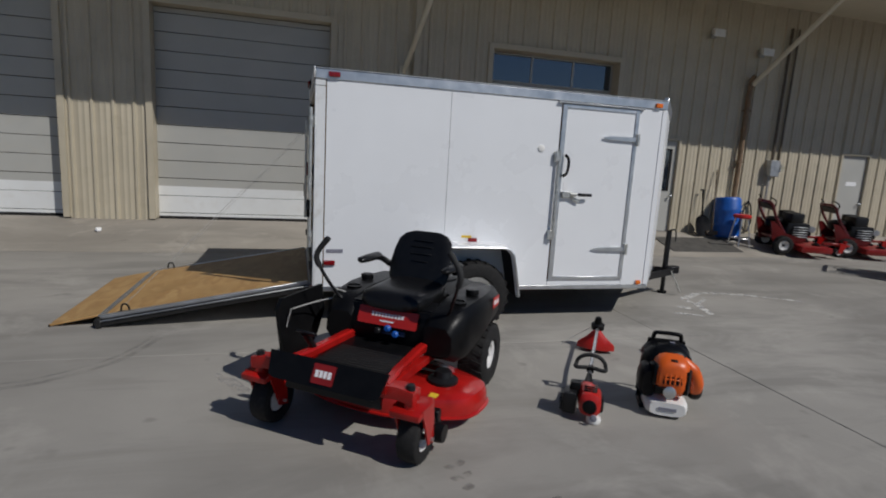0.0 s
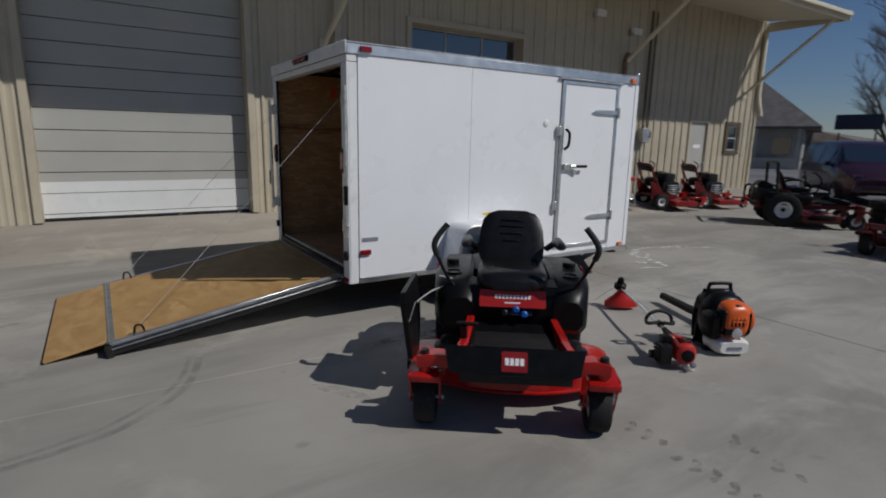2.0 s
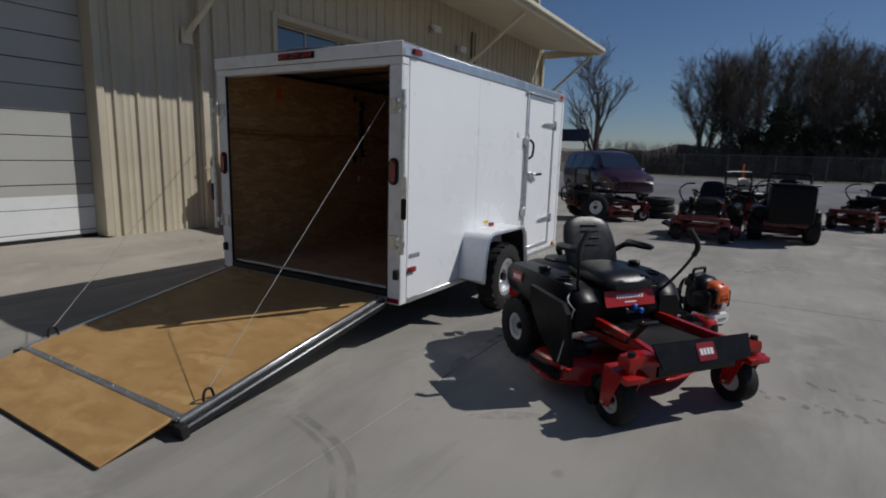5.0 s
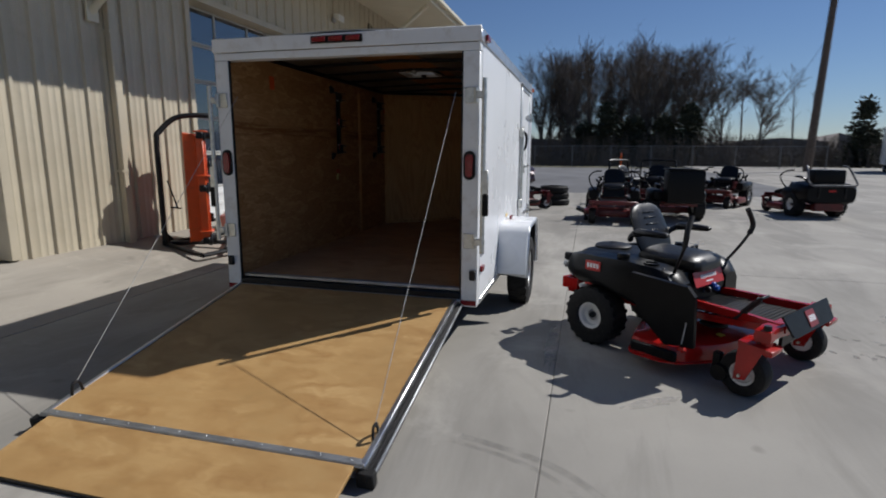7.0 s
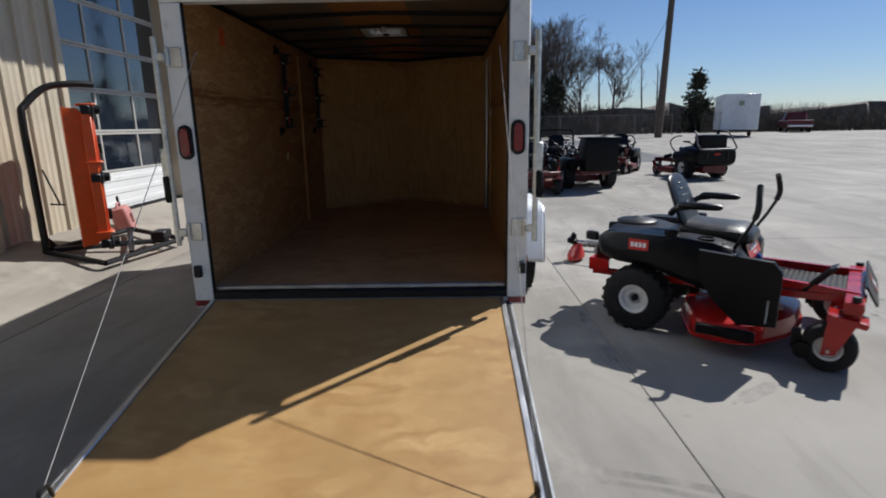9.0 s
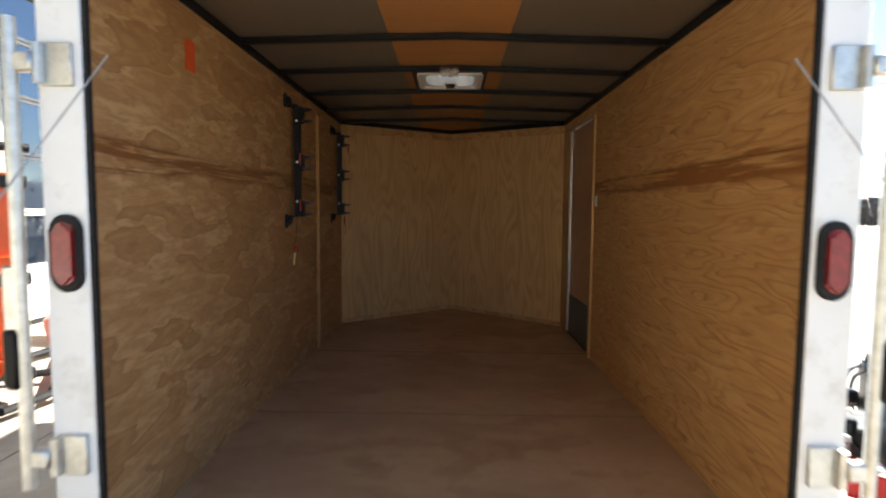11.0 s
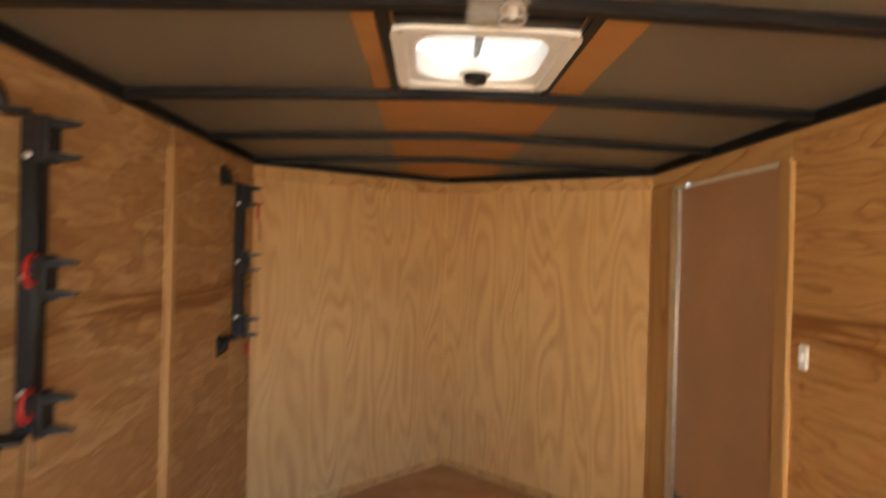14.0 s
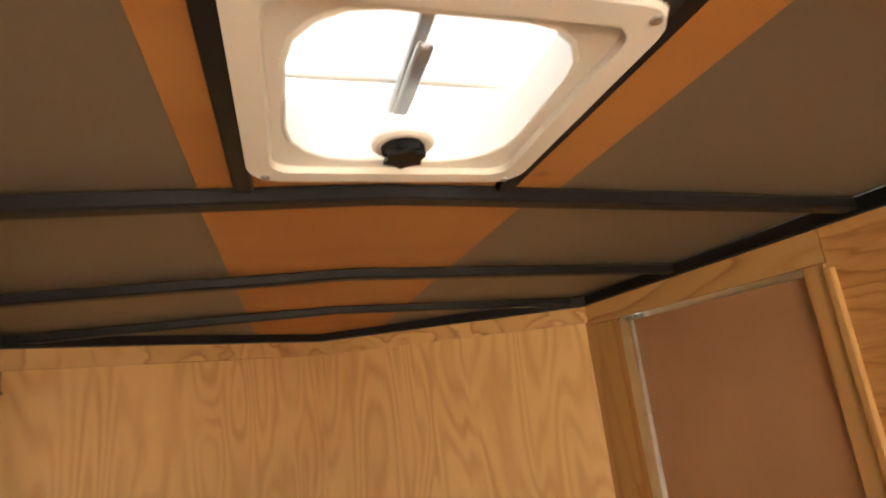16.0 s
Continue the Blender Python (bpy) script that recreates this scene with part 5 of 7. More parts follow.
def caster(parent, x, y, r, width, arm_mat):
    """A swivelling front wheel in its fork."""
    s = 1 if y > 0 else -1
    bm = B()
    bx(bm, (x + 0.07, y, r * 2 + 0.045), (0.20, width + 0.05, 0.040), (0, 8, 0), 0.012, 2)
    for d in (-1, 1):
        loft(bm, [[Vector((x + px, y + d * (width / 2 + 0.022) + t, z)) for px, z in ((-0.035, r - 0.03), (0.035, r - 0.02), (0.13, 2 * r + 0.06), (-0.02, 2 * r + 0.06))] for t in (-0.005, 0.005)])
    fork = part("caster_fork", bm, M[arm_mat], parent)
    bm = B()
    tube(bm, [(x + 0.10, y, 2 * r + 0.05), (x + 0.10, y, 2 * r + 0.125)], 0.034, 14)
    part("pivot", bm, M[arm_mat], fork)
    w = road_wheel(x, y, r, width, s, fork, r * 0.52, "rim", 0, "caster_wheel")
    bm = B()
    tube(bm, [(x, y - width / 2 - 0.04, r), (x, y + width / 2 + 0.04, r)], 0.010, 8)
    part("axle_bolt", bm, M["zinc"], fork)
    return fork


def seat_parts(parent, x, z, wide=0.46, high=0.46, armrests=True, tilt=0.0):
    """A moulded tractor seat: cushion, back and arms."""
    bm = B()
    rings = []
    for t, dz, ry, rz in ((0.0, 0.03, 0.17, 0.045), (0.04, 0.045, 0.215, 0.07), (0.15, 0.03, 0.232, 0.072), (0.30, 0.025, 0.235, 0.070), (0.40, 0.03, 0.225, 0.066), (0.46, 0.02, 0.20, 0.05), (0.485, 0.01, 0.15, 0.03)):
        rings.append(ellipse_ring(x + t, 0, z + dz, ry * wide / 0.46, rz, 18, 3.0))
    loft(bm, rings)
    cushion = part("seat_cushion", bm, M["vinyl"], parent)
    bm = B()
    rings = []
    for t, ry, th in ((0.0, 0.20, 0.055), (0.06, 0.228, 0.065), (0.16, 0.235, 0.060), (0.28, 0.225, 0.055), (0.37, 0.205, 0.05), (0.42, 0.165, 0.04), (0.445, 0.10, 0.02)):
        k = t / 0.445
        xx = x + 0.05 - 0.13 * k - 0.02 * k * k
        rings.append([Vector((xx + dx * th, dy * ry * wide / 0.46, z + 0.06 + t * high / 0.445)) for dx, dy in [(math.cos(a) * (0.7 if math.cos(a) < 0 else 0.45 + 0.4 * abs(math.sin(a)) ** 2), math.sin(a)) for a in [2 * math.pi * q / 18 for q in range(18)]]])
    loft(bm, rings)
    back = part("backrest", bm, M["vinyl"], parent)
    bm = B()
    for q, (zz, w) in enumerate(((0.20, 0.12), (0.26, 0.16), (0.32, 0.17), (0.37, 0.15))):
        k = zz / 0.445
        bx(bm, (x + 0.083 - 0.135 * k - 0.02 * k * k, 0, z + 0.06 + zz * high / 0.445), (0.008, w, 0.010), (0, -17, 0), 0.003)
    part("pleats", bm, M["vinyl"], back)
    if armrests:
        for s in (-1, 1):
            bm = B()
            tube(bm, bend([(x - 0.03, s * 0.25 * wide / 0.46, z + 0.16), (x + 0.02, s * 0.30 * wide / 0.46, z + 0.21), (x + 0.10, s * 0.31 * wide / 0.46, z + 0.225)], 4), 0.022, 8)
            loft(bm, [ellipse_ring(x + t, s * 0.31 * wide / 0.46, z + 0.235, ry, rz, 12) for t, ry, rz in ((0.03, 0.02, 0.012), (0.06, 0.036, 0.026), (0.20, 0.038, 0.027), (0.29, 0.034, 0.022), (0.31, 0.018, 0.01))])
            part("armrest", bm, M["vinyl"], parent)
    return cushion


mower = thing("riding_mower", pose(0.815, -1.13, 0, 0, 0, -127.0), "red and black zero-turn riding mower with black seat on concrete", "riding mower")
TR = 0.228
for s in (-1, 1):
    road_wheel(0.0, s * 0.43, TR, 0.20, s, mower, 0.105, "rim", 20, "drive_wheel")
for s in (-1, 1):
    caster(mower, 1.155, s * 0.475 - 0.015, 0.145, 0.12, "red")
# frame: two rails, front beam and rear bumper
for s in (-1, 1):
    bm = B()
    loft(bm, [[Vector((x, s * yy + d, z + e)) for d, e in ((-0.020, -0.022), (0.020, -0.022), (0.020, 0.022), (-0.020, 0.022))] for x, yy, z in ((-0.40, 0.26, 0.33), (0.55, 0.28, 0.36), (0.75, 0.29, 0.375), (1.10, 0.305, 0.395), (1.30, 0.32, 0.425))])
    part("frame_rail", bm, M["red"], mower)
    bm = B()
    loft(bm, [[Vector((x, s * yy + d * 0.030, z + e)) for d, e in ((-0.7, -0.028), (0.7, -0.028), (0.9, 0.012), (0.5, 0.022), (-0.7, 0.022))] for x, yy, z in ((0.60, 0.262, 0.445), (0.72, 0.266, 0.448), (1.08, 0.29, 0.438), (1.27, 0.325, 0.432))])
    part("step_rail", bm, M["red"], mower)
bm = B()
loft(bm, [[Vector((1.245 + dx, y, z + dz)) for dx, dz in ((-0.045, -0.034), (0.045, -0.034), (0.05, 0.0), (0.045, 0.034), (-0.045, 0.034), (-0.05, 0.0))] for y, z in ((-0.53, 0.405), (-0.43, 0.420), (-0.2, 0.405), (0.2, 0.405), (0.40, 0.420), (0.49, 0.405))])
part("front_beam", bm, M["red"], mower)
bm = B()
loft(bm, [[Vector((x, y, z)) for x, z in ((1.255, 0.30), (1.275, 0.30), (1.275, 0.378), (1.255, 0.378))] for y in (-0.30, 0.30)])
part("deck_lift_bar", bm, M["black_steel"], mower)
# tilted black front plate with its badge
pm = pose(1.320, -0.015, 0.450, 0, -28)
plate_ob = part("front_plate", slab(B(), [(-0.37, 0.068), (-0.34, -0.066), (-0.30, -0.078), (0.30, -0.078), (0.34, -0.066), (0.37, 0.068)], -0.006, 0.006, 0.0, pm @ Matrix(((0, 0, 1, 0), (1, 0, 0, 0), (0, 1, 0, 0), (0, 0, 0, 1)))), M["black"], mower)


def badge(parent, m, w, h, bars, back="red_plastic", name="badge"):
    """A red decal with plain pale bars where its lettering stands."""
    bm = B()
    slab(bm, rounded(w, h, min(w, h) * 0.08, 3), 0.0, 0.003, 0, m)
    b = part(name, bm, M[back], parent, "red badge with pale bars")
    bm = B()
    for cx, cy, bw, bh in bars:
        slab(bm, rounded(bw, bh, bh * 0.1, 2, cx, cy), 0.003, 0.0045, 0, m)
    part("badge_bars", bm, M["decal_white"], b)
    return b


FWD = Matrix(((0, 0, 1, 0), (1, 0, 0, 0), (0, 1, 0, 0), (0, 0, 0, 1)))       # x right of a face, y up it, z out of it, facing +x
badge(mower, pm @ pose(0.0075, 0, -0.005) @ FWD, 0.135, 0.105, [(-0.039, 0.0, 0.020, 0.038), (-0.013, 0.0, 0.020, 0.038), (0.013, 0.0, 0.020, 0.038), (0.039, 0.0, 0.020, 0.038)], "red_mid")
# foot platform
bm = B()
bx(bm, (0.945, 0, 0.405), (0.70, 0.505, 0.02), (0, 1, 0), 0.004)
plat = part("foot_platform", bm, M["black"], mower)
bm = B()
for k in range(19):
    bx(bm, (0.66 + k * 0.031, 0, 0.4155), (0.018, 0.46, 0.004), (0, 1, 0), 0.002)
part("grip_ribs", bm, M["rubber"], plat)
# console
bm = B()
loft(bm, [[Vector((x, y, z)) for x, z in ((0.45, 0.38), (0.63, 0.40), (0.655, 0.52), (0.60, 0.655), (0.45, 0.68))] for y in (-0.30, 0.30)])
bmesh.ops.bevel(bm, geom=[e for e in bm.edges], offset=0.012, segments=2, affect="EDGES")
part("console", bm, M["black"], mower)
cm = pose(0.648, 0, 0.588, 0, -20)
badge(mower, cm @ FWD, 0.42, 0.11, [(-0.105 + k * 0.0233, 0.012, 0.016, 0.026) for k in range(10)] + [(0.0, -0.026, 0.10, 0.010)], "red_plastic", "name_panel")
for y, z, mat in ((0.02, 0.525, "blue"), (0.075, 0.495, "blue"), (-0.05, 0.50, "black_steel")):
    bm = B()
    lathe(bm, [(0.012, 0), (0.012, 0.03), (0.021, 0.034), (0.023, 0.05), (0.014, 0.06)], 14, pose(0.64, y, z, 0, 84))
    part("control_knob", bm, M[mat], mower)
part("hour_strip", bx(B(), (0.653, 0.03, 0.495), (0.01, 0.20, 0.03), (0, -8, 0), 0.004), M["navy"], mower)
# side pods and rear engine cover
for s in (-1, 1):
    bm = B()
    rings = []
    for x, yo, z0, z1 in ((-0.32, 0.40, 0.54, 0.64), (-0.27, 0.46, 0.51, 0.675), (-0.15, 0.505, 0.485, 0.695), (0.10, 0.53, 0.475, 0.70), (0.30, 0.53, 0.42, 0.70), (0.48, 0.51, 0.36, 0.685), (0.60, 0.48, 0.36, 0.65), (0.66, 0.45, 0.40, 0.58)):
        yi = 0.26
        zz = [(yi, z0), (yo - 0.03, z0), (yo, z0 + 0.04), (yo - 0.005, z1 - 0.05), (yo - 0.045, z1), (yi + 0.03, z1 + 0.005), (yi, z1 - 0.02)]
        rings.append([Vector((x, s * y, z)) for y, z in zz])
    loft(bm, rings)
    pod = part("side_pod", bm, M["black"], mower)
    bm = B()
    lathe(bm, [(0.052, 0.0), (0.056, 0.012), (0.045, 0.014), (0.042, -0.03), (0.005, -0.032)], 18, pose(0.42, s * 0.39, 0.690))
    part("cup_holder", bm, M["black"], pod)
    bm = B()
    lathe(bm, [(0.046, 0.0), (0.046, 0.028), (0.04, 0.034), (0.005, 0.036)], 18, pose(0.20, s * 0.41, 0.708))
    part("tank_cap", bm, M["black"], pod)
    badge(pod, pose(0.02, s * 0.530, 0.632) @ (pose(0, 0, 0, 90, 0, 0) if s < 0 else pose(0, 0, 0, 90, 0, 180)), 0.135, 0.075, [(-0.042, 0, 0.02, 0.035), (-0.014, 0, 0.02, 0.035), (0.014, 0, 0.02, 0.035), (0.042, 0, 0.02, 0.035)])
    # control lever
    bm = B()
    pts = [(0.58, s * 0.34, 0.62), (0.60, s * 0.40, 0.67), (0.66, s * 0.45, 0.78), (0.71, s * 0.49, 0.89)]
    tube(bm, bend(pts[:4], 5), 0.011, 10)
    lv = part("control_lever", bm, M["black_steel"], mower)
    part("lever_grip", tube(B(), bend([(0.70, s * 0.485, 0.87), (0.715, s * 0.50, 0.925), (0.712, s * 0.485, 0.98), (0.70, s * 0.42, 1.065)], 5), 0.019, 12), M["grip"], lv)
bm = B()
rings = []
for x, w, z0, z1 in ((-0.34, 0.24, 0.52, 0.62), (-0.31, 0.27, 0.50, 0.67), (-0.28, 0.28, 0.50, 0.695), (-0.05, 0.28, 0.50, 0.70), (0.12, 0.28, 0.50, 0.66)):
    rings.append([Vector((x, y, z)) for y, z in ((-w, z0), (w, z0), (w, z1 - 0.02), (w * 0.7, z1), (-w * 0.7, z1), (-w, z1 - 0.02))])
loft(bm, rings)
part("engine_cover", bm, M["black"], mower)
bm = B()
lathe(bm, [(0.15, 0.0), (0.15, 0.018), (0.135, 0.028), (0.10, 0.036), (0.04, 0.042), (0.02, 0.05), (0.002, 0.052)], 24, pose(-0.17, 0.0, 0.692))
part("engine_screen", bm, M["black_steel"], mower)
bm = B()
for s in (-1, 1):
    bx(bm, (-0.35, s * 0.11, 0.50), (0.14, 0.10, 0.13), (0, 0, s * 12), 0.012)
tube(bm, [(-0.40, -0.18, 0.47), (-0.40, 0.18, 0.47)], 0.038, 12)
for k in range(6):
    bx(bm, (-0.35, 0, 0.45 + k * 0.022), (0.20, 0.20, 0.006))
part("engine", bm, M["black_steel"], mower)
bm = B()
tube(bm, bend([(-0.40, -0.15, 0.47), (-0.43, -0.05, 0.44), (-0.44, 0.10, 0.44)], 4), 0.028, 10)
part("muffler", bm, M["alu_dull"], mower)
bm = B()
loft(bm, [[Vector((x, y, z)) for x, z in ((-0.40, 0.36), (-0.37, 0.36), (-0.37, 0.45), (-0.40, 0.45))] for y in (-0.36, 0.36)])
for s in (-1, 1):
    bb(bm, (-0.37, s * 0.345 - 0.012, 0.36), (-0.25, s * 0.345 + 0.012, 0.45))
part("rear_bumper", bm, M["red"], mower)
for s in (-1, 1):
    part("guard_hook", bx(B(), (-0.43, s * 0.24, 0.60), (0.10, 0.05, 0.07), (0, 0, s * 8), 0.012), M["black"], mower)
bm = B()
tube(bm, [(-0.40, -0.20, 0.53), (-0.50, -0.22, 0.53)], 0.022, 10)
tube(bm, [(-0.47, -0.215, 0.53), (-0.485, -0.217, 0.53)], 0.036, 10)
tube(bm, [(-0.41, -0.20, 0.53), (-0.41, -0.20, 0.42)], 0.012, 8)
part("drain_fitting", bm, M["alu_dull"], mower)
seat_parts(mower, 0.175, 0.662, 0.46, 0.36)
bm = B()
bx(bm, (0.27, 0, 0.645), (0.40, 0.40, 0.06), bev=0.015)
part("seat_pan", bm, M["black"], mower)
# cutting deck
bm = B()
out = []
for k in range(48):
    a = 2 * math.pi * k / 48
    c, s = math.cos(a), math.sin(a)
    ry = 0.655 + 0.02 * math.cos(3 * a)
    rx = 0.33 + 0.035 * math.cos(4 * a)
    out.append((0.61 + rx * math.copysign(abs(c) ** 0.75, c), ry * math.copysign(abs(s) ** 0.7, s)))
lo = [[Vector((0.61 + (x - 0.61) * 0.985, y * 0.985, 0.095)) for x, y in out], [Vector((0.61 + (x - 0.61) * 1.02, y * 1.012, 0.098)) for x, y in out], [Vector((0.61 + (x - 0.61) * 1.02, y * 1.012, 0.108)) for x, y in out], [Vector((0.61 + (x - 0.61) * 0.99, y * 0.99, 0.114)) for x, y in out], [Vector((0.61 + (x - 0.61) * 0.985, y * 0.985, 0.175)) for x, y in out], [Vector((0.61 + (x - 0.61) * 0.95, y * 0.96, 0.212)) for x, y in out], [Vector((0.61 + (x - 0.61) * 0.88, y * 0.91, 0.228)) for x, y in out], [Vector((0.61 + (x - 0.61) * 0.45, y * 0.7, 0.245)) for x, y in out]]
loft(bm, lo)
deck = part("cutting_deck", bm, M["red"], mower)
for y in (-0.40, 0.0, 0.40):
    bm = B()
    lathe(bm, [(0.095, 0.0), (0.095, 0.018), (0.06, 0.035), (0.05, 0.07), (0.02, 0.075)], 18, pose(0.66 + (0.06 if y == 0 else -0.02), y, 0.243))
    part("spindle", bm, M["black_steel"], deck)
bm = B()
tube(bm, [(0.66, -0.36, 0.30), (0.62, 0.0, 0.30), (0.66, 0.36, 0.30)], 0.009, 6)
part("drive_belt", bm, M["rubber"], deck)
for s in (-1, 1):
    bm = B()
    lathe(bm, [(0.02, -0.035), (0.050, -0.035), (0.056, 0.0), (0.050, 0.035), (0.02, 0.035)], 16, pose(1.03, s * 0.54, 0.12, 90))
    bx(bm, (0.99, s * 0.50, 0.17), (0.05, 0.05, 0.12), bev=0.005)
    part("anti_scalp_roller", bm, M["black"], deck)
for y, w in ((0.43, 0.05), (-0.2, 0.06)):
    part("deck_decal", slab(B(), rounded(0.045, w, 0.006, 3), 0.0, 0.002, 0, pose(0.86, y, 0.243, 0, 8)), M["decal_yellow"], deck)
# solid black block holds the shade of the deck's open discharge hole
bm = B()
bx(bm, (0.62, -0.640, 0.158), (0.34, 0.03, 0.075), bev=0.012)
part("discharge_opening", bm, M["black"], deck)
# raised discharge chute, tied up with cord
chute_m = pose(0.65, -0.625, 0.480, 8, 0, -3)
bm = B()
loft(bm, [[chute_m @ Vector((x, y + dy, z)) for x, z in ((-0.21, 0.20), (0.20, 0.18), (0.25, 0.12), (0.24, -0.23), (0.03, -0.26), (-0.11, -0.13), (-0.21, 0.02))] for y, dy in ((0, 0.0), (0, -0.014), (0, -0.03))])
part("discharge_chute", bm, M["black"], mower, "black rubber discharge chute tied up with cord")
bm = B()
tube(bm, [(0.84, -0.60, 0.60), (0.84, -0.69, 0.28)], 0.0045, 6)
tube(bm, bend([(0.84, -0.59, 0.60), (0.66, -0.52, 0.62), (0.52, -0.38, 0.66), (0.56, -0.48, 0.70)], 4), 0.0045, 6)
part("cord", bm, M["rope"], mower)
bm = B()
tube(bm, bend([(0.80, -0.62, 0.22), (0.80, -0.58, 0.20), (0.74, -0.52, 0.21)], 4), 0.02, 8)
part("chute_bracket", bm, M["red"], mower)
# brake pedal and height-of-cut lever
bm = B()
tube(bm, [(0.98, -0.29, 0.40), (1.12, -0.29, 0.57)], 0.020, 8)
bx(bm, (1.125, -0.27, 0.575), (0.05, 0.12, 0.016), (0, -30, 0), 0.004)
part("deck_pedal", bm, M["black_steel"], mower)
for s in (-1, 1):
    bm = B()
    tube(bm, [(1.255, s * 0.475 - 0.015, 0.40), (1.255, s * 0.475 - 0.015, 0.470)], [0.030, 0.022], 10)
    part("pivot_cap", bm, M["black_steel"], mower)

# ---- string trimmer lying on the concrete ----
ENG, HEAD = Vector((1.70, -1.99, 0.13)), Vector((2.45, -0.86, 0.12))
td = (HEAD - ENG).normalized()
trimmer = thing("string_trimmer", pose(ENG.x, ENG.y, 0, 0, 0, math.degrees(math.atan2(td.y, td.x))), "red string trimmer with loop handle lying on concrete", "string trimmer")
TL = (HEAD - ENG).length
bm = B()
tube(bm, [(0.10, 0, 0.17), (TL * 0.5, 0, 0.20), (TL - 0.02, 0, 0.20)], 0.0135, 10)
part("shaft", bm, M["alu"], trimmer)
bm = B()
tube(bm, [(0.08, 0, 0.165), (0.24, 0, 0.183)], [0.034, 0.019], 12)
part("rear_grip", bm, M["black"], trimmer)
bm = B()
loft(bm, [ellipse_ring(x, y, z, ry, rz, 16, 3.0) for x, y, z, ry, rz in ((-0.13, -0.03, 0.115, 0.045, 0.05), (-0.11, -0.03, 0.12, 0.068, 0.072), (0.0, -0.02, 0.13, 0.076, 0.08), (0.06, 0, 0.15, 0.05, 0.058), (0.10, 0, 0.16, 0.032, 0.032))])
tcover = part("engine_cover", bm, M["red_plastic"], trimmer)
bm = B()
for k in range(5):
    bx(bm, (-0.075 + k * 0.026, -0.025, 0.206 - 0.003 * abs(k - 2)), (0.010, 0.085, 0.012), bev=0.003)
lathe(bm, [(0.045, 0.0), (0.045, 0.012), (0.03, 0.018), (0.004, 0.02)], 16, pose(-0.128, -0.03, 0.118, 0, -90))
part("cooling_slots", bm, M["black"], tcover)
part("muffler_guard", bx(B(), (0.0, -0.085, 0.10), (0.09, 0.05, 0.10), (0, 0, 8), 0.015, 2), M["black_steel"], trimmer)
part("air_cleaner", bx(B(), (0.02, 0.075, 0.185), (0.09, 0.07, 0.06), (0, 6, 0), 0.015, 2), M["black"], trimmer)
bm = B()
bx(bm, (-0.03, 0.10, 0.10), (0.13, 0.09, 0.14), bev=0.02, seg=2)
tube(bm, [(0.04, 0.12, 0.06), (0.04, 0.17, 0.06)], 0.03, 10)
for k in range(5):
    bx(bm, (-0.03, 0.15, 0.05 + k * 0.025), (0.10, 0.02, 0.008))
part("engine", bm, M["black_steel"], trimmer)
bm = B()
lathe(bm, [(0.02, 0.0), (0.042, 0.005), (0.048, 0.025), (0.04, 0.045), (0.012, 0.052)], 16, pose(-0.09, -0.06, 0.0))
part("fuel_tank", bm, M["pale"], trimmer)
bm = B()
lathe(bm, [(0.02, 0.0), (0.022, 0.016), (0.008, 0.02)], 12, pose(-0.15, -0.06, 0.06, 0, -90))
part("fuel_cap", bm, M["decal_grey"], trimmer)
bm = B()
hp = [(0.33, math.cos(a) * 0.10, 0.215 + math.sin(a) * 0.075) for a in [radians(d) for d in range(-20, 201, 20)]]
tube(bm, bend([(0.33, -0.02, 0.205), (0.32, -0.10, 0.20)] + [(x + 0.03, -y, z) for x, y, z in hp[1:-1]] + [(0.32, 0.10, 0.20), (0.33, 0.02, 0.205)], 3), 0.014, 10)
part("loop_handle", bm, M["grip"], trimmer)
bm = B()
tube(bm, [(0.31, 0, 0.192), (0.36, 0, 0.192)], 0.026, 10)
part("clamp", bm, M["black"], trimmer)
bm = B()
sh = [(0.0, -0.20), (0.05, -0.185), (0.10, -0.10), (0.115, 0.0), (0.10, 0.10), (0.05, 0.185), (0.0, 0.20), (-0.045, 0.08), (-0.045, -0.08)]
loft(bm, [[Vector((TL - 0.06 + k2 * x, k * y * 0.8, z)) for x, y in sh] for k, k2, z in ((1.0, 1.0, 0.03), (0.98, 1.0, 0.075), (0.55, 0.8, 0.13), (0.22, 0.5, 0.19))])
part("guard", bm, M["red_plastic"], trimmer)
bm = B()
lathe(bm, [(0.02, 0.0), (0.055, 0.004), (0.058, 0.045), (0.035, 0.06), (0.026, 0.11), (0.01, 0.12)], 16, pose(TL + 0.02, 0.0, 0.19, 0, -12))
part("cutting_head", bm, M["black"], trimmer)
bm = B()
tube(bm, bend([(TL + 0.02, 0.05, 0.20), (TL + 0.05, 0.20, 0.08), (TL + 0.0, 0.30, 0.01)], 4), 0.002, 5)
part("cutting_line", bm, M["rope"], trimmer)

# ---- backpack blower standing on the concrete ----
blower = thing("backpack_blower", pose(2.31, -1.96, 0, 0, 0, -118) @ Matrix.Diagonal((0.92, 0.92, 0.95, 1)), "orange and black backpack leaf blower standing on concrete", "leaf blower")
bm = B()
loft(bm, [ellipse_ring(x, 0.0, 0.27, ry, rz, 20, 2.6) for x, ry, rz in ((-0.08, 0.17, 0.19), (-0.04, 0.185, 0.205), (0.03, 0.185, 0.20), (0.08, 0.15, 0.17), (0.10, 0.10, 0.12))])
part("fan_housing", bm, M["black"], blower)
bm = B()
loft(bm, [ellipse_ring(x, 0.01, 0.285, ry, rz, 18, 3.2) for x, ry, rz in ((0.06, 0.125, 0.155), (0.13, 0.13, 0.15), (0.19, 0.115, 0.125), (0.215, 0.085, 0.09))])
shell = part("engine_cover", bm, M["orange"], blower)
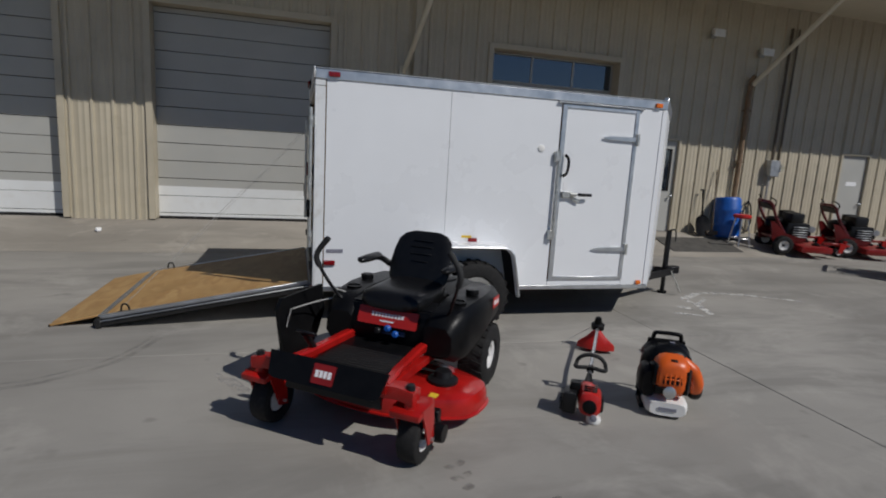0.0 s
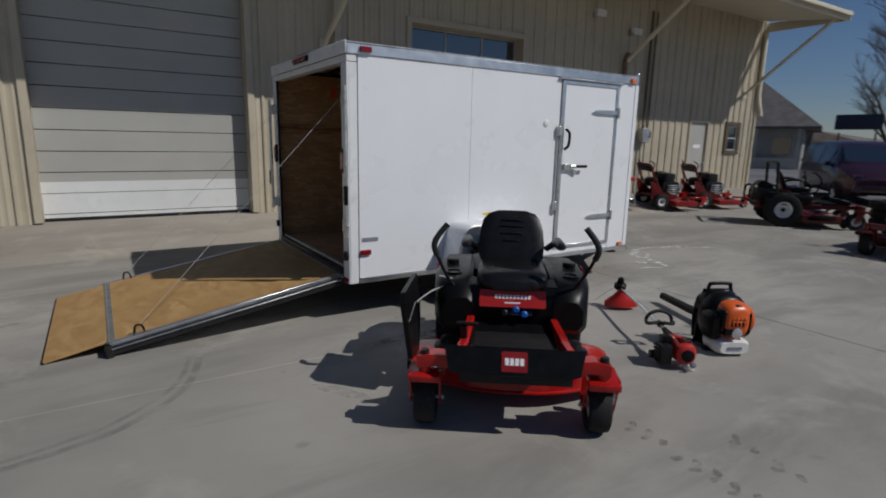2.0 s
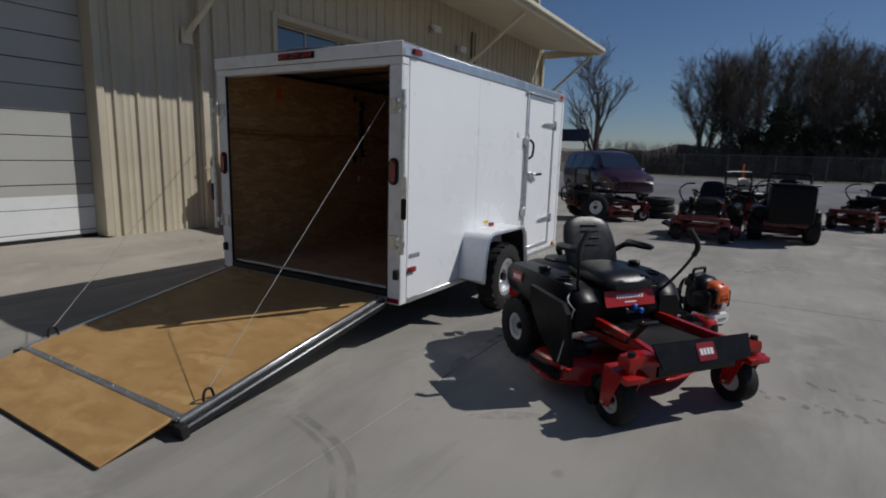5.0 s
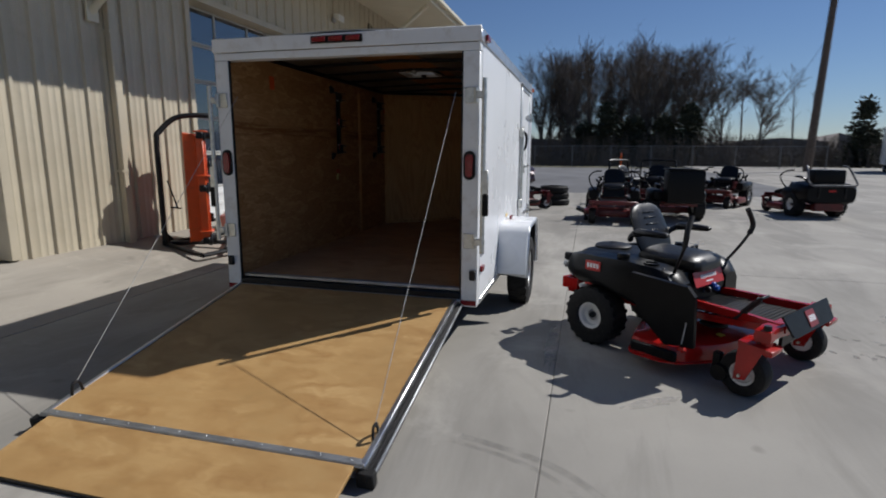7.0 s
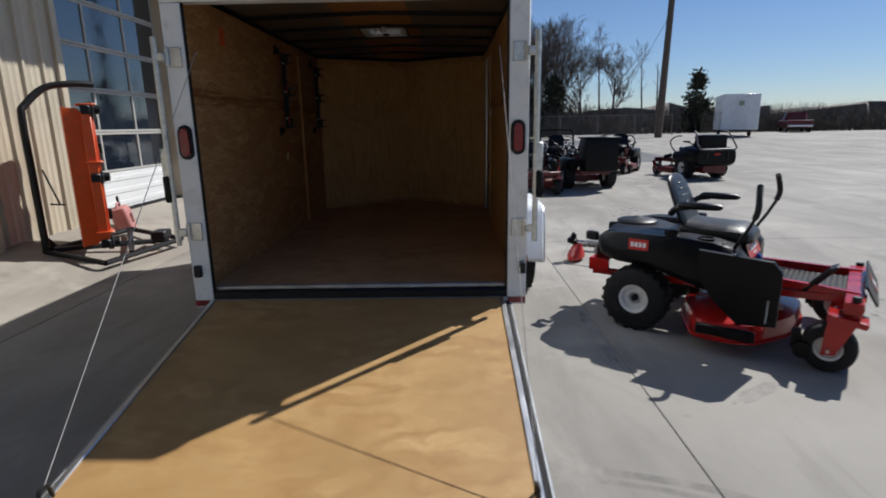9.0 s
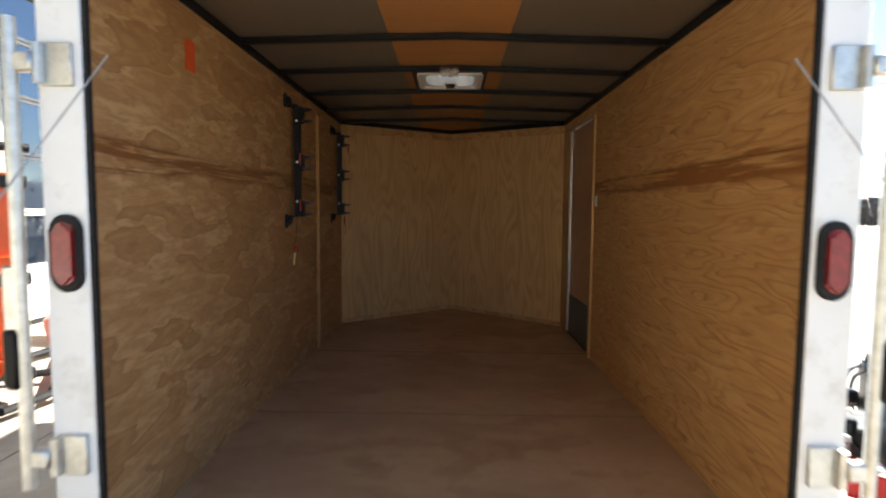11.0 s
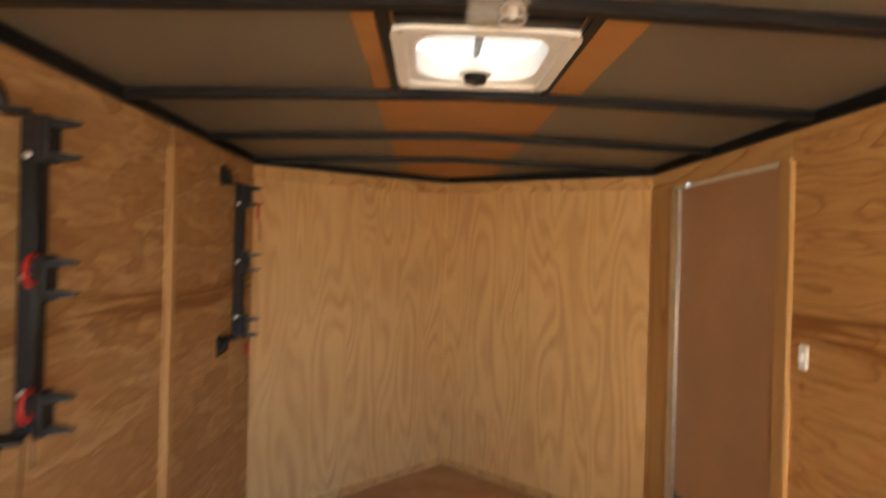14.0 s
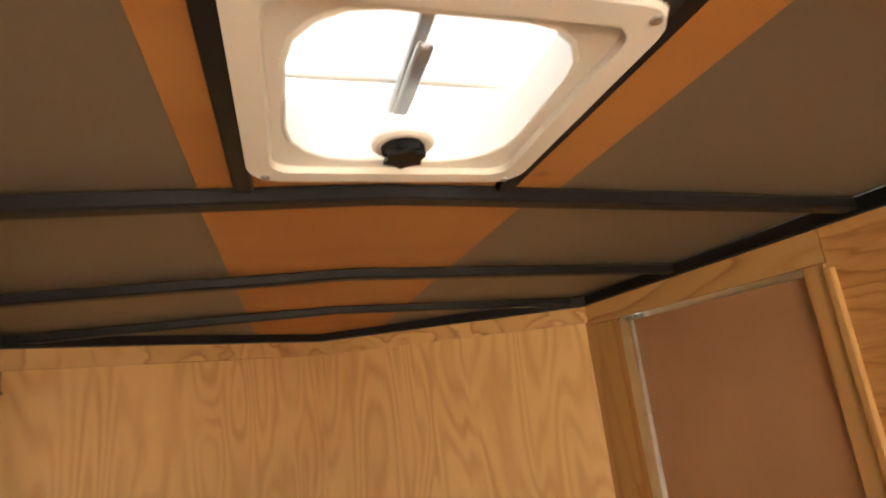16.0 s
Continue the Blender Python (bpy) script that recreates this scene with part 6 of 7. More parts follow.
bm = B()
bx(bm, (0.205, 0.012, 0.295), (0.024, 0.135, 0.085), (0, -8, 0), 0.008)
bx(bm, (0.150, -0.105, 0.30), (0.10, 0.05, 0.16), (0, 0, 20), 0.015)
bx(bm, (0.165, 0.015, 0.405), (0.05, 0.05, 0.03), bev=0.006)
part("cooling_slots", bm, M["black"], shell)
part("carburettor_box", bx(B(), (0.165, 0.115, 0.27), (0.09, 0.05, 0.17), (0, 0, -24), 0.015, 2), M["black"], shell)
part("starter_housing", bx(B(), (0.185, -0.05, 0.21), (0.07, 0.10, 0.06), (0, 12, 0), 0.014, 2), M["black"], shell)
bm = B()
for k in range(4):
    bx(bm, (0.216, -0.036 + k * 0.032, 0.293), (0.012, 0.012, 0.075), (0, -8, 0), 0.003)
bx(bm, (0.215, 0.012, 0.293), (0.012, 0.12, 0.010), (0, -8, 0), 0.003)
part("grille_bars", bm, M["orange"], shell)
bm = B()
lathe(bm, [(0.012, 0), (0.042, 0.004), (0.044, 0.02), (0.03, 0.026), (0.004, 0.028)], 18, pose(0.208, 0.0, 0.20, 0, 90))
part("muffler_cap", bm, M["alu"], shell)
bm = B()
loft(bm, [ellipse_ring(x, -0.135, 0.235, ry, rz, 16, 2.4) for x, ry, rz in ((-0.02, 0.055, 0.11), (0.04, 0.072, 0.125), (0.12, 0.070, 0.122), (0.155, 0.062, 0.11), (0.175, 0.045, 0.085))])
part("air_filter", bm, M["black"], blower)
bm = B()
loft(bm, [ellipse_ring(x, 0.0, 0.075, ry, rz, 18, 3.6) for x, ry, rz in ((-0.04, 0.13, 0.05), (0.0, 0.15, 0.062), (0.17, 0.145, 0.062), (0.22, 0.12, 0.048))])
part("fuel_tank", bm, M["pale"], blower)
bm = B()
bx(bm, (0.224, 0, 0.075), (0.006, 0.12, 0.022))
part("tank_lettering", bm, M["decal_grey"], blower)
bm = B()
loft(bm, [[Vector((-0.115 + dx, y * w, z)) for dx, y in ((0, -1), (0.02, -1), (0.02, 1), (0, 1))] for z, w in ((0.02, 0.17), (0.10, 0.17), (0.34, 0.15), (0.48, 0.13))])
bx(bm, (-0.03, 0, 0.018), (0.22, 0.34, 0.03), bev=0.01)
part("back_frame", bm, M["black"], blower)
bm = B()
loft(bm, [[Vector((-0.10 + dx, y, z)) for dx, z in ((-0.03, 0.36), (0.06, 0.36), (0.07, zt - 0.03), (0.02, zt), (-0.03, zt - 0.02))] for y, zt in ((-0.165, 0.41), (-0.14, 0.45), (-0.08, 0.485), (0.0, 0.49), (0.08, 0.485), (0.14, 0.45), (0.165, 0.41))])
part("back_pad", bm, M["black"], blower)
part("pad_tag", bx(B(), (-0.032, 0.03, 0.470), (0.012, 0.035, 0.035), (0, 20, 0)), M["decal_grey"], blower)
bm = B()
tube(bm, bend([(-0.09, -0.10, 0.44), (-0.085, -0.095, 0.515), (-0.08, -0.07, 0.532), (-0.08, 0.07, 0.532), (-0.085, 0.095, 0.515), (-0.09, 0.10, 0.44)], 4), 0.015, 10)
part("carry_handle", bm, M["black"], blower)
for s in (-1, 1):
    bm = B()
    pts = bend([(-0.11, s * 0.08, 0.45), (-0.19, s * 0.10, 0.38), (-0.20, s * 0.12, 0.22), (-0.13, s * 0.15, 0.06)], 5)
    loft(bm, [[p + Vector((0, -0.025, 0)), p + Vector((0, 0.025, 0)), p + Vector((-0.012, 0.025, 0.004)), p + Vector((-0.012, -0.025, 0.004))] for p in pts])
    part("shoulder_strap", bm, M["grip"], blower)
bm = B()
tube(bm, bend([(0.06, 0.09, 0.38), (0.07, 0.16, 0.33), (0.05, 0.205, 0.24), (0.0, 0.215, 0.17)], 5), [0.045] * 5 + [0.052] * 11, 14)
part("elbow", bm, M["orange"], blower)
bm = B()
tube(bm, bend([(0.0, 0.215, 0.175), (-0.04, 0.225, 0.13), (-0.10, 0.235, 0.13)], 4), 0.056, 14)
part("swivel", bm, M["black"], blower)
hose = bend([(-0.08, 0.24, 0.14), (-0.20, 0.235, 0.11), (-0.36, 0.21, 0.10)], 8)
bm = B()
tube(bm, hose, [0.046 + 0.006 * (k % 2) for k in range(len(hose))], 14)
part("flex_hose", bm, M["rubber"], blower)
bm = B()
tube(bm, [(-0.34, 0.213, 0.10), (-0.66, 0.185, 0.085), (-1.28, 0.125, 0.08)], [0.044, 0.042, 0.038], 14)
tub = part("blower_tube", bm, M["black"], blower)
bm = B()
tube(bm, [(-0.44, 0.20, 0.12), (-0.46, 0.195, 0.22)], 0.016, 10)
part("throttle_grip", bm, M["grip"], tub)


# ---- machines parked in the yard ----
def zero_turn(name, m, label, rops=True, bagger=False, body="red_dark", wheel=0.28, flag=False, rim="rim"):
    """A commercial zero-turn mower: deck, frame, seat, engine, levers and a roll bar."""
    z = thing(name, m, label, "riding mower", "mowers parked in the yard")
    for s in (-1, 1):
        road_wheel(0.0, s * 0.48, wheel, 0.24, s, z, wheel * 0.48, rim, 16, "drive_wheel")
        caster(z, 1.28, s * 0.42, 0.165, 0.14, body)
    bm = B()
    for s in (-1, 1):
        bx(bm, (0.45, s * 0.27, 0.40), (1.75, 0.06, 0.09), (0, -2, 0), 0.006)
    bx(bm, (1.32, 0, 0.44), (0.09, 0.98, 0.09), bev=0.01)
    bx(bm, (-0.42, 0, 0.42), (0.07, 0.70, 0.14), bev=0.01)
    part("chassis", bm, M[body], z)
    bm = B()
    bx(bm, (0.66, 0, 0.19), (0.68, 1.22, 0.16), bev=0.05, seg=2)
    bx(bm, (0.66, 0, 0.275), (0.50, 1.0, 0.03), bev=0.01)
    part("cutting_deck", bm, M[body if body != "black" else "red_dark"], z)
    part("foot_platform", bx(B(), (0.98, 0, 0.47), (0.46, 0.56, 0.03), bev=0.006), M["black"], z)
    for s in (-1, 1):
        bm = B()
        loft(bm, [ellipse_ring(x, s * 0.44, 0.56, ry, rz, 12, 3.5) for x, ry, rz in ((-0.34, 0.09, 0.08), (-0.28, 0.13, 0.13), (0.35, 0.13, 0.14), (0.48, 0.09, 0.10))])
        part("fuel_tank", bm, M["black"], z)
        bm = B()
        tube(bm, bend([(0.48, s * 0.36, 0.60), (0.56, s * 0.50, 0.78), (0.58, s * 0.54, 0.95), (0.52, s * 0.44, 1.06), (0.48, s * 0.28, 1.08)], 4), 0.016, 8)
        part("control_lever", bm, M["black"], z)
    bm = B()
    bx(bm, (-0.26, 0, 0.60), (0.42, 0.50, 0.26), bev=0.04, seg=2)
    lathe(bm, [(0.15, 0), (0.15, 0.06), (0.10, 0.09), (0.01, 0.10)], 18, pose(-0.26, 0, 0.73))
    tube(bm, [(-0.48, -0.22, 0.52), (-0.48, 0.22, 0.52)], 0.05, 10)
    eng = part("engine", bm, M["black_steel"], z)
    part("air_cleaner", tube(B(), [(-0.36, -0.18, 0.82), (-0.36, 0.18, 0.82)], 0.065, 12), M["black"], eng)
    bm = B()
    for k in range(5):
        bx(bm, (-0.475, 0, 0.50 + k * 0.045), (0.03, 0.52, 0.016), bev=0.004)
    for s in (-1, 1):
        tube(bm, bend([(-0.30, s * 0.30, 0.42), (-0.56, s * 0.30, 0.46), (-0.58, s * 0.28, 0.74), (-0.50, s * 0.20, 0.78)], 3), 0.022, 8)
    part("engine_guard", bm, M["black_steel"], z)
    part("front_panel", slab(B(), [(-0.25, -0.10), (0.25, -0.10), (0.22, 0.11), (-0.22, 0.11)], -0.01, 0.01, 0.0, pose(0.45, 0, 0.60, 0, -12) @ FWD), M["black"], z)
    for s in (-1, 1):
        part("spindle_cover", lathe(B(), [(0.09, 0.0), (0.09, 0.02), (0.05, 0.05), (0.01, 0.06)], 14, pose(0.66, s * 0.40, 0.28)), M["black"], z)
    part("discharge_chute", bx(B(), (0.64, -0.69, 0.23), (0.42, 0.20, 0.06), (-22, 0, 0), 0.015, 2), M["black"], z)
    for s in (-1, 1):
        bm = B()
        lathe(bm, [(0.02, -0.04), (0.06, -0.04), (0.065, 0.0), (0.06, 0.04), (0.02, 0.04)], 12, pose(1.06, s * 0.55, 0.10, 90))
        bx(bm, (1.03, s * 0.52, 0.17), (0.04, 0.05, 0.12), bev=0.006)
        part("anti_scalp_roller", bm, M["black"], z)
    part("seat_base", bx(B(), (0.20, 0, 0.60), (0.44, 0.50, 0.24), bev=0.02), M[body], z)
    seat_parts(z, 0.02, 0.70, 0.48, 0.36)
    for s in (-1, 1):
        part("side_console", bx(B(), (0.30, s * 0.33, 0.74), (0.30, 0.09, 0.10), (0, -6, 0), 0.02), M["black"], z)
        part("hose", tube(B(), bend([(-0.10, s * 0.34, 0.78), (-0.30, s * 0.40, 0.86), (-0.46, s * 0.30, 0.74)], 3), 0.022, 6), M["black"], z)
        part("foot_guard", bx(B(), (1.02, s * 0.30, 0.53), (0.34, 0.04, 0.10), (0, 12, 0), 0.01), M["black"], z)
        part("lift_link", tube(B(), [(0.95, s * 0.22, 0.42), (0.70, s * 0.36, 0.27)], 0.02, 6), M["black_steel"], z)
    if rops:
        bm = B()
        tube(bm, bend([(-0.14, -0.50, 0.45), (-0.16, -0.50, 0.9), (-0.18, -0.47, 1.20), (-0.18, -0.38, 1.26), (-0.18, 0.38, 1.26), (-0.18, 0.47, 1.20), (-0.16, 0.50, 0.9), (-0.14, 0.50, 0.45)], 4), 0.03, 8)
        part("roll_bar", bm, M["black_steel"], z)
    if flag:
        part("flag_post", bx(B(), (-0.30, 0.30, 1.05), (0.035, 0.035, 0.85)), M["orange"], z)
    if bagger:
        bm = B()
        bx(bm, (-0.62, 0, 0.78), (0.46, 0.74, 0.70), bev=0.06, seg=2)
        bg = part("grass_bagger", bm, M["black"], z, "tall black grass bagger")
        part("bagger_lid", bx(B(), (-0.62, 0, 1.145), (0.50, 0.78, 0.035), bev=0.01), M["black"], bg)
    return z


GROUND = lambda x, y: 0.0 if x < 17.2 else rise(x)
zero_turn("zero_turn_mower", pose(9.25, -1.36, 0, 0, 0, 178), "dark red zero-turn mower with wide control levers", rops=False)
zero_turn("bagging_mower", pose(9.20, -2.68, 0, 0, 0, 6), "red zero-turn mower with black grass bagger", rops=False, bagger=True)
zero_turn("zero_turn_mower", pose(13.4, -2.75, 0, 0, 0, 165), "dark red zero-turn mower with black roll bar", wheel=0.28)
zero_turn("zero_turn_mower", pose(13.6, -4.75, 0, 0, 0, 150), "dark red zero-turn mower with black seat", rops=False)
zero_turn("zero_turn_mower", pose(12.94, -1.78, 0, 0, 0, 235), "bright red zero-turn mower with orange post", body="red", flag=True)
zero_turn("garden_tractor", pose(10.25, 1.55, 0, 0, 0, -52), "red compact mower with folded roll bar and large tyres", wheel=0.34)
# black utility mower with silver bars
u = zero_turn("utility_mower", pose(10.95, -6.06, 0, 0, 0, 12), "black zero-turn mower with bent silver bars behind the seat", rops=False, body="red_dark", wheel=0.29)
for s in (-1, 1):
    part("roll_bar", tube(B(), bend([(-0.20, s * 0.40, 1.20), (-0.34, s * 0.46, 1.16), (-0.50, s * 0.52, 0.92), (-0.60, s * 0.52, 0.80), (-0.62, s * 0.44, 0.76)], 4), 0.022, 8), M["bar_grey"], u)
part("roll_bar", tube(B(), [(-0.62, -0.46, 0.76), (-0.62, 0.46, 0.76)], 0.024, 8), M["bar_grey"], u)
bm = B()
loft(bm, [ellipse_ring(x, 0, z, ry, rz, 20, 4.5) for x, z, ry, rz in ((-0.58, 0.56, 0.54, 0.18), (-0.52, 0.57, 0.58, 0.24), (-0.10, 0.62, 0.58, 0.24), (0.20, 0.62, 0.54, 0.20), (0.30, 0.62, 0.48, 0.14))])
part("engine_hood", bm, M["black"], u)
part("rear_bumper", bx(B(), (-0.46, 0, 0.27), (0.16, 0.66, 0.20), bev=0.02), M["red_dark"], u)
part("rear_rack", bx(B(), (-0.30, 0, 0.95), (0.34, 0.70, 0.34), bev=0.05, seg=2), M["black"], u)
part("rear_badge", bx(B(), (-0.597, 0.0, 0.64), (0.012, 0.16, 0.05), bev=0.003), M["red_plastic"], u)


def walk_behind(m, label):
    w = thing("walk_behind_mower", m, label, "lawn mower", "walk-behind mowers by the wall")
    for s in (-1, 1):
        road_wheel(-0.15, s * 0.36, 0.19, 0.15, s, w, 0.10, "rim", 14, "drive_wheel")
        caster(w, 0.98, s * 0.36, 0.11, 0.08, "red")
    bm = B()
    bx(bm, (0.42, 0, 0.16), (0.62, 1.20, 0.13), bev=0.04, seg=2)
    for s in (-1, 1):
        bx(bm, (0.85, s * 0.36, 0.27), (0.42, 0.06, 0.05), (0, 0, 0), 0.006)
    part("cutting_deck", bm, M["red_mid"], w)
    bm = B()
    for s in (-1, 1):
        loft(bm, [[Vector((x, s * 0.29 + d, z)) for x, z in ((-0.32, 0.20), (0.30, 0.24), (0.30, 0.33), (-0.10, 0.42), (-0.36, 0.66), (-0.44, 0.66))] for d in (-0.012, 0.012)])
    bx(bm, (0.02, 0, 0.31), (0.66, 0.56, 0.04), bev=0.008)
    part("engine_frame", bm, M["red_dark"], w)
    for s in (-1, 0, 1):
        part("spindle_cover", lathe(B(), [(0.08, 0.0), (0.08, 0.02), (0.04, 0.05), (0.01, 0.06)], 12, pose(0.50, s * 0.38, 0.225)), M["black"], w)
    bm = B()
    bx(bm, (0.17, 0, 0.47), (0.46, 0.50, 0.34), bev=0.05, seg=2)
    bx(bm, (0.12, -0.06, 0.72), (0.30, 0.34, 0.24), (0, 0, 8), 0.05, 2)
    lathe(bm, [(0.15, 0), (0.15, 0.07), (0.09, 0.11), (0.01, 0.12)], 18, pose(0.20, 0, 0.63))
    tube(bm, [(0.44, -0.16, 0.42), (0.44, 0.16, 0.42)], 0.055, 10)
    weng = part("engine", bm, M["black_steel"], w)
    part("air_cleaner", bx(B(), (0.10, 0.17, 0.76), (0.26, 0.16, 0.18), (0, 0, 10), 0.03, 2), M["black"], weng)
    part("muffler", tube(B(), [(0.48, -0.20, 0.52), (0.48, 0.20, 0.52)], 0.065, 12), M["alu_dull"], weng)
    bm = B()
    for k in range(5):
        bx(bm, (0.20, -0.27, 0.36 + k * 0.05), (0.30, 0.04, 0.016), bev=0.004)
    part("cylinder_fins", bm, M["alu_dull"], weng)
    bm = B()
    lathe(bm, [(0.02, 0), (0.16, 0.01), (0.17, 0.16), (0.13, 0.20), (0.02, 0.22)], 18, pose(-0.22, 0, 0.52))
    part("fuel_tank", bm, M["black"], w)
    for s in (-1, 1):
        bm = B()
        tube(bm, bend([(-0.05, s * 0.26, 0.34), (-0.34, s * 0.28, 0.74), (-0.46, s * 0.28, 1.00), (-0.50, s * 0.18, 1.05), (-0.52, s * 0.03, 1.05)], 4), 0.028, 8)
        part("handle_bar", bm, M["red_dark"], w)
        bm = B()
        tube(bm, bend([(-0.42, s * 0.28, 0.92), (-0.42, s * 0.30, 1.08), (-0.50, s * 0.24, 1.14)], 4), 0.013, 6)
        part("drive_grip", bm, M["black"], w)
    part("control_panel", bx(B(), (-0.42, 0, 0.95), (0.06, 0.50, 0.15), (0, -26, 0), 0.02), M["black"], w)
    return w


def apron_z(y):
    for (y0, z0), (y1, z1) in zip(((3.71, 0.0), (4.2, 0.075), (4.8, 0.235), (5.06, BASE)), ((4.2, 0.075), (4.8, 0.235), (5.06, BASE), (9, BASE))):
        if y0 <= y <= y1:
            return z0 + (z1 - z0) * (y - y0) / (y1 - y0)
    return 0.0


walk_behind(pose(9.85, 4.18, apron_z(4.18), 4, 0, -18), "red walk-behind mower with black engine beside a tan wall")
walk_behind(pose(11.40, 4.0, apron_z(4.0), 2, 0, -22), "red walk-behind mower with raised handles beside a tan wall")

# stack of black tyres and pallets by the kerb
for k in range(3):
    bm = B()
    lathe(bm, [(0.20, 0.0), (0.36, 0.0), (0.40, 0.04), (0.40, 0.14), (0.36, 0.18), (0.20, 0.18)], 22, pose(12.0 + 0.03 * (k % 2), 0.10 + 0.02 * k, 0.18 * k), False)
    bmesh.ops.bridge_loops(bm, edges=[e for e in bm.edges if e.is_boundary])
    single("spare_tyre", bm, M["rubber"], "black tyre lying in a low stack", "tyre", "stack of tyres")

# ---- along the facade ----
barrel = thing("plastic_barrel", pose(9.05, 4.83, apron_z(4.83) - 0.01, -8), "blue plastic drum standing against a tan metal wall", "barrel")
bm = B()
lathe(bm, [(0.25, 0.0), (0.28, 0.03), (0.285, 0.24), (0.295, 0.27), (0.285, 0.30), (0.285, 0.56), (0.295, 0.59), (0.285, 0.62), (0.28, 0.82), (0.26, 0.87), (0.25, 0.88), (0.24, 0.855), (0.01, 0.85)], 28)
part("drum", bm, M["blue"], barrel)
part("drum_lid", lathe(B(), [(0.235, 0.856), (0.22, 0.875), (0.01, 0.88)], 24), M["pale"], barrel)
stool = thing("shop_stool", pose(8.95, 4.36, apron_z(4.36)), "round red stool with chrome legs", "stool")
part("seat", lathe(B(), [(0.01, 0.60), (0.16, 0.60), (0.18, 0.63), (0.175, 0.67), (0.14, 0.685), (0.01, 0.69)], 22), M["red_plastic"], stool)
for k in range(4):
    a = radians(45 + 90 * k)
    part("leg", tube(B(), [(0.12 * math.cos(a), 0.12 * math.sin(a), 0.61), (0.21 * math.cos(a), 0.21 * math.sin(a), 0.005)], 0.013, 8), M["alu"], stool)
part("foot_ring", tube(B(), [(0.185 * math.cos(k * math.pi / 8), 0.185 * math.sin(k * math.pi / 8), 0.18) for k in range(17)], 0.009, 6, False), M["alu"], stool)
sh = thing("scoop_shovel", pose(8.42, 4.98, 0.27), "dark scoop shovel leaning on the metal wall", "shovel")
part("blade", loft(B(), [[Vector((x * w, y + 0.03 * (1 - abs(x)), z)) for x in (-1, -0.5, 0, 0.5, 1)] + [Vector((x * w, y + 0.012 + 0.03 * (1 - abs(x)), z)) for x in (1, 0.5, 0, -0.5, -1)] for w, y, z in ((0.19, -0.20, 0.0), (0.20, -0.14, 0.20), (0.17, -0.09, 0.36), (0.05, -0.07, 0.44))]), M["black"], sh)
part("shovel_handle", tube(B(), [(0, -0.07, 0.42), (0, 0.02, 0.98)], 0.017, 8), M["black"], sh)
part("grip_end", tube(B(), [(-0.06, 0.02, 0.98), (0.06, 0.02, 0.98)], 0.016, 8), M["black"], sh)
br = thing("push_broom", pose(8.66, 4.93, 0.28), "broom with a long dark handle leaning on the wall", "broom")
part("broom_handle", tube(B(), [(0, -0.10, 0.05), (0.10, 0.12, 1.42)], 0.013, 8), M["brown_trim"], br)
part("broom_head", bx(B(), (0, -0.11, 0.05), (0.36, 0.06, 0.09), bev=0.01), M["brown_trim"], br)
hs = thing("hose_rack", pose(9.72, 5.03, 0.30), "black hose looped over a hook on the wall", "hose")
part("loop", tube(B(), bend([(0, 0.02, 0.75), (-0.10, 0.0, 0.6), (-0.12, 0.0, 0.25), (0.0, -0.02, 0.05), (0.12, 0.0, 0.25), (0.08, 0.0, 0.6), (0, 0.02, 0.75)], 5), 0.016, 8), M["rubber"], hs)
single("floor_mat", bx(B(), (7.95, 4.25, apron_z(4.25) + 0.012), (1.7, 1.0, 0.015), (14.5, 0, 0), 0.004), M["mat"], "dark worn mat lying before the entry door", "mat")
single("plank", bx(B(), (8.55, 4.42, apron_z(4.42) + 0.03), (0.55, 0.10, 0.03), (12, 0, -8), 0.003), M["mat"], "dark board lying on the concrete", "board")

# stand that holds an orange mower deck upright
st = thing("deck_stand", pose(2.72, 4.30, apron_z(4.30) + 0.0, 0, 0, -9), "grey steel stand holding an orange mower deck upright", "stand")
bm = B()
for a, b in (((-0.62, 0.34, 0.14), (0.62, 0.34, 0.14)), ((-0.62, -0.36, 0.03), (0.62, -0.36, 0.03)), ((-0.62, -0.36, 0.03), (-0.62, 0.34, 0.14)), ((0.62, -0.36, 0.03), (0.62, 0.34, 0.14)), ((-0.55, 0.30, 0.14), (0.45, -0.30, 0.05)), ((-0.2, -0.33, 0.04), (0.55, 0.30, 0.14))):
    part("base_bar", tube(B(), [a, b], 0.03, 8), M["black_steel"], st)
bm = B()
tube(bm, bend([(-0.60, 0.34, 0.10), (-0.60, 0.34, 0.9), (-0.60, 0.34, 1.50), (-0.55, 0.34, 1.62), (-0.35, 0.28, 1.80), (-0.15, 0.16, 1.85), (0.05, 0.06, 1.85)], 4), 0.036, 10)
part("post", bm, M["black_steel"], st)
part("gusset", loft(B(), [[Vector((-0.60, 0.34 + d, 0.12)), Vector((-0.44, 0.34 + d, 0.14)), Vector((-0.60, 0.34 + d, 0.32))] for d in (-0.01, 0.01)]), M["black_steel"], st)
bm = B()
tube(bm, [(-0.52, 0.30, 0.98), (-0.46, 0.22, 0.62)], 0.010, 6)
tube(bm, [(-0.50, 0.30, 0.62), (-0.40, 0.22, 0.60)], 0.010, 6)
part("crank", bm, M["black_steel"], st)
bm = B()
bx(bm, (0.44, -0.22, 0.12), (0.24, 0.16, 0.10), (0, 0, 15), 0.01)
part("foot_pan", bm, M["black_steel"], st)
dk = thing("orange_deck", pose(2.50, 4.37, apron_z(4.32) + 0.13, 0, 0, 36), "orange three-spindle mower deck standing on edge in the stand", "mower deck")
lobes = []
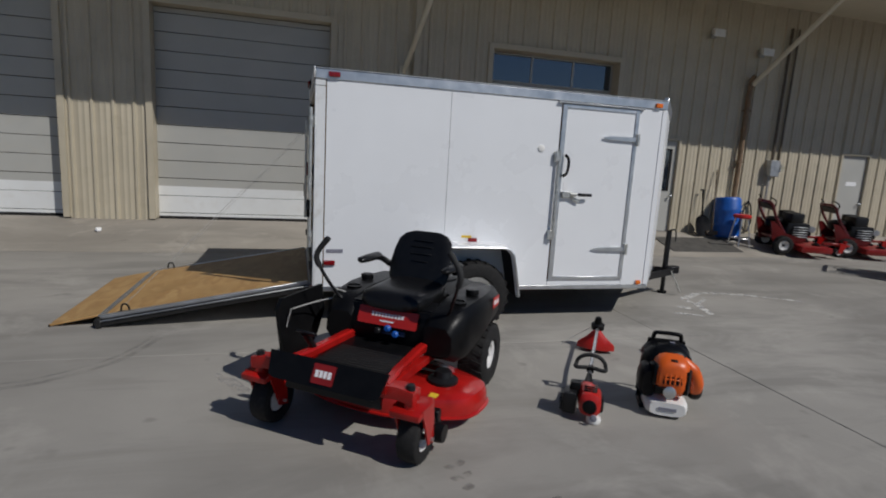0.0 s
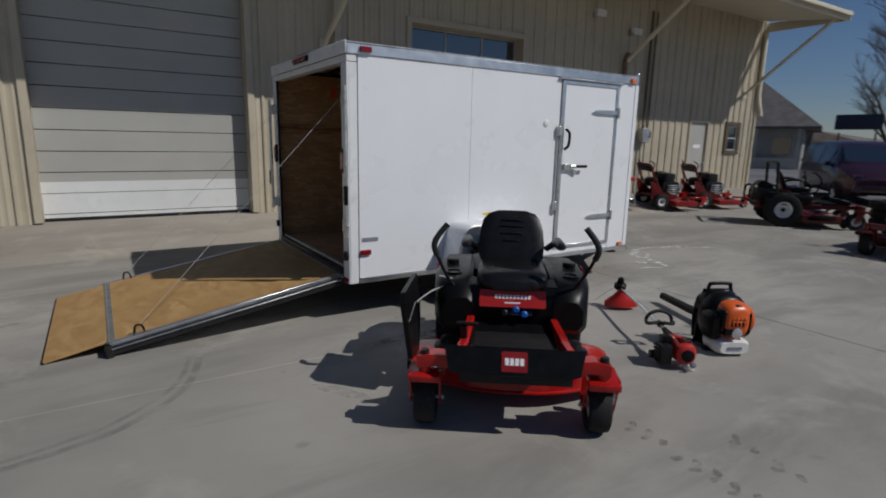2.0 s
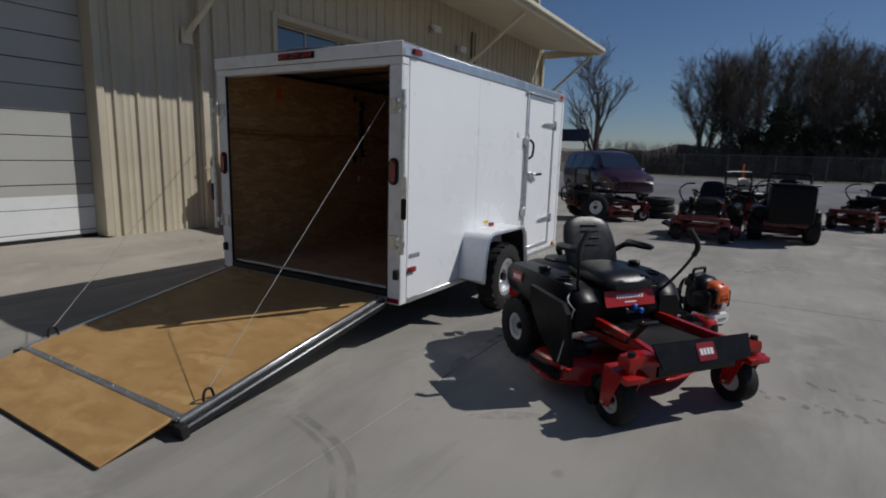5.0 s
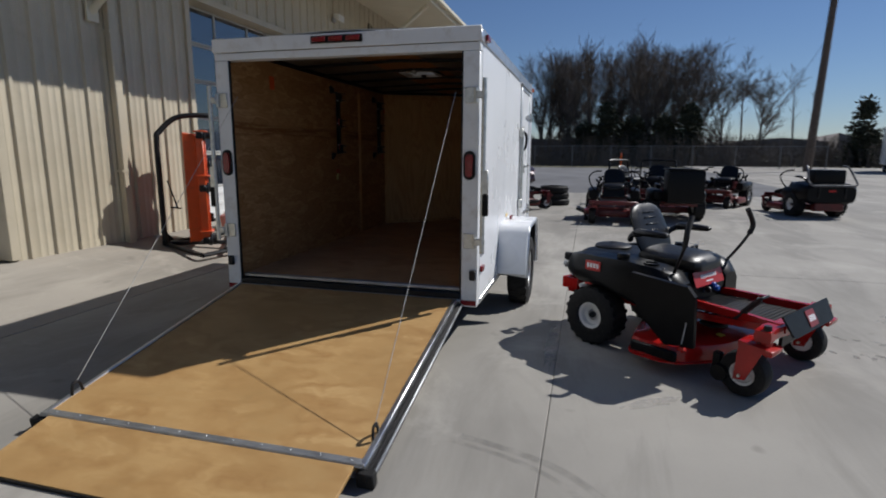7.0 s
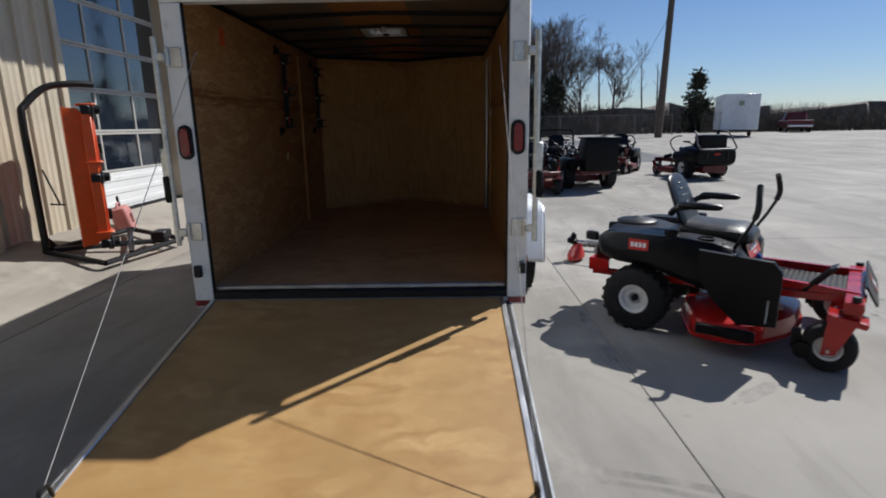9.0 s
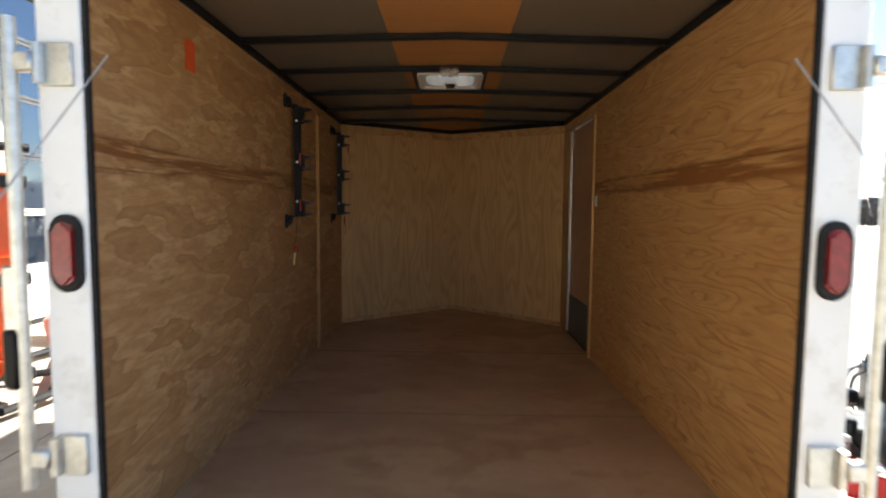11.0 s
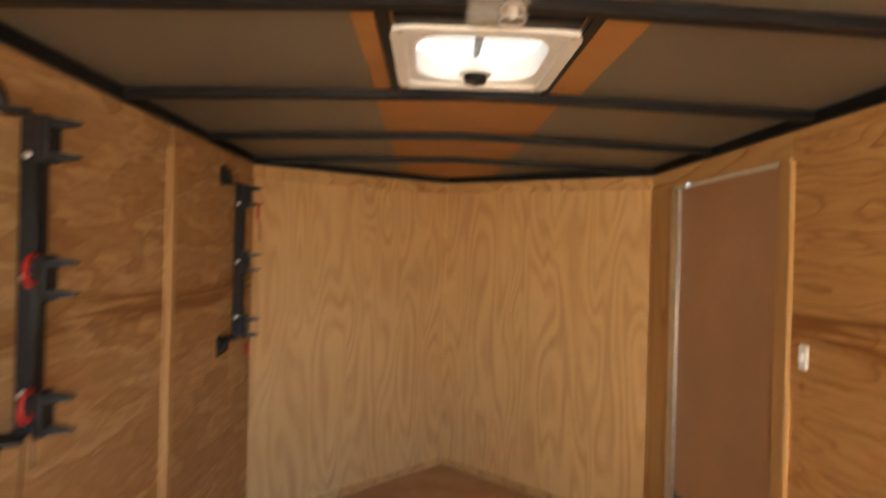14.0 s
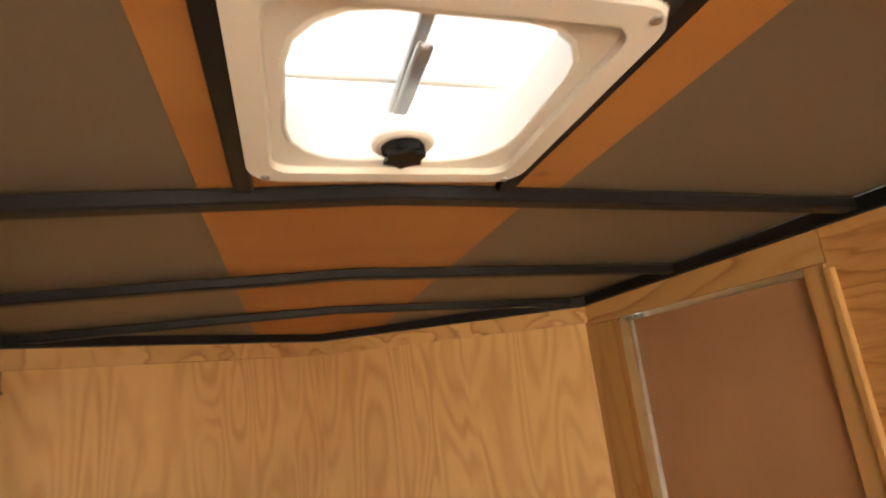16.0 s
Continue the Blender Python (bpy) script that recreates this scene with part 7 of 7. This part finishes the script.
for k in range(25):
    z = 0.02 + 1.46 * k / 24
    lobes.append((0.36 + 0.05 * abs(math.sin(z / 1.50 * 3 * math.pi)) - (0.10 if k in (0, 24) else 0.0), z))
out = [(-0.26, 0.04), (-0.26, 1.46)] + lobes[::-1]
bm = B()
loft(bm, [[Vector((0.05 + (x - 0.05) * k, y, 0.75 + (z - 0.75) * k)) for x, z in out] for k, y in ((1.0, 0.155), (1.015, 0.150), (1.0, 0.135), (0.99, 0.02), (0.93, -0.01))])
part("deck_shell", bm, M["orange_paint"], dk)
bm = B()
bx(bm, (-0.20, -0.045, 0.75), (0.17, 0.10, 1.36), bev=0.012)
bx(bm, (-0.20, -0.10, 0.75), (0.05, 0.03, 1.30), bev=0.006)
part("stiffener", bm, M["orange_paint"], dk)
for z in (0.10, 0.84, 1.42):
    part("cross_flange", bx(B(), (-0.19, -0.06, z + 0.07), (0.24, 0.17, 0.022), bev=0.006), M["orange_paint"], dk)
for z in (0.05, 0.75, 1.44):
    bm = B()
    lathe(bm, [(0.02, 0.0), (0.075, 0.0), (0.08, 0.04), (0.05, 0.06), (0.045, 0.11), (0.01, 0.115)], 14, pose(-0.22, -0.07, z, 90))
    bx(bm, (-0.295, -0.05, z), (0.05, 0.09, 0.09), bev=0.012)
    part("spindle", bm, M["black_steel"], dk)
for z in (0.35, 1.05):
    part("hanger_lug", bx(B(), (-0.16, -0.13, z), (0.03, 0.05, 0.12), bev=0.008), M["black_steel"], dk)
can = thing("fuel_can", pose(3.58, 4.70, apron_z(4.70) - 0.01, -12, 0, 20), "faded red plastic fuel can with a dark label", "fuel can")
bm = B()
loft(bm, [[Vector((x * k, y * k, z)) for x, y in rounded(0.30, 0.20, 0.05, 4)] for k, z in ((0.94, 0.0), (1.0, 0.02), (1.0, 0.24), (0.9, 0.29), (0.55, 0.32))])
part("can_body", bm, M["pink_can"], can)
part("can_handle", tube(B(), bend([(-0.10, 0, 0.28), (-0.06, 0, 0.35), (0.06, 0, 0.35), (0.11, 0, 0.28)], 4), 0.014, 8), M["pink_can"], can)
part("spout", tube(B(), [(0.04, 0, 0.31), (0.10, 0, 0.44)], 0.016, 8), M["black"], can)
part("can_label", bx(B(), (0, -0.102, 0.14), (0.13, 0.006, 0.12)), M["red_dark"], can)
paper = single("crumpled_paper", loft(B(), [[Vector((0.05 * k * math.cos(a) * (1 + 0.3 * math.sin(3 * a)), 0.05 * k * math.sin(a), z + 0.01 * math.sin(2 * a))) for a in [i * math.pi / 4 for i in range(8)]] for k, z in ((0.6, 0.0), (1.0, 0.02), (0.8, 0.05), (0.3, 0.06))]), M["decal_white"], "scrap of white paper on the concrete", "paper", m=pose(-3.15, 4.55, apron_z(4.55)))

# ---- across the street ----
van = thing("minivan", pose(18.1, 3.2, rise(18.1), 0, 0, -141), "plum coloured minivan parked beyond the yard", "car")
bm = B()
prof = []
for x, half, z0, zs, zr, wr in ((-2.30, 0.78, 0.45, 0.85, 1.20, 0.70), (-2.20, 0.88, 0.32, 0.98, 1.62, 0.66), (-1.60, 0.93, 0.28, 1.05, 1.76, 0.70), (0.0, 0.94, 0.28, 1.05, 1.78, 0.70), (0.75, 0.94, 0.28, 1.06, 1.68, 0.68), (1.35, 0.93, 0.28, 1.05, 1.22, 0.72), (1.55, 0.92, 0.28, 1.02, 1.08, 0.76), (2.15, 0.86, 0.30, 0.86, 0.90, 0.74), (2.38, 0.70, 0.42, 0.66, 0.70, 0.60)):
    prof.append([Vector((x, y, z)) for y, z in ((-half * 0.9, z0), (half * 0.9, z0), (half, z0 + 0.18), (half, zs), (wr, zr), (wr * 0.6, zr + 0.03), (-wr * 0.6, zr + 0.03), (-wr, zr), (-half, zs), (-half, z0 + 0.18))])
loft(bm, prof)
part("body", bm, M["van"], van)
for s in (-1, 1):
    for x0, x1 in ((-2.05, -1.25), (-1.18, -0.25), (-0.18, 0.70)):
        bm = B()
        loft(bm, [[Vector((x, s * (0.935 + d), 1.10)), Vector((x, s * (0.745 + d), 1.66 if x < 0.5 else 1.58))] + [Vector((x, s * (0.735 + d), 1.66 if x < 0.5 else 1.58)), Vector((x, s * (0.925 + d), 1.10))] for x, d in ((x0, 0.006), (x1, 0.006))])
        part("window", bm, M["dark_glass"], van)
    for x in (-1.45, 1.45):
        road_wheel(x, s * 0.83, 0.33, 0.22, s, van, 0.20, "alu", 0, "wheel")
    part("headlight", bx(B(), (2.22, s * 0.62, 0.78), (0.16, 0.28, 0.14), (0, 20, s * 14), 0.03), M["glass"], van)
    part("mirror", bx(B(), (0.95, s * 1.02, 1.12), (0.10, 0.18, 0.13), bev=0.03), M["van"], van)
bm = B()
loft(bm, [[Vector((0.80, y * 0.66, 1.66)), Vector((0.83, y * 0.66, 1.665))] + [Vector((1.42, y * 0.72, 1.20)), Vector((1.39, y * 0.72, 1.19))] for y in (-1, 1)])
part("windscreen", bm, M["dark_glass"], van)
part("bumper", bx(B(), (2.33, 0, 0.48), (0.14, 1.5, 0.20), bev=0.05, seg=2), M["van"], van)

house = thing("house", pose(35.0, 11.9, 0.25, 0, 0, 23), "low grey house with hipped shingle roof and white porch", "house")
bm = B()
bb(bm, (0.5, 0.5, -0.2), (9.0, 13.0, 2.60))
part("wall", bm, M["house_wall"], house)
bm = B()
eave = [(-0.3, -0.4), (9.8, -0.4), (9.8, 13.8), (-0.3, 13.8)]
lo = [bm.verts.new((x, y, 2.47)) for x, y in eave]
mid = [bm.verts.new((x, y, 2.61)) for x, y in eave]
ridge = [bm.verts.new(p) for p in ((4.75, 4.4, 6.6), (4.75, 8.6, 6.6))]
bm.faces.new(lo[::-1])
for k in range(4):
    bm.faces.new((lo[k], lo[(k + 1) % 4], mid[(k + 1) % 4], mid[k]))
bm.faces.new((mid[0], mid[1], ridge[0]))
bm.faces.new((mid[1], mid[2], ridge[1], ridge[0]))
bm.faces.new((mid[2], mid[3], ridge[1]))
bm.faces.new((mid[3], mid[0], ridge[0], ridge[1]))
part("roof", bm, M["roof_grey"], house)
for y, w, z0, z1 in ((3.6, 1.0, 0.0, 2.0), (1.6, 1.0, 0.9, 1.9), (6.2, 1.3, 0.8, 1.9)):
    part("window" if z0 else "door", bb(B(), (0.43, y - w / 2, z0), (0.495, y + w / 2, z1)), M["dark_glass"] if z0 else M["brown_trim"], house)
part("porch_wall", bb(B(), (-0.2, 0.6, -0.2), (-0.1, 9.0, 0.65)), M["door_white"], house)
for y in (0.7, 3.0, 5.0):
    part("porch_post", bb(B(), (-0.2, y - 0.06, 0.65), (-0.08, y + 0.06, 2.47)), M["door_white"], house)
sign = thing("billboard", pose(44.0, 13.05, FAR_Z, 0, 0, 4), "dark board on posts across the street", "sign")
part("board", bx(B(), (0, 0, 3.15), (0.12, 2.85, 1.05), bev=0.02), M["navy"], sign)
for s in (-1, 1):
    part("post", tube(B(), [(0, s * 1.1, 0.0), (0, s * 1.1, 2.4)], 0.06, 8), M["pole"], sign)

# chain-link fence along the far side
fence = thing("chain_link_fence", pose(41.6, 0, FAR_Z), "long grey chain-link fence before bare trees", "fence")
bm = B()
YF = [-17.5 + 3.0 * k for k in range(12)]
for y in YF:
    part("fence_post", tube(B(), [(0, y, -0.05), (0, y, 1.75)], 0.035, 6), M["fence"], fence)
part("top_rail", tube(B(), [(0, YF[0], 1.70), (0, YF[-1], 1.70)], 0.025, 6), M["fence"], fence)
bm = B()
y = YF[0]
while y < YF[-1]:
    for d in (-1, 1):
        yy = y if d > 0 else y + 1.6
        tube(bm, [(0, yy, 0.05), (0, yy + d * 1.6, 1.68)], 0.004, 3, False)
    y += 0.14
tagged(part("mesh", bm, M["fence"], fence), kind="stuff")

# leaning pole with its wire
pole = thing("utility_pole", pose(38.3, -15.2, rise(38.3) - 0.05, 0.0, 1.7, 0), "weathered leaning wooden utility pole with a wire", "utility pole")
part("shaft", tube(B(), [(0, 0, 0), (0, -0.25, 6), (0, -0.55, 13)], [0.27, 0.24, 0.20], 12), M["pole"], pole)
part("wire", tube(B(), bend([(0, -0.5, 11.3), (2, -25, 10.9), (4, -60, 11.6)], 6), 0.02, 5), M["black"], pole)
part("insulator", bx(B(), (-0.1, -0.62, 11.3), (0.25, 0.5, 0.22), bev=0.03), M["alu_dull"], pole)
part("guy_wire", tube(B(), [(0, -0.2, 8.5), (-1.0, 4.6, 0.05)], 0.012, 5), M["black"], pole)

box = thing("box_trailer", pose(38.6, -21.0, rise(38.6), 0, 0, -19), "white box trailer with a small dark window", "trailer")
part("body", bx(B(), (0, 0, 1.75), (4.4, 2.4, 2.5), bev=0.04), M["white"], box)
part("rear_door", bx(B(), (-2.215, 0, 1.7), (0.02, 0.85, 2.0)), M["white_post"], box)
part("window", bx(B(), (-2.23, 0.0, 2.35), (0.02, 0.34, 0.34)), M["dark_glass"], box)
for s in (-1, 1):
    road_wheel(0.2, s * 1.05, 0.34, 0.2, s, box, 0.2, "rim", 0, "wheel")
truck = thing("pickup_truck", pose(46.4, -30.3, FAR_Z, 0, 0, -22), "dark red pickup truck parked at the far hedge", "truck")
bm = B()
bx(bm, (0, 0, 0.75), (5.2, 1.9, 0.65), bev=0.10, seg=2)
loft(bm, [[Vector((x, -w, z)), Vector((x, w, z)), Vector((x, w * 0.8, zt)), Vector((x, -w * 0.8, zt))] for x, w, z, zt in ((-0.6, 0.9, 1.0, 1.15), (-0.45, 0.9, 1.0, 1.75), (0.6, 0.9, 1.0, 1.75), (1.2, 0.9, 1.0, 1.1))])
part("body", bm, M["red_dark"], truck)
for s in (-1, 1):
    for x in (-1.6, 1.7):
        road_wheel(x, s * 0.85, 0.37, 0.24, s, truck, 0.2, "alu", 0, "wheel")
part("rear_window", bx(B(), (-0.56, 0, 1.46), (0.03, 1.3, 0.36), (0, -14, 0)), M["dark_glass"], truck)
part("tail_bumper", bx(B(), (-2.64, 0, 0.60), (0.10, 1.8, 0.18), bev=0.03), M["alu"], truck)


# ---- trees ----
def bare_tree(seed, height, spread=0.55, limbs=7, fork=0.28, stout=0.019):
    """Trunk and crown meshes of a leafless tree: limbs, branches and twigs."""
    rnd = random.Random(seed)
    trunk, crown = B(), B()

    def grow(bm, p, d, length, r, level):
        pts, q, dd = [p], p, d.copy()
        n = 3 if level < 3 else 2
        for k in range(n):
            dd = (dd + Vector((rnd.uniform(-1, 1), rnd.uniform(-1, 1), rnd.uniform(-0.3, 0.7))) * (0.10 + 0.05 * level)).normalized()
            q = q + dd * length / n
            pts.append(q)
        tube(bm, pts, [r * (1 - 0.62 * k / n) for k in range(n + 1)], 5 if level < 2 else 3, False)
        if level >= 4:
            return
        kids = (0, 6, 6, 6)[level] if level else limbs
        for k in range(kids):
            t = (fork if level == 0 else 0.25) + (1 - (fork if level == 0 else 0.25)) * (k + rnd.random() * 0.8) / kids
            t = min(t, 1.0)
            i = min(int(t * n), n - 1)
            base = pts[i].lerp(pts[i + 1], t * n - i)
            a = rnd.uniform(0, 2 * math.pi)
            u, v = ring_frame(dd)
            out_d = (dd * (1 - spread * rnd.uniform(0.5, 1.0)) + (u * math.cos(a) + v * math.sin(a)) * spread * rnd.uniform(0.6, 1.1) + Vector((0, 0, 0.25))).normalized()
            grow(crown, base, out_d, length * rnd.uniform(0.42, 0.66), max(r * (1 - 0.6 * t) * 0.55, 0.014), level + 1)

    grow(trunk, Vector((0, 0, -0.1)), Vector((0, 0, 1)), height * 0.62, height * stout, 0)
    return finish("trunk", trunk, M["bark"]), finish("crown", crown, M["twig"])


def plant_tree(meshes, m, label, group="bare trees across the street", name="bare_tree"):
    t = thing(name, m, label, "tree", group)
    for nm, me in zip(("trunk", "crown"), meshes):
        o = new(nm, me)
        o.parent = t
    return t


KINDS = [bare_tree(3, 10.0, 0.50, 7, 0.16, 0.034), bare_tree(8, 12.2, 0.56, 11, 0.16), bare_tree(15, 12.6, 0.52, 11, 0.12), bare_tree(21, 9.0, 0.60, 8, 0.35)]
plant_tree(KINDS[0], pose(45.2, 11.3, FAR_Z, 0, 0, 40), "bare spreading tree across the street")
rnd = random.Random(5)
for k in range(15):
    x, y = 54.5 + 7.0 * rnd.random(), 4.7 - 15.6 * (k + rnd.uniform(-0.3, 0.3)) / 14
    plant_tree(KINDS[1 + k % 2], pose(x, y, FAR_Z - 0.06, rnd.uniform(-5, 5), rnd.uniform(-5, 5), rnd.uniform(0, 360)), "tall bare tree in a dense thicket behind the fence")
plant_tree(KINDS[3], pose(55.0, -16.4, FAR_Z, 0, 0, 70), "small bare tree behind the fence")
plant_tree(KINDS[3], pose(56.5, -13.6, FAR_Z, 0, 0, 200), "small bare tree behind the fence")
for y, z, ln in ((-13.2, 0.4, 7.4), (-17.1, 0.8, 6.6), (-18.4, -0.6, 6.2)):
    bm = B()
    tube(bm, [(0, 0, -0.1), (0.1, 0.05, ln * 0.5), (-0.05, 0.3, ln)], [0.09, 0.07, 0.02], 6, False)
    sn = thing("dead_snag", pose(47.5, y, FAR_Z, 0, z * 4, 0), "thin dead tree trunk behind the fence", "tree", "dead snags behind the fence")
    part("trunk", bm, M["bark"], sn)
    bm = B()
    for q in range(7):
        h = ln * (0.45 + 0.07 * q)
        a = q * 2.4
        tube(bm, [(0, 0.1, h), (0.5 * math.cos(a), 0.1 + 0.5 * math.sin(a), h + 0.7)], [0.03, 0.008], 4, False)
    part("branches", bm, M["twig"], sn)


def cedar(seed, height, width):
    """Foliage of a broad cedar: sprays set in ragged clumps along several leaders."""
    r = random.Random(seed)
    bm = B()
    clumps = []
    for k in range(46):
        t = r.random() ** 0.9
        rad = width * (1 - t) ** 0.55 * r.uniform(0.25, 1.0)
        a = r.uniform(0, 2 * math.pi)
        clumps.append((Vector((rad * math.cos(a), rad * math.sin(a), 0.4 + t * height * r.uniform(0.9, 1.05))), r.uniform(0.45, 0.95)))
    for c0, size in clumps:
        for q in range(60):
            d = Vector((r.gauss(0, 1), r.gauss(0, 1), r.gauss(0.2, 0.8))).normalized()
            c = c0 + d * size * r.random() ** 0.5
            s = r.uniform(0.14, 0.32)
            u, v = ring_frame(d)
            vs = [bm.verts.new(c + d * s), bm.verts.new(c + u * s * 0.5), bm.verts.new(c - u * s * 0.5), bm.verts.new(c + v * s * 0.5)]
            bm.faces.new((vs[0], vs[1], vs[2]))
            bm.faces.new((vs[0], vs[1], vs[3]))
            bm.faces.new((vs[0], vs[3], vs[2]))
    tr = tube(B(), [(0, 0, -0.1), (0, 0, height * 0.9)], [0.16, 0.03], 6, False)
    return finish("trunk", tr, M["bark"]), finish("crown", bm, M["evergreen"])


for x, y, h, w, sd in ((51.0, -2.4, 4.9, 2.2, 1), (52.0, -5.0, 3.8, 2.2, 2), (51.0, -9.6, 4.8, 1.8, 3), (51.2, -7.4, 3.8, 1.8, 7), (51.0, -23.5, 5.0, 1.3, 4), (53.5, -0.4, 3.2, 1.8, 5)):
    plant_tree(cedar(sd, h, w), pose(x, y, FAR_Z - 0.02), "dark evergreen tree among bare trees", "evergreens behind the fence", "evergreen_tree")
# brush and far hedge
bm = B()
rb = random.Random(11)
for k in range(9000):
    if k >= 6200:
        x, y, h = rb.uniform(60, 76), rb.uniform(-100, -24), rb.uniform(1.6, 3.6)
    elif k >= 5200:
        x, y, h = rb.uniform(55, 62), rb.uniform(-14, 2), rb.uniform(2.0, 5.0)
    elif k < 2600:
        x, y, h = rb.uniform(46, 60), rb.uniform(-17, 12), rb.uniform(0.8, 3.2)
    else:
        x, y, h = rb.uniform(48, 60), rb.uniform(-75, -16), rb.uniform(0.6, 2.6)
    dx, dy = rb.uniform(-0.5, 0.5), rb.uniform(-0.5, 0.5)
    w = rb.uniform(0.02, 0.06)
    c = Vector((x, y, FAR_Z - 0.02))
    top = c + Vector((dx, dy, h))
    v = [bm.verts.new(c + Vector((w, 0, 0))), bm.verts.new(c + Vector((-w * 0.5, w, 0))), bm.verts.new(c + Vector((-w * 0.5, -w, 0))), bm.verts.new(top)]
    bm.faces.new((v[0], v[1], v[3])), bm.faces.new((v[1], v[2], v[3])), bm.faces.new((v[2], v[0], v[3]))
    for q in range(3):
        f2 = 0.4 + 0.2 * q
        b0 = c.lerp(top, f2)
        e = b0 + Vector((rb.uniform(-0.6, 0.6), rb.uniform(-0.6, 0.6), rb.uniform(0.2, 0.8)))
        z2 = [bm.verts.new(b0 + Vector((0, w * 0.5, 0))), bm.verts.new(b0 - Vector((0, w * 0.5, 0))), bm.verts.new(e)]
        bm.faces.new(z2)
single("brush", bm, M["brush"], "leafless brown brush and scrub along the far fence", "brush", kind="stuff")
bm = B()
pts = []
for k in range(60):
    y = -170 + k * 6.0
    pts.append([Vector((120 + 8 * math.sin(k * 1.7), y, 0.0)), Vector((121 + 8 * math.sin(k * 1.7), y, 4.0 + 1.0 * math.sin(k * 2.3) + 0.8 * math.sin(k * 0.7))), Vector((140, y, 3.8)), Vector((140, y, 0.0))])
loft(bm, pts)
single("far_woods", bm, M["far_wood"], "low brown wooded rise on the horizon", "woods", kind="backdrop")
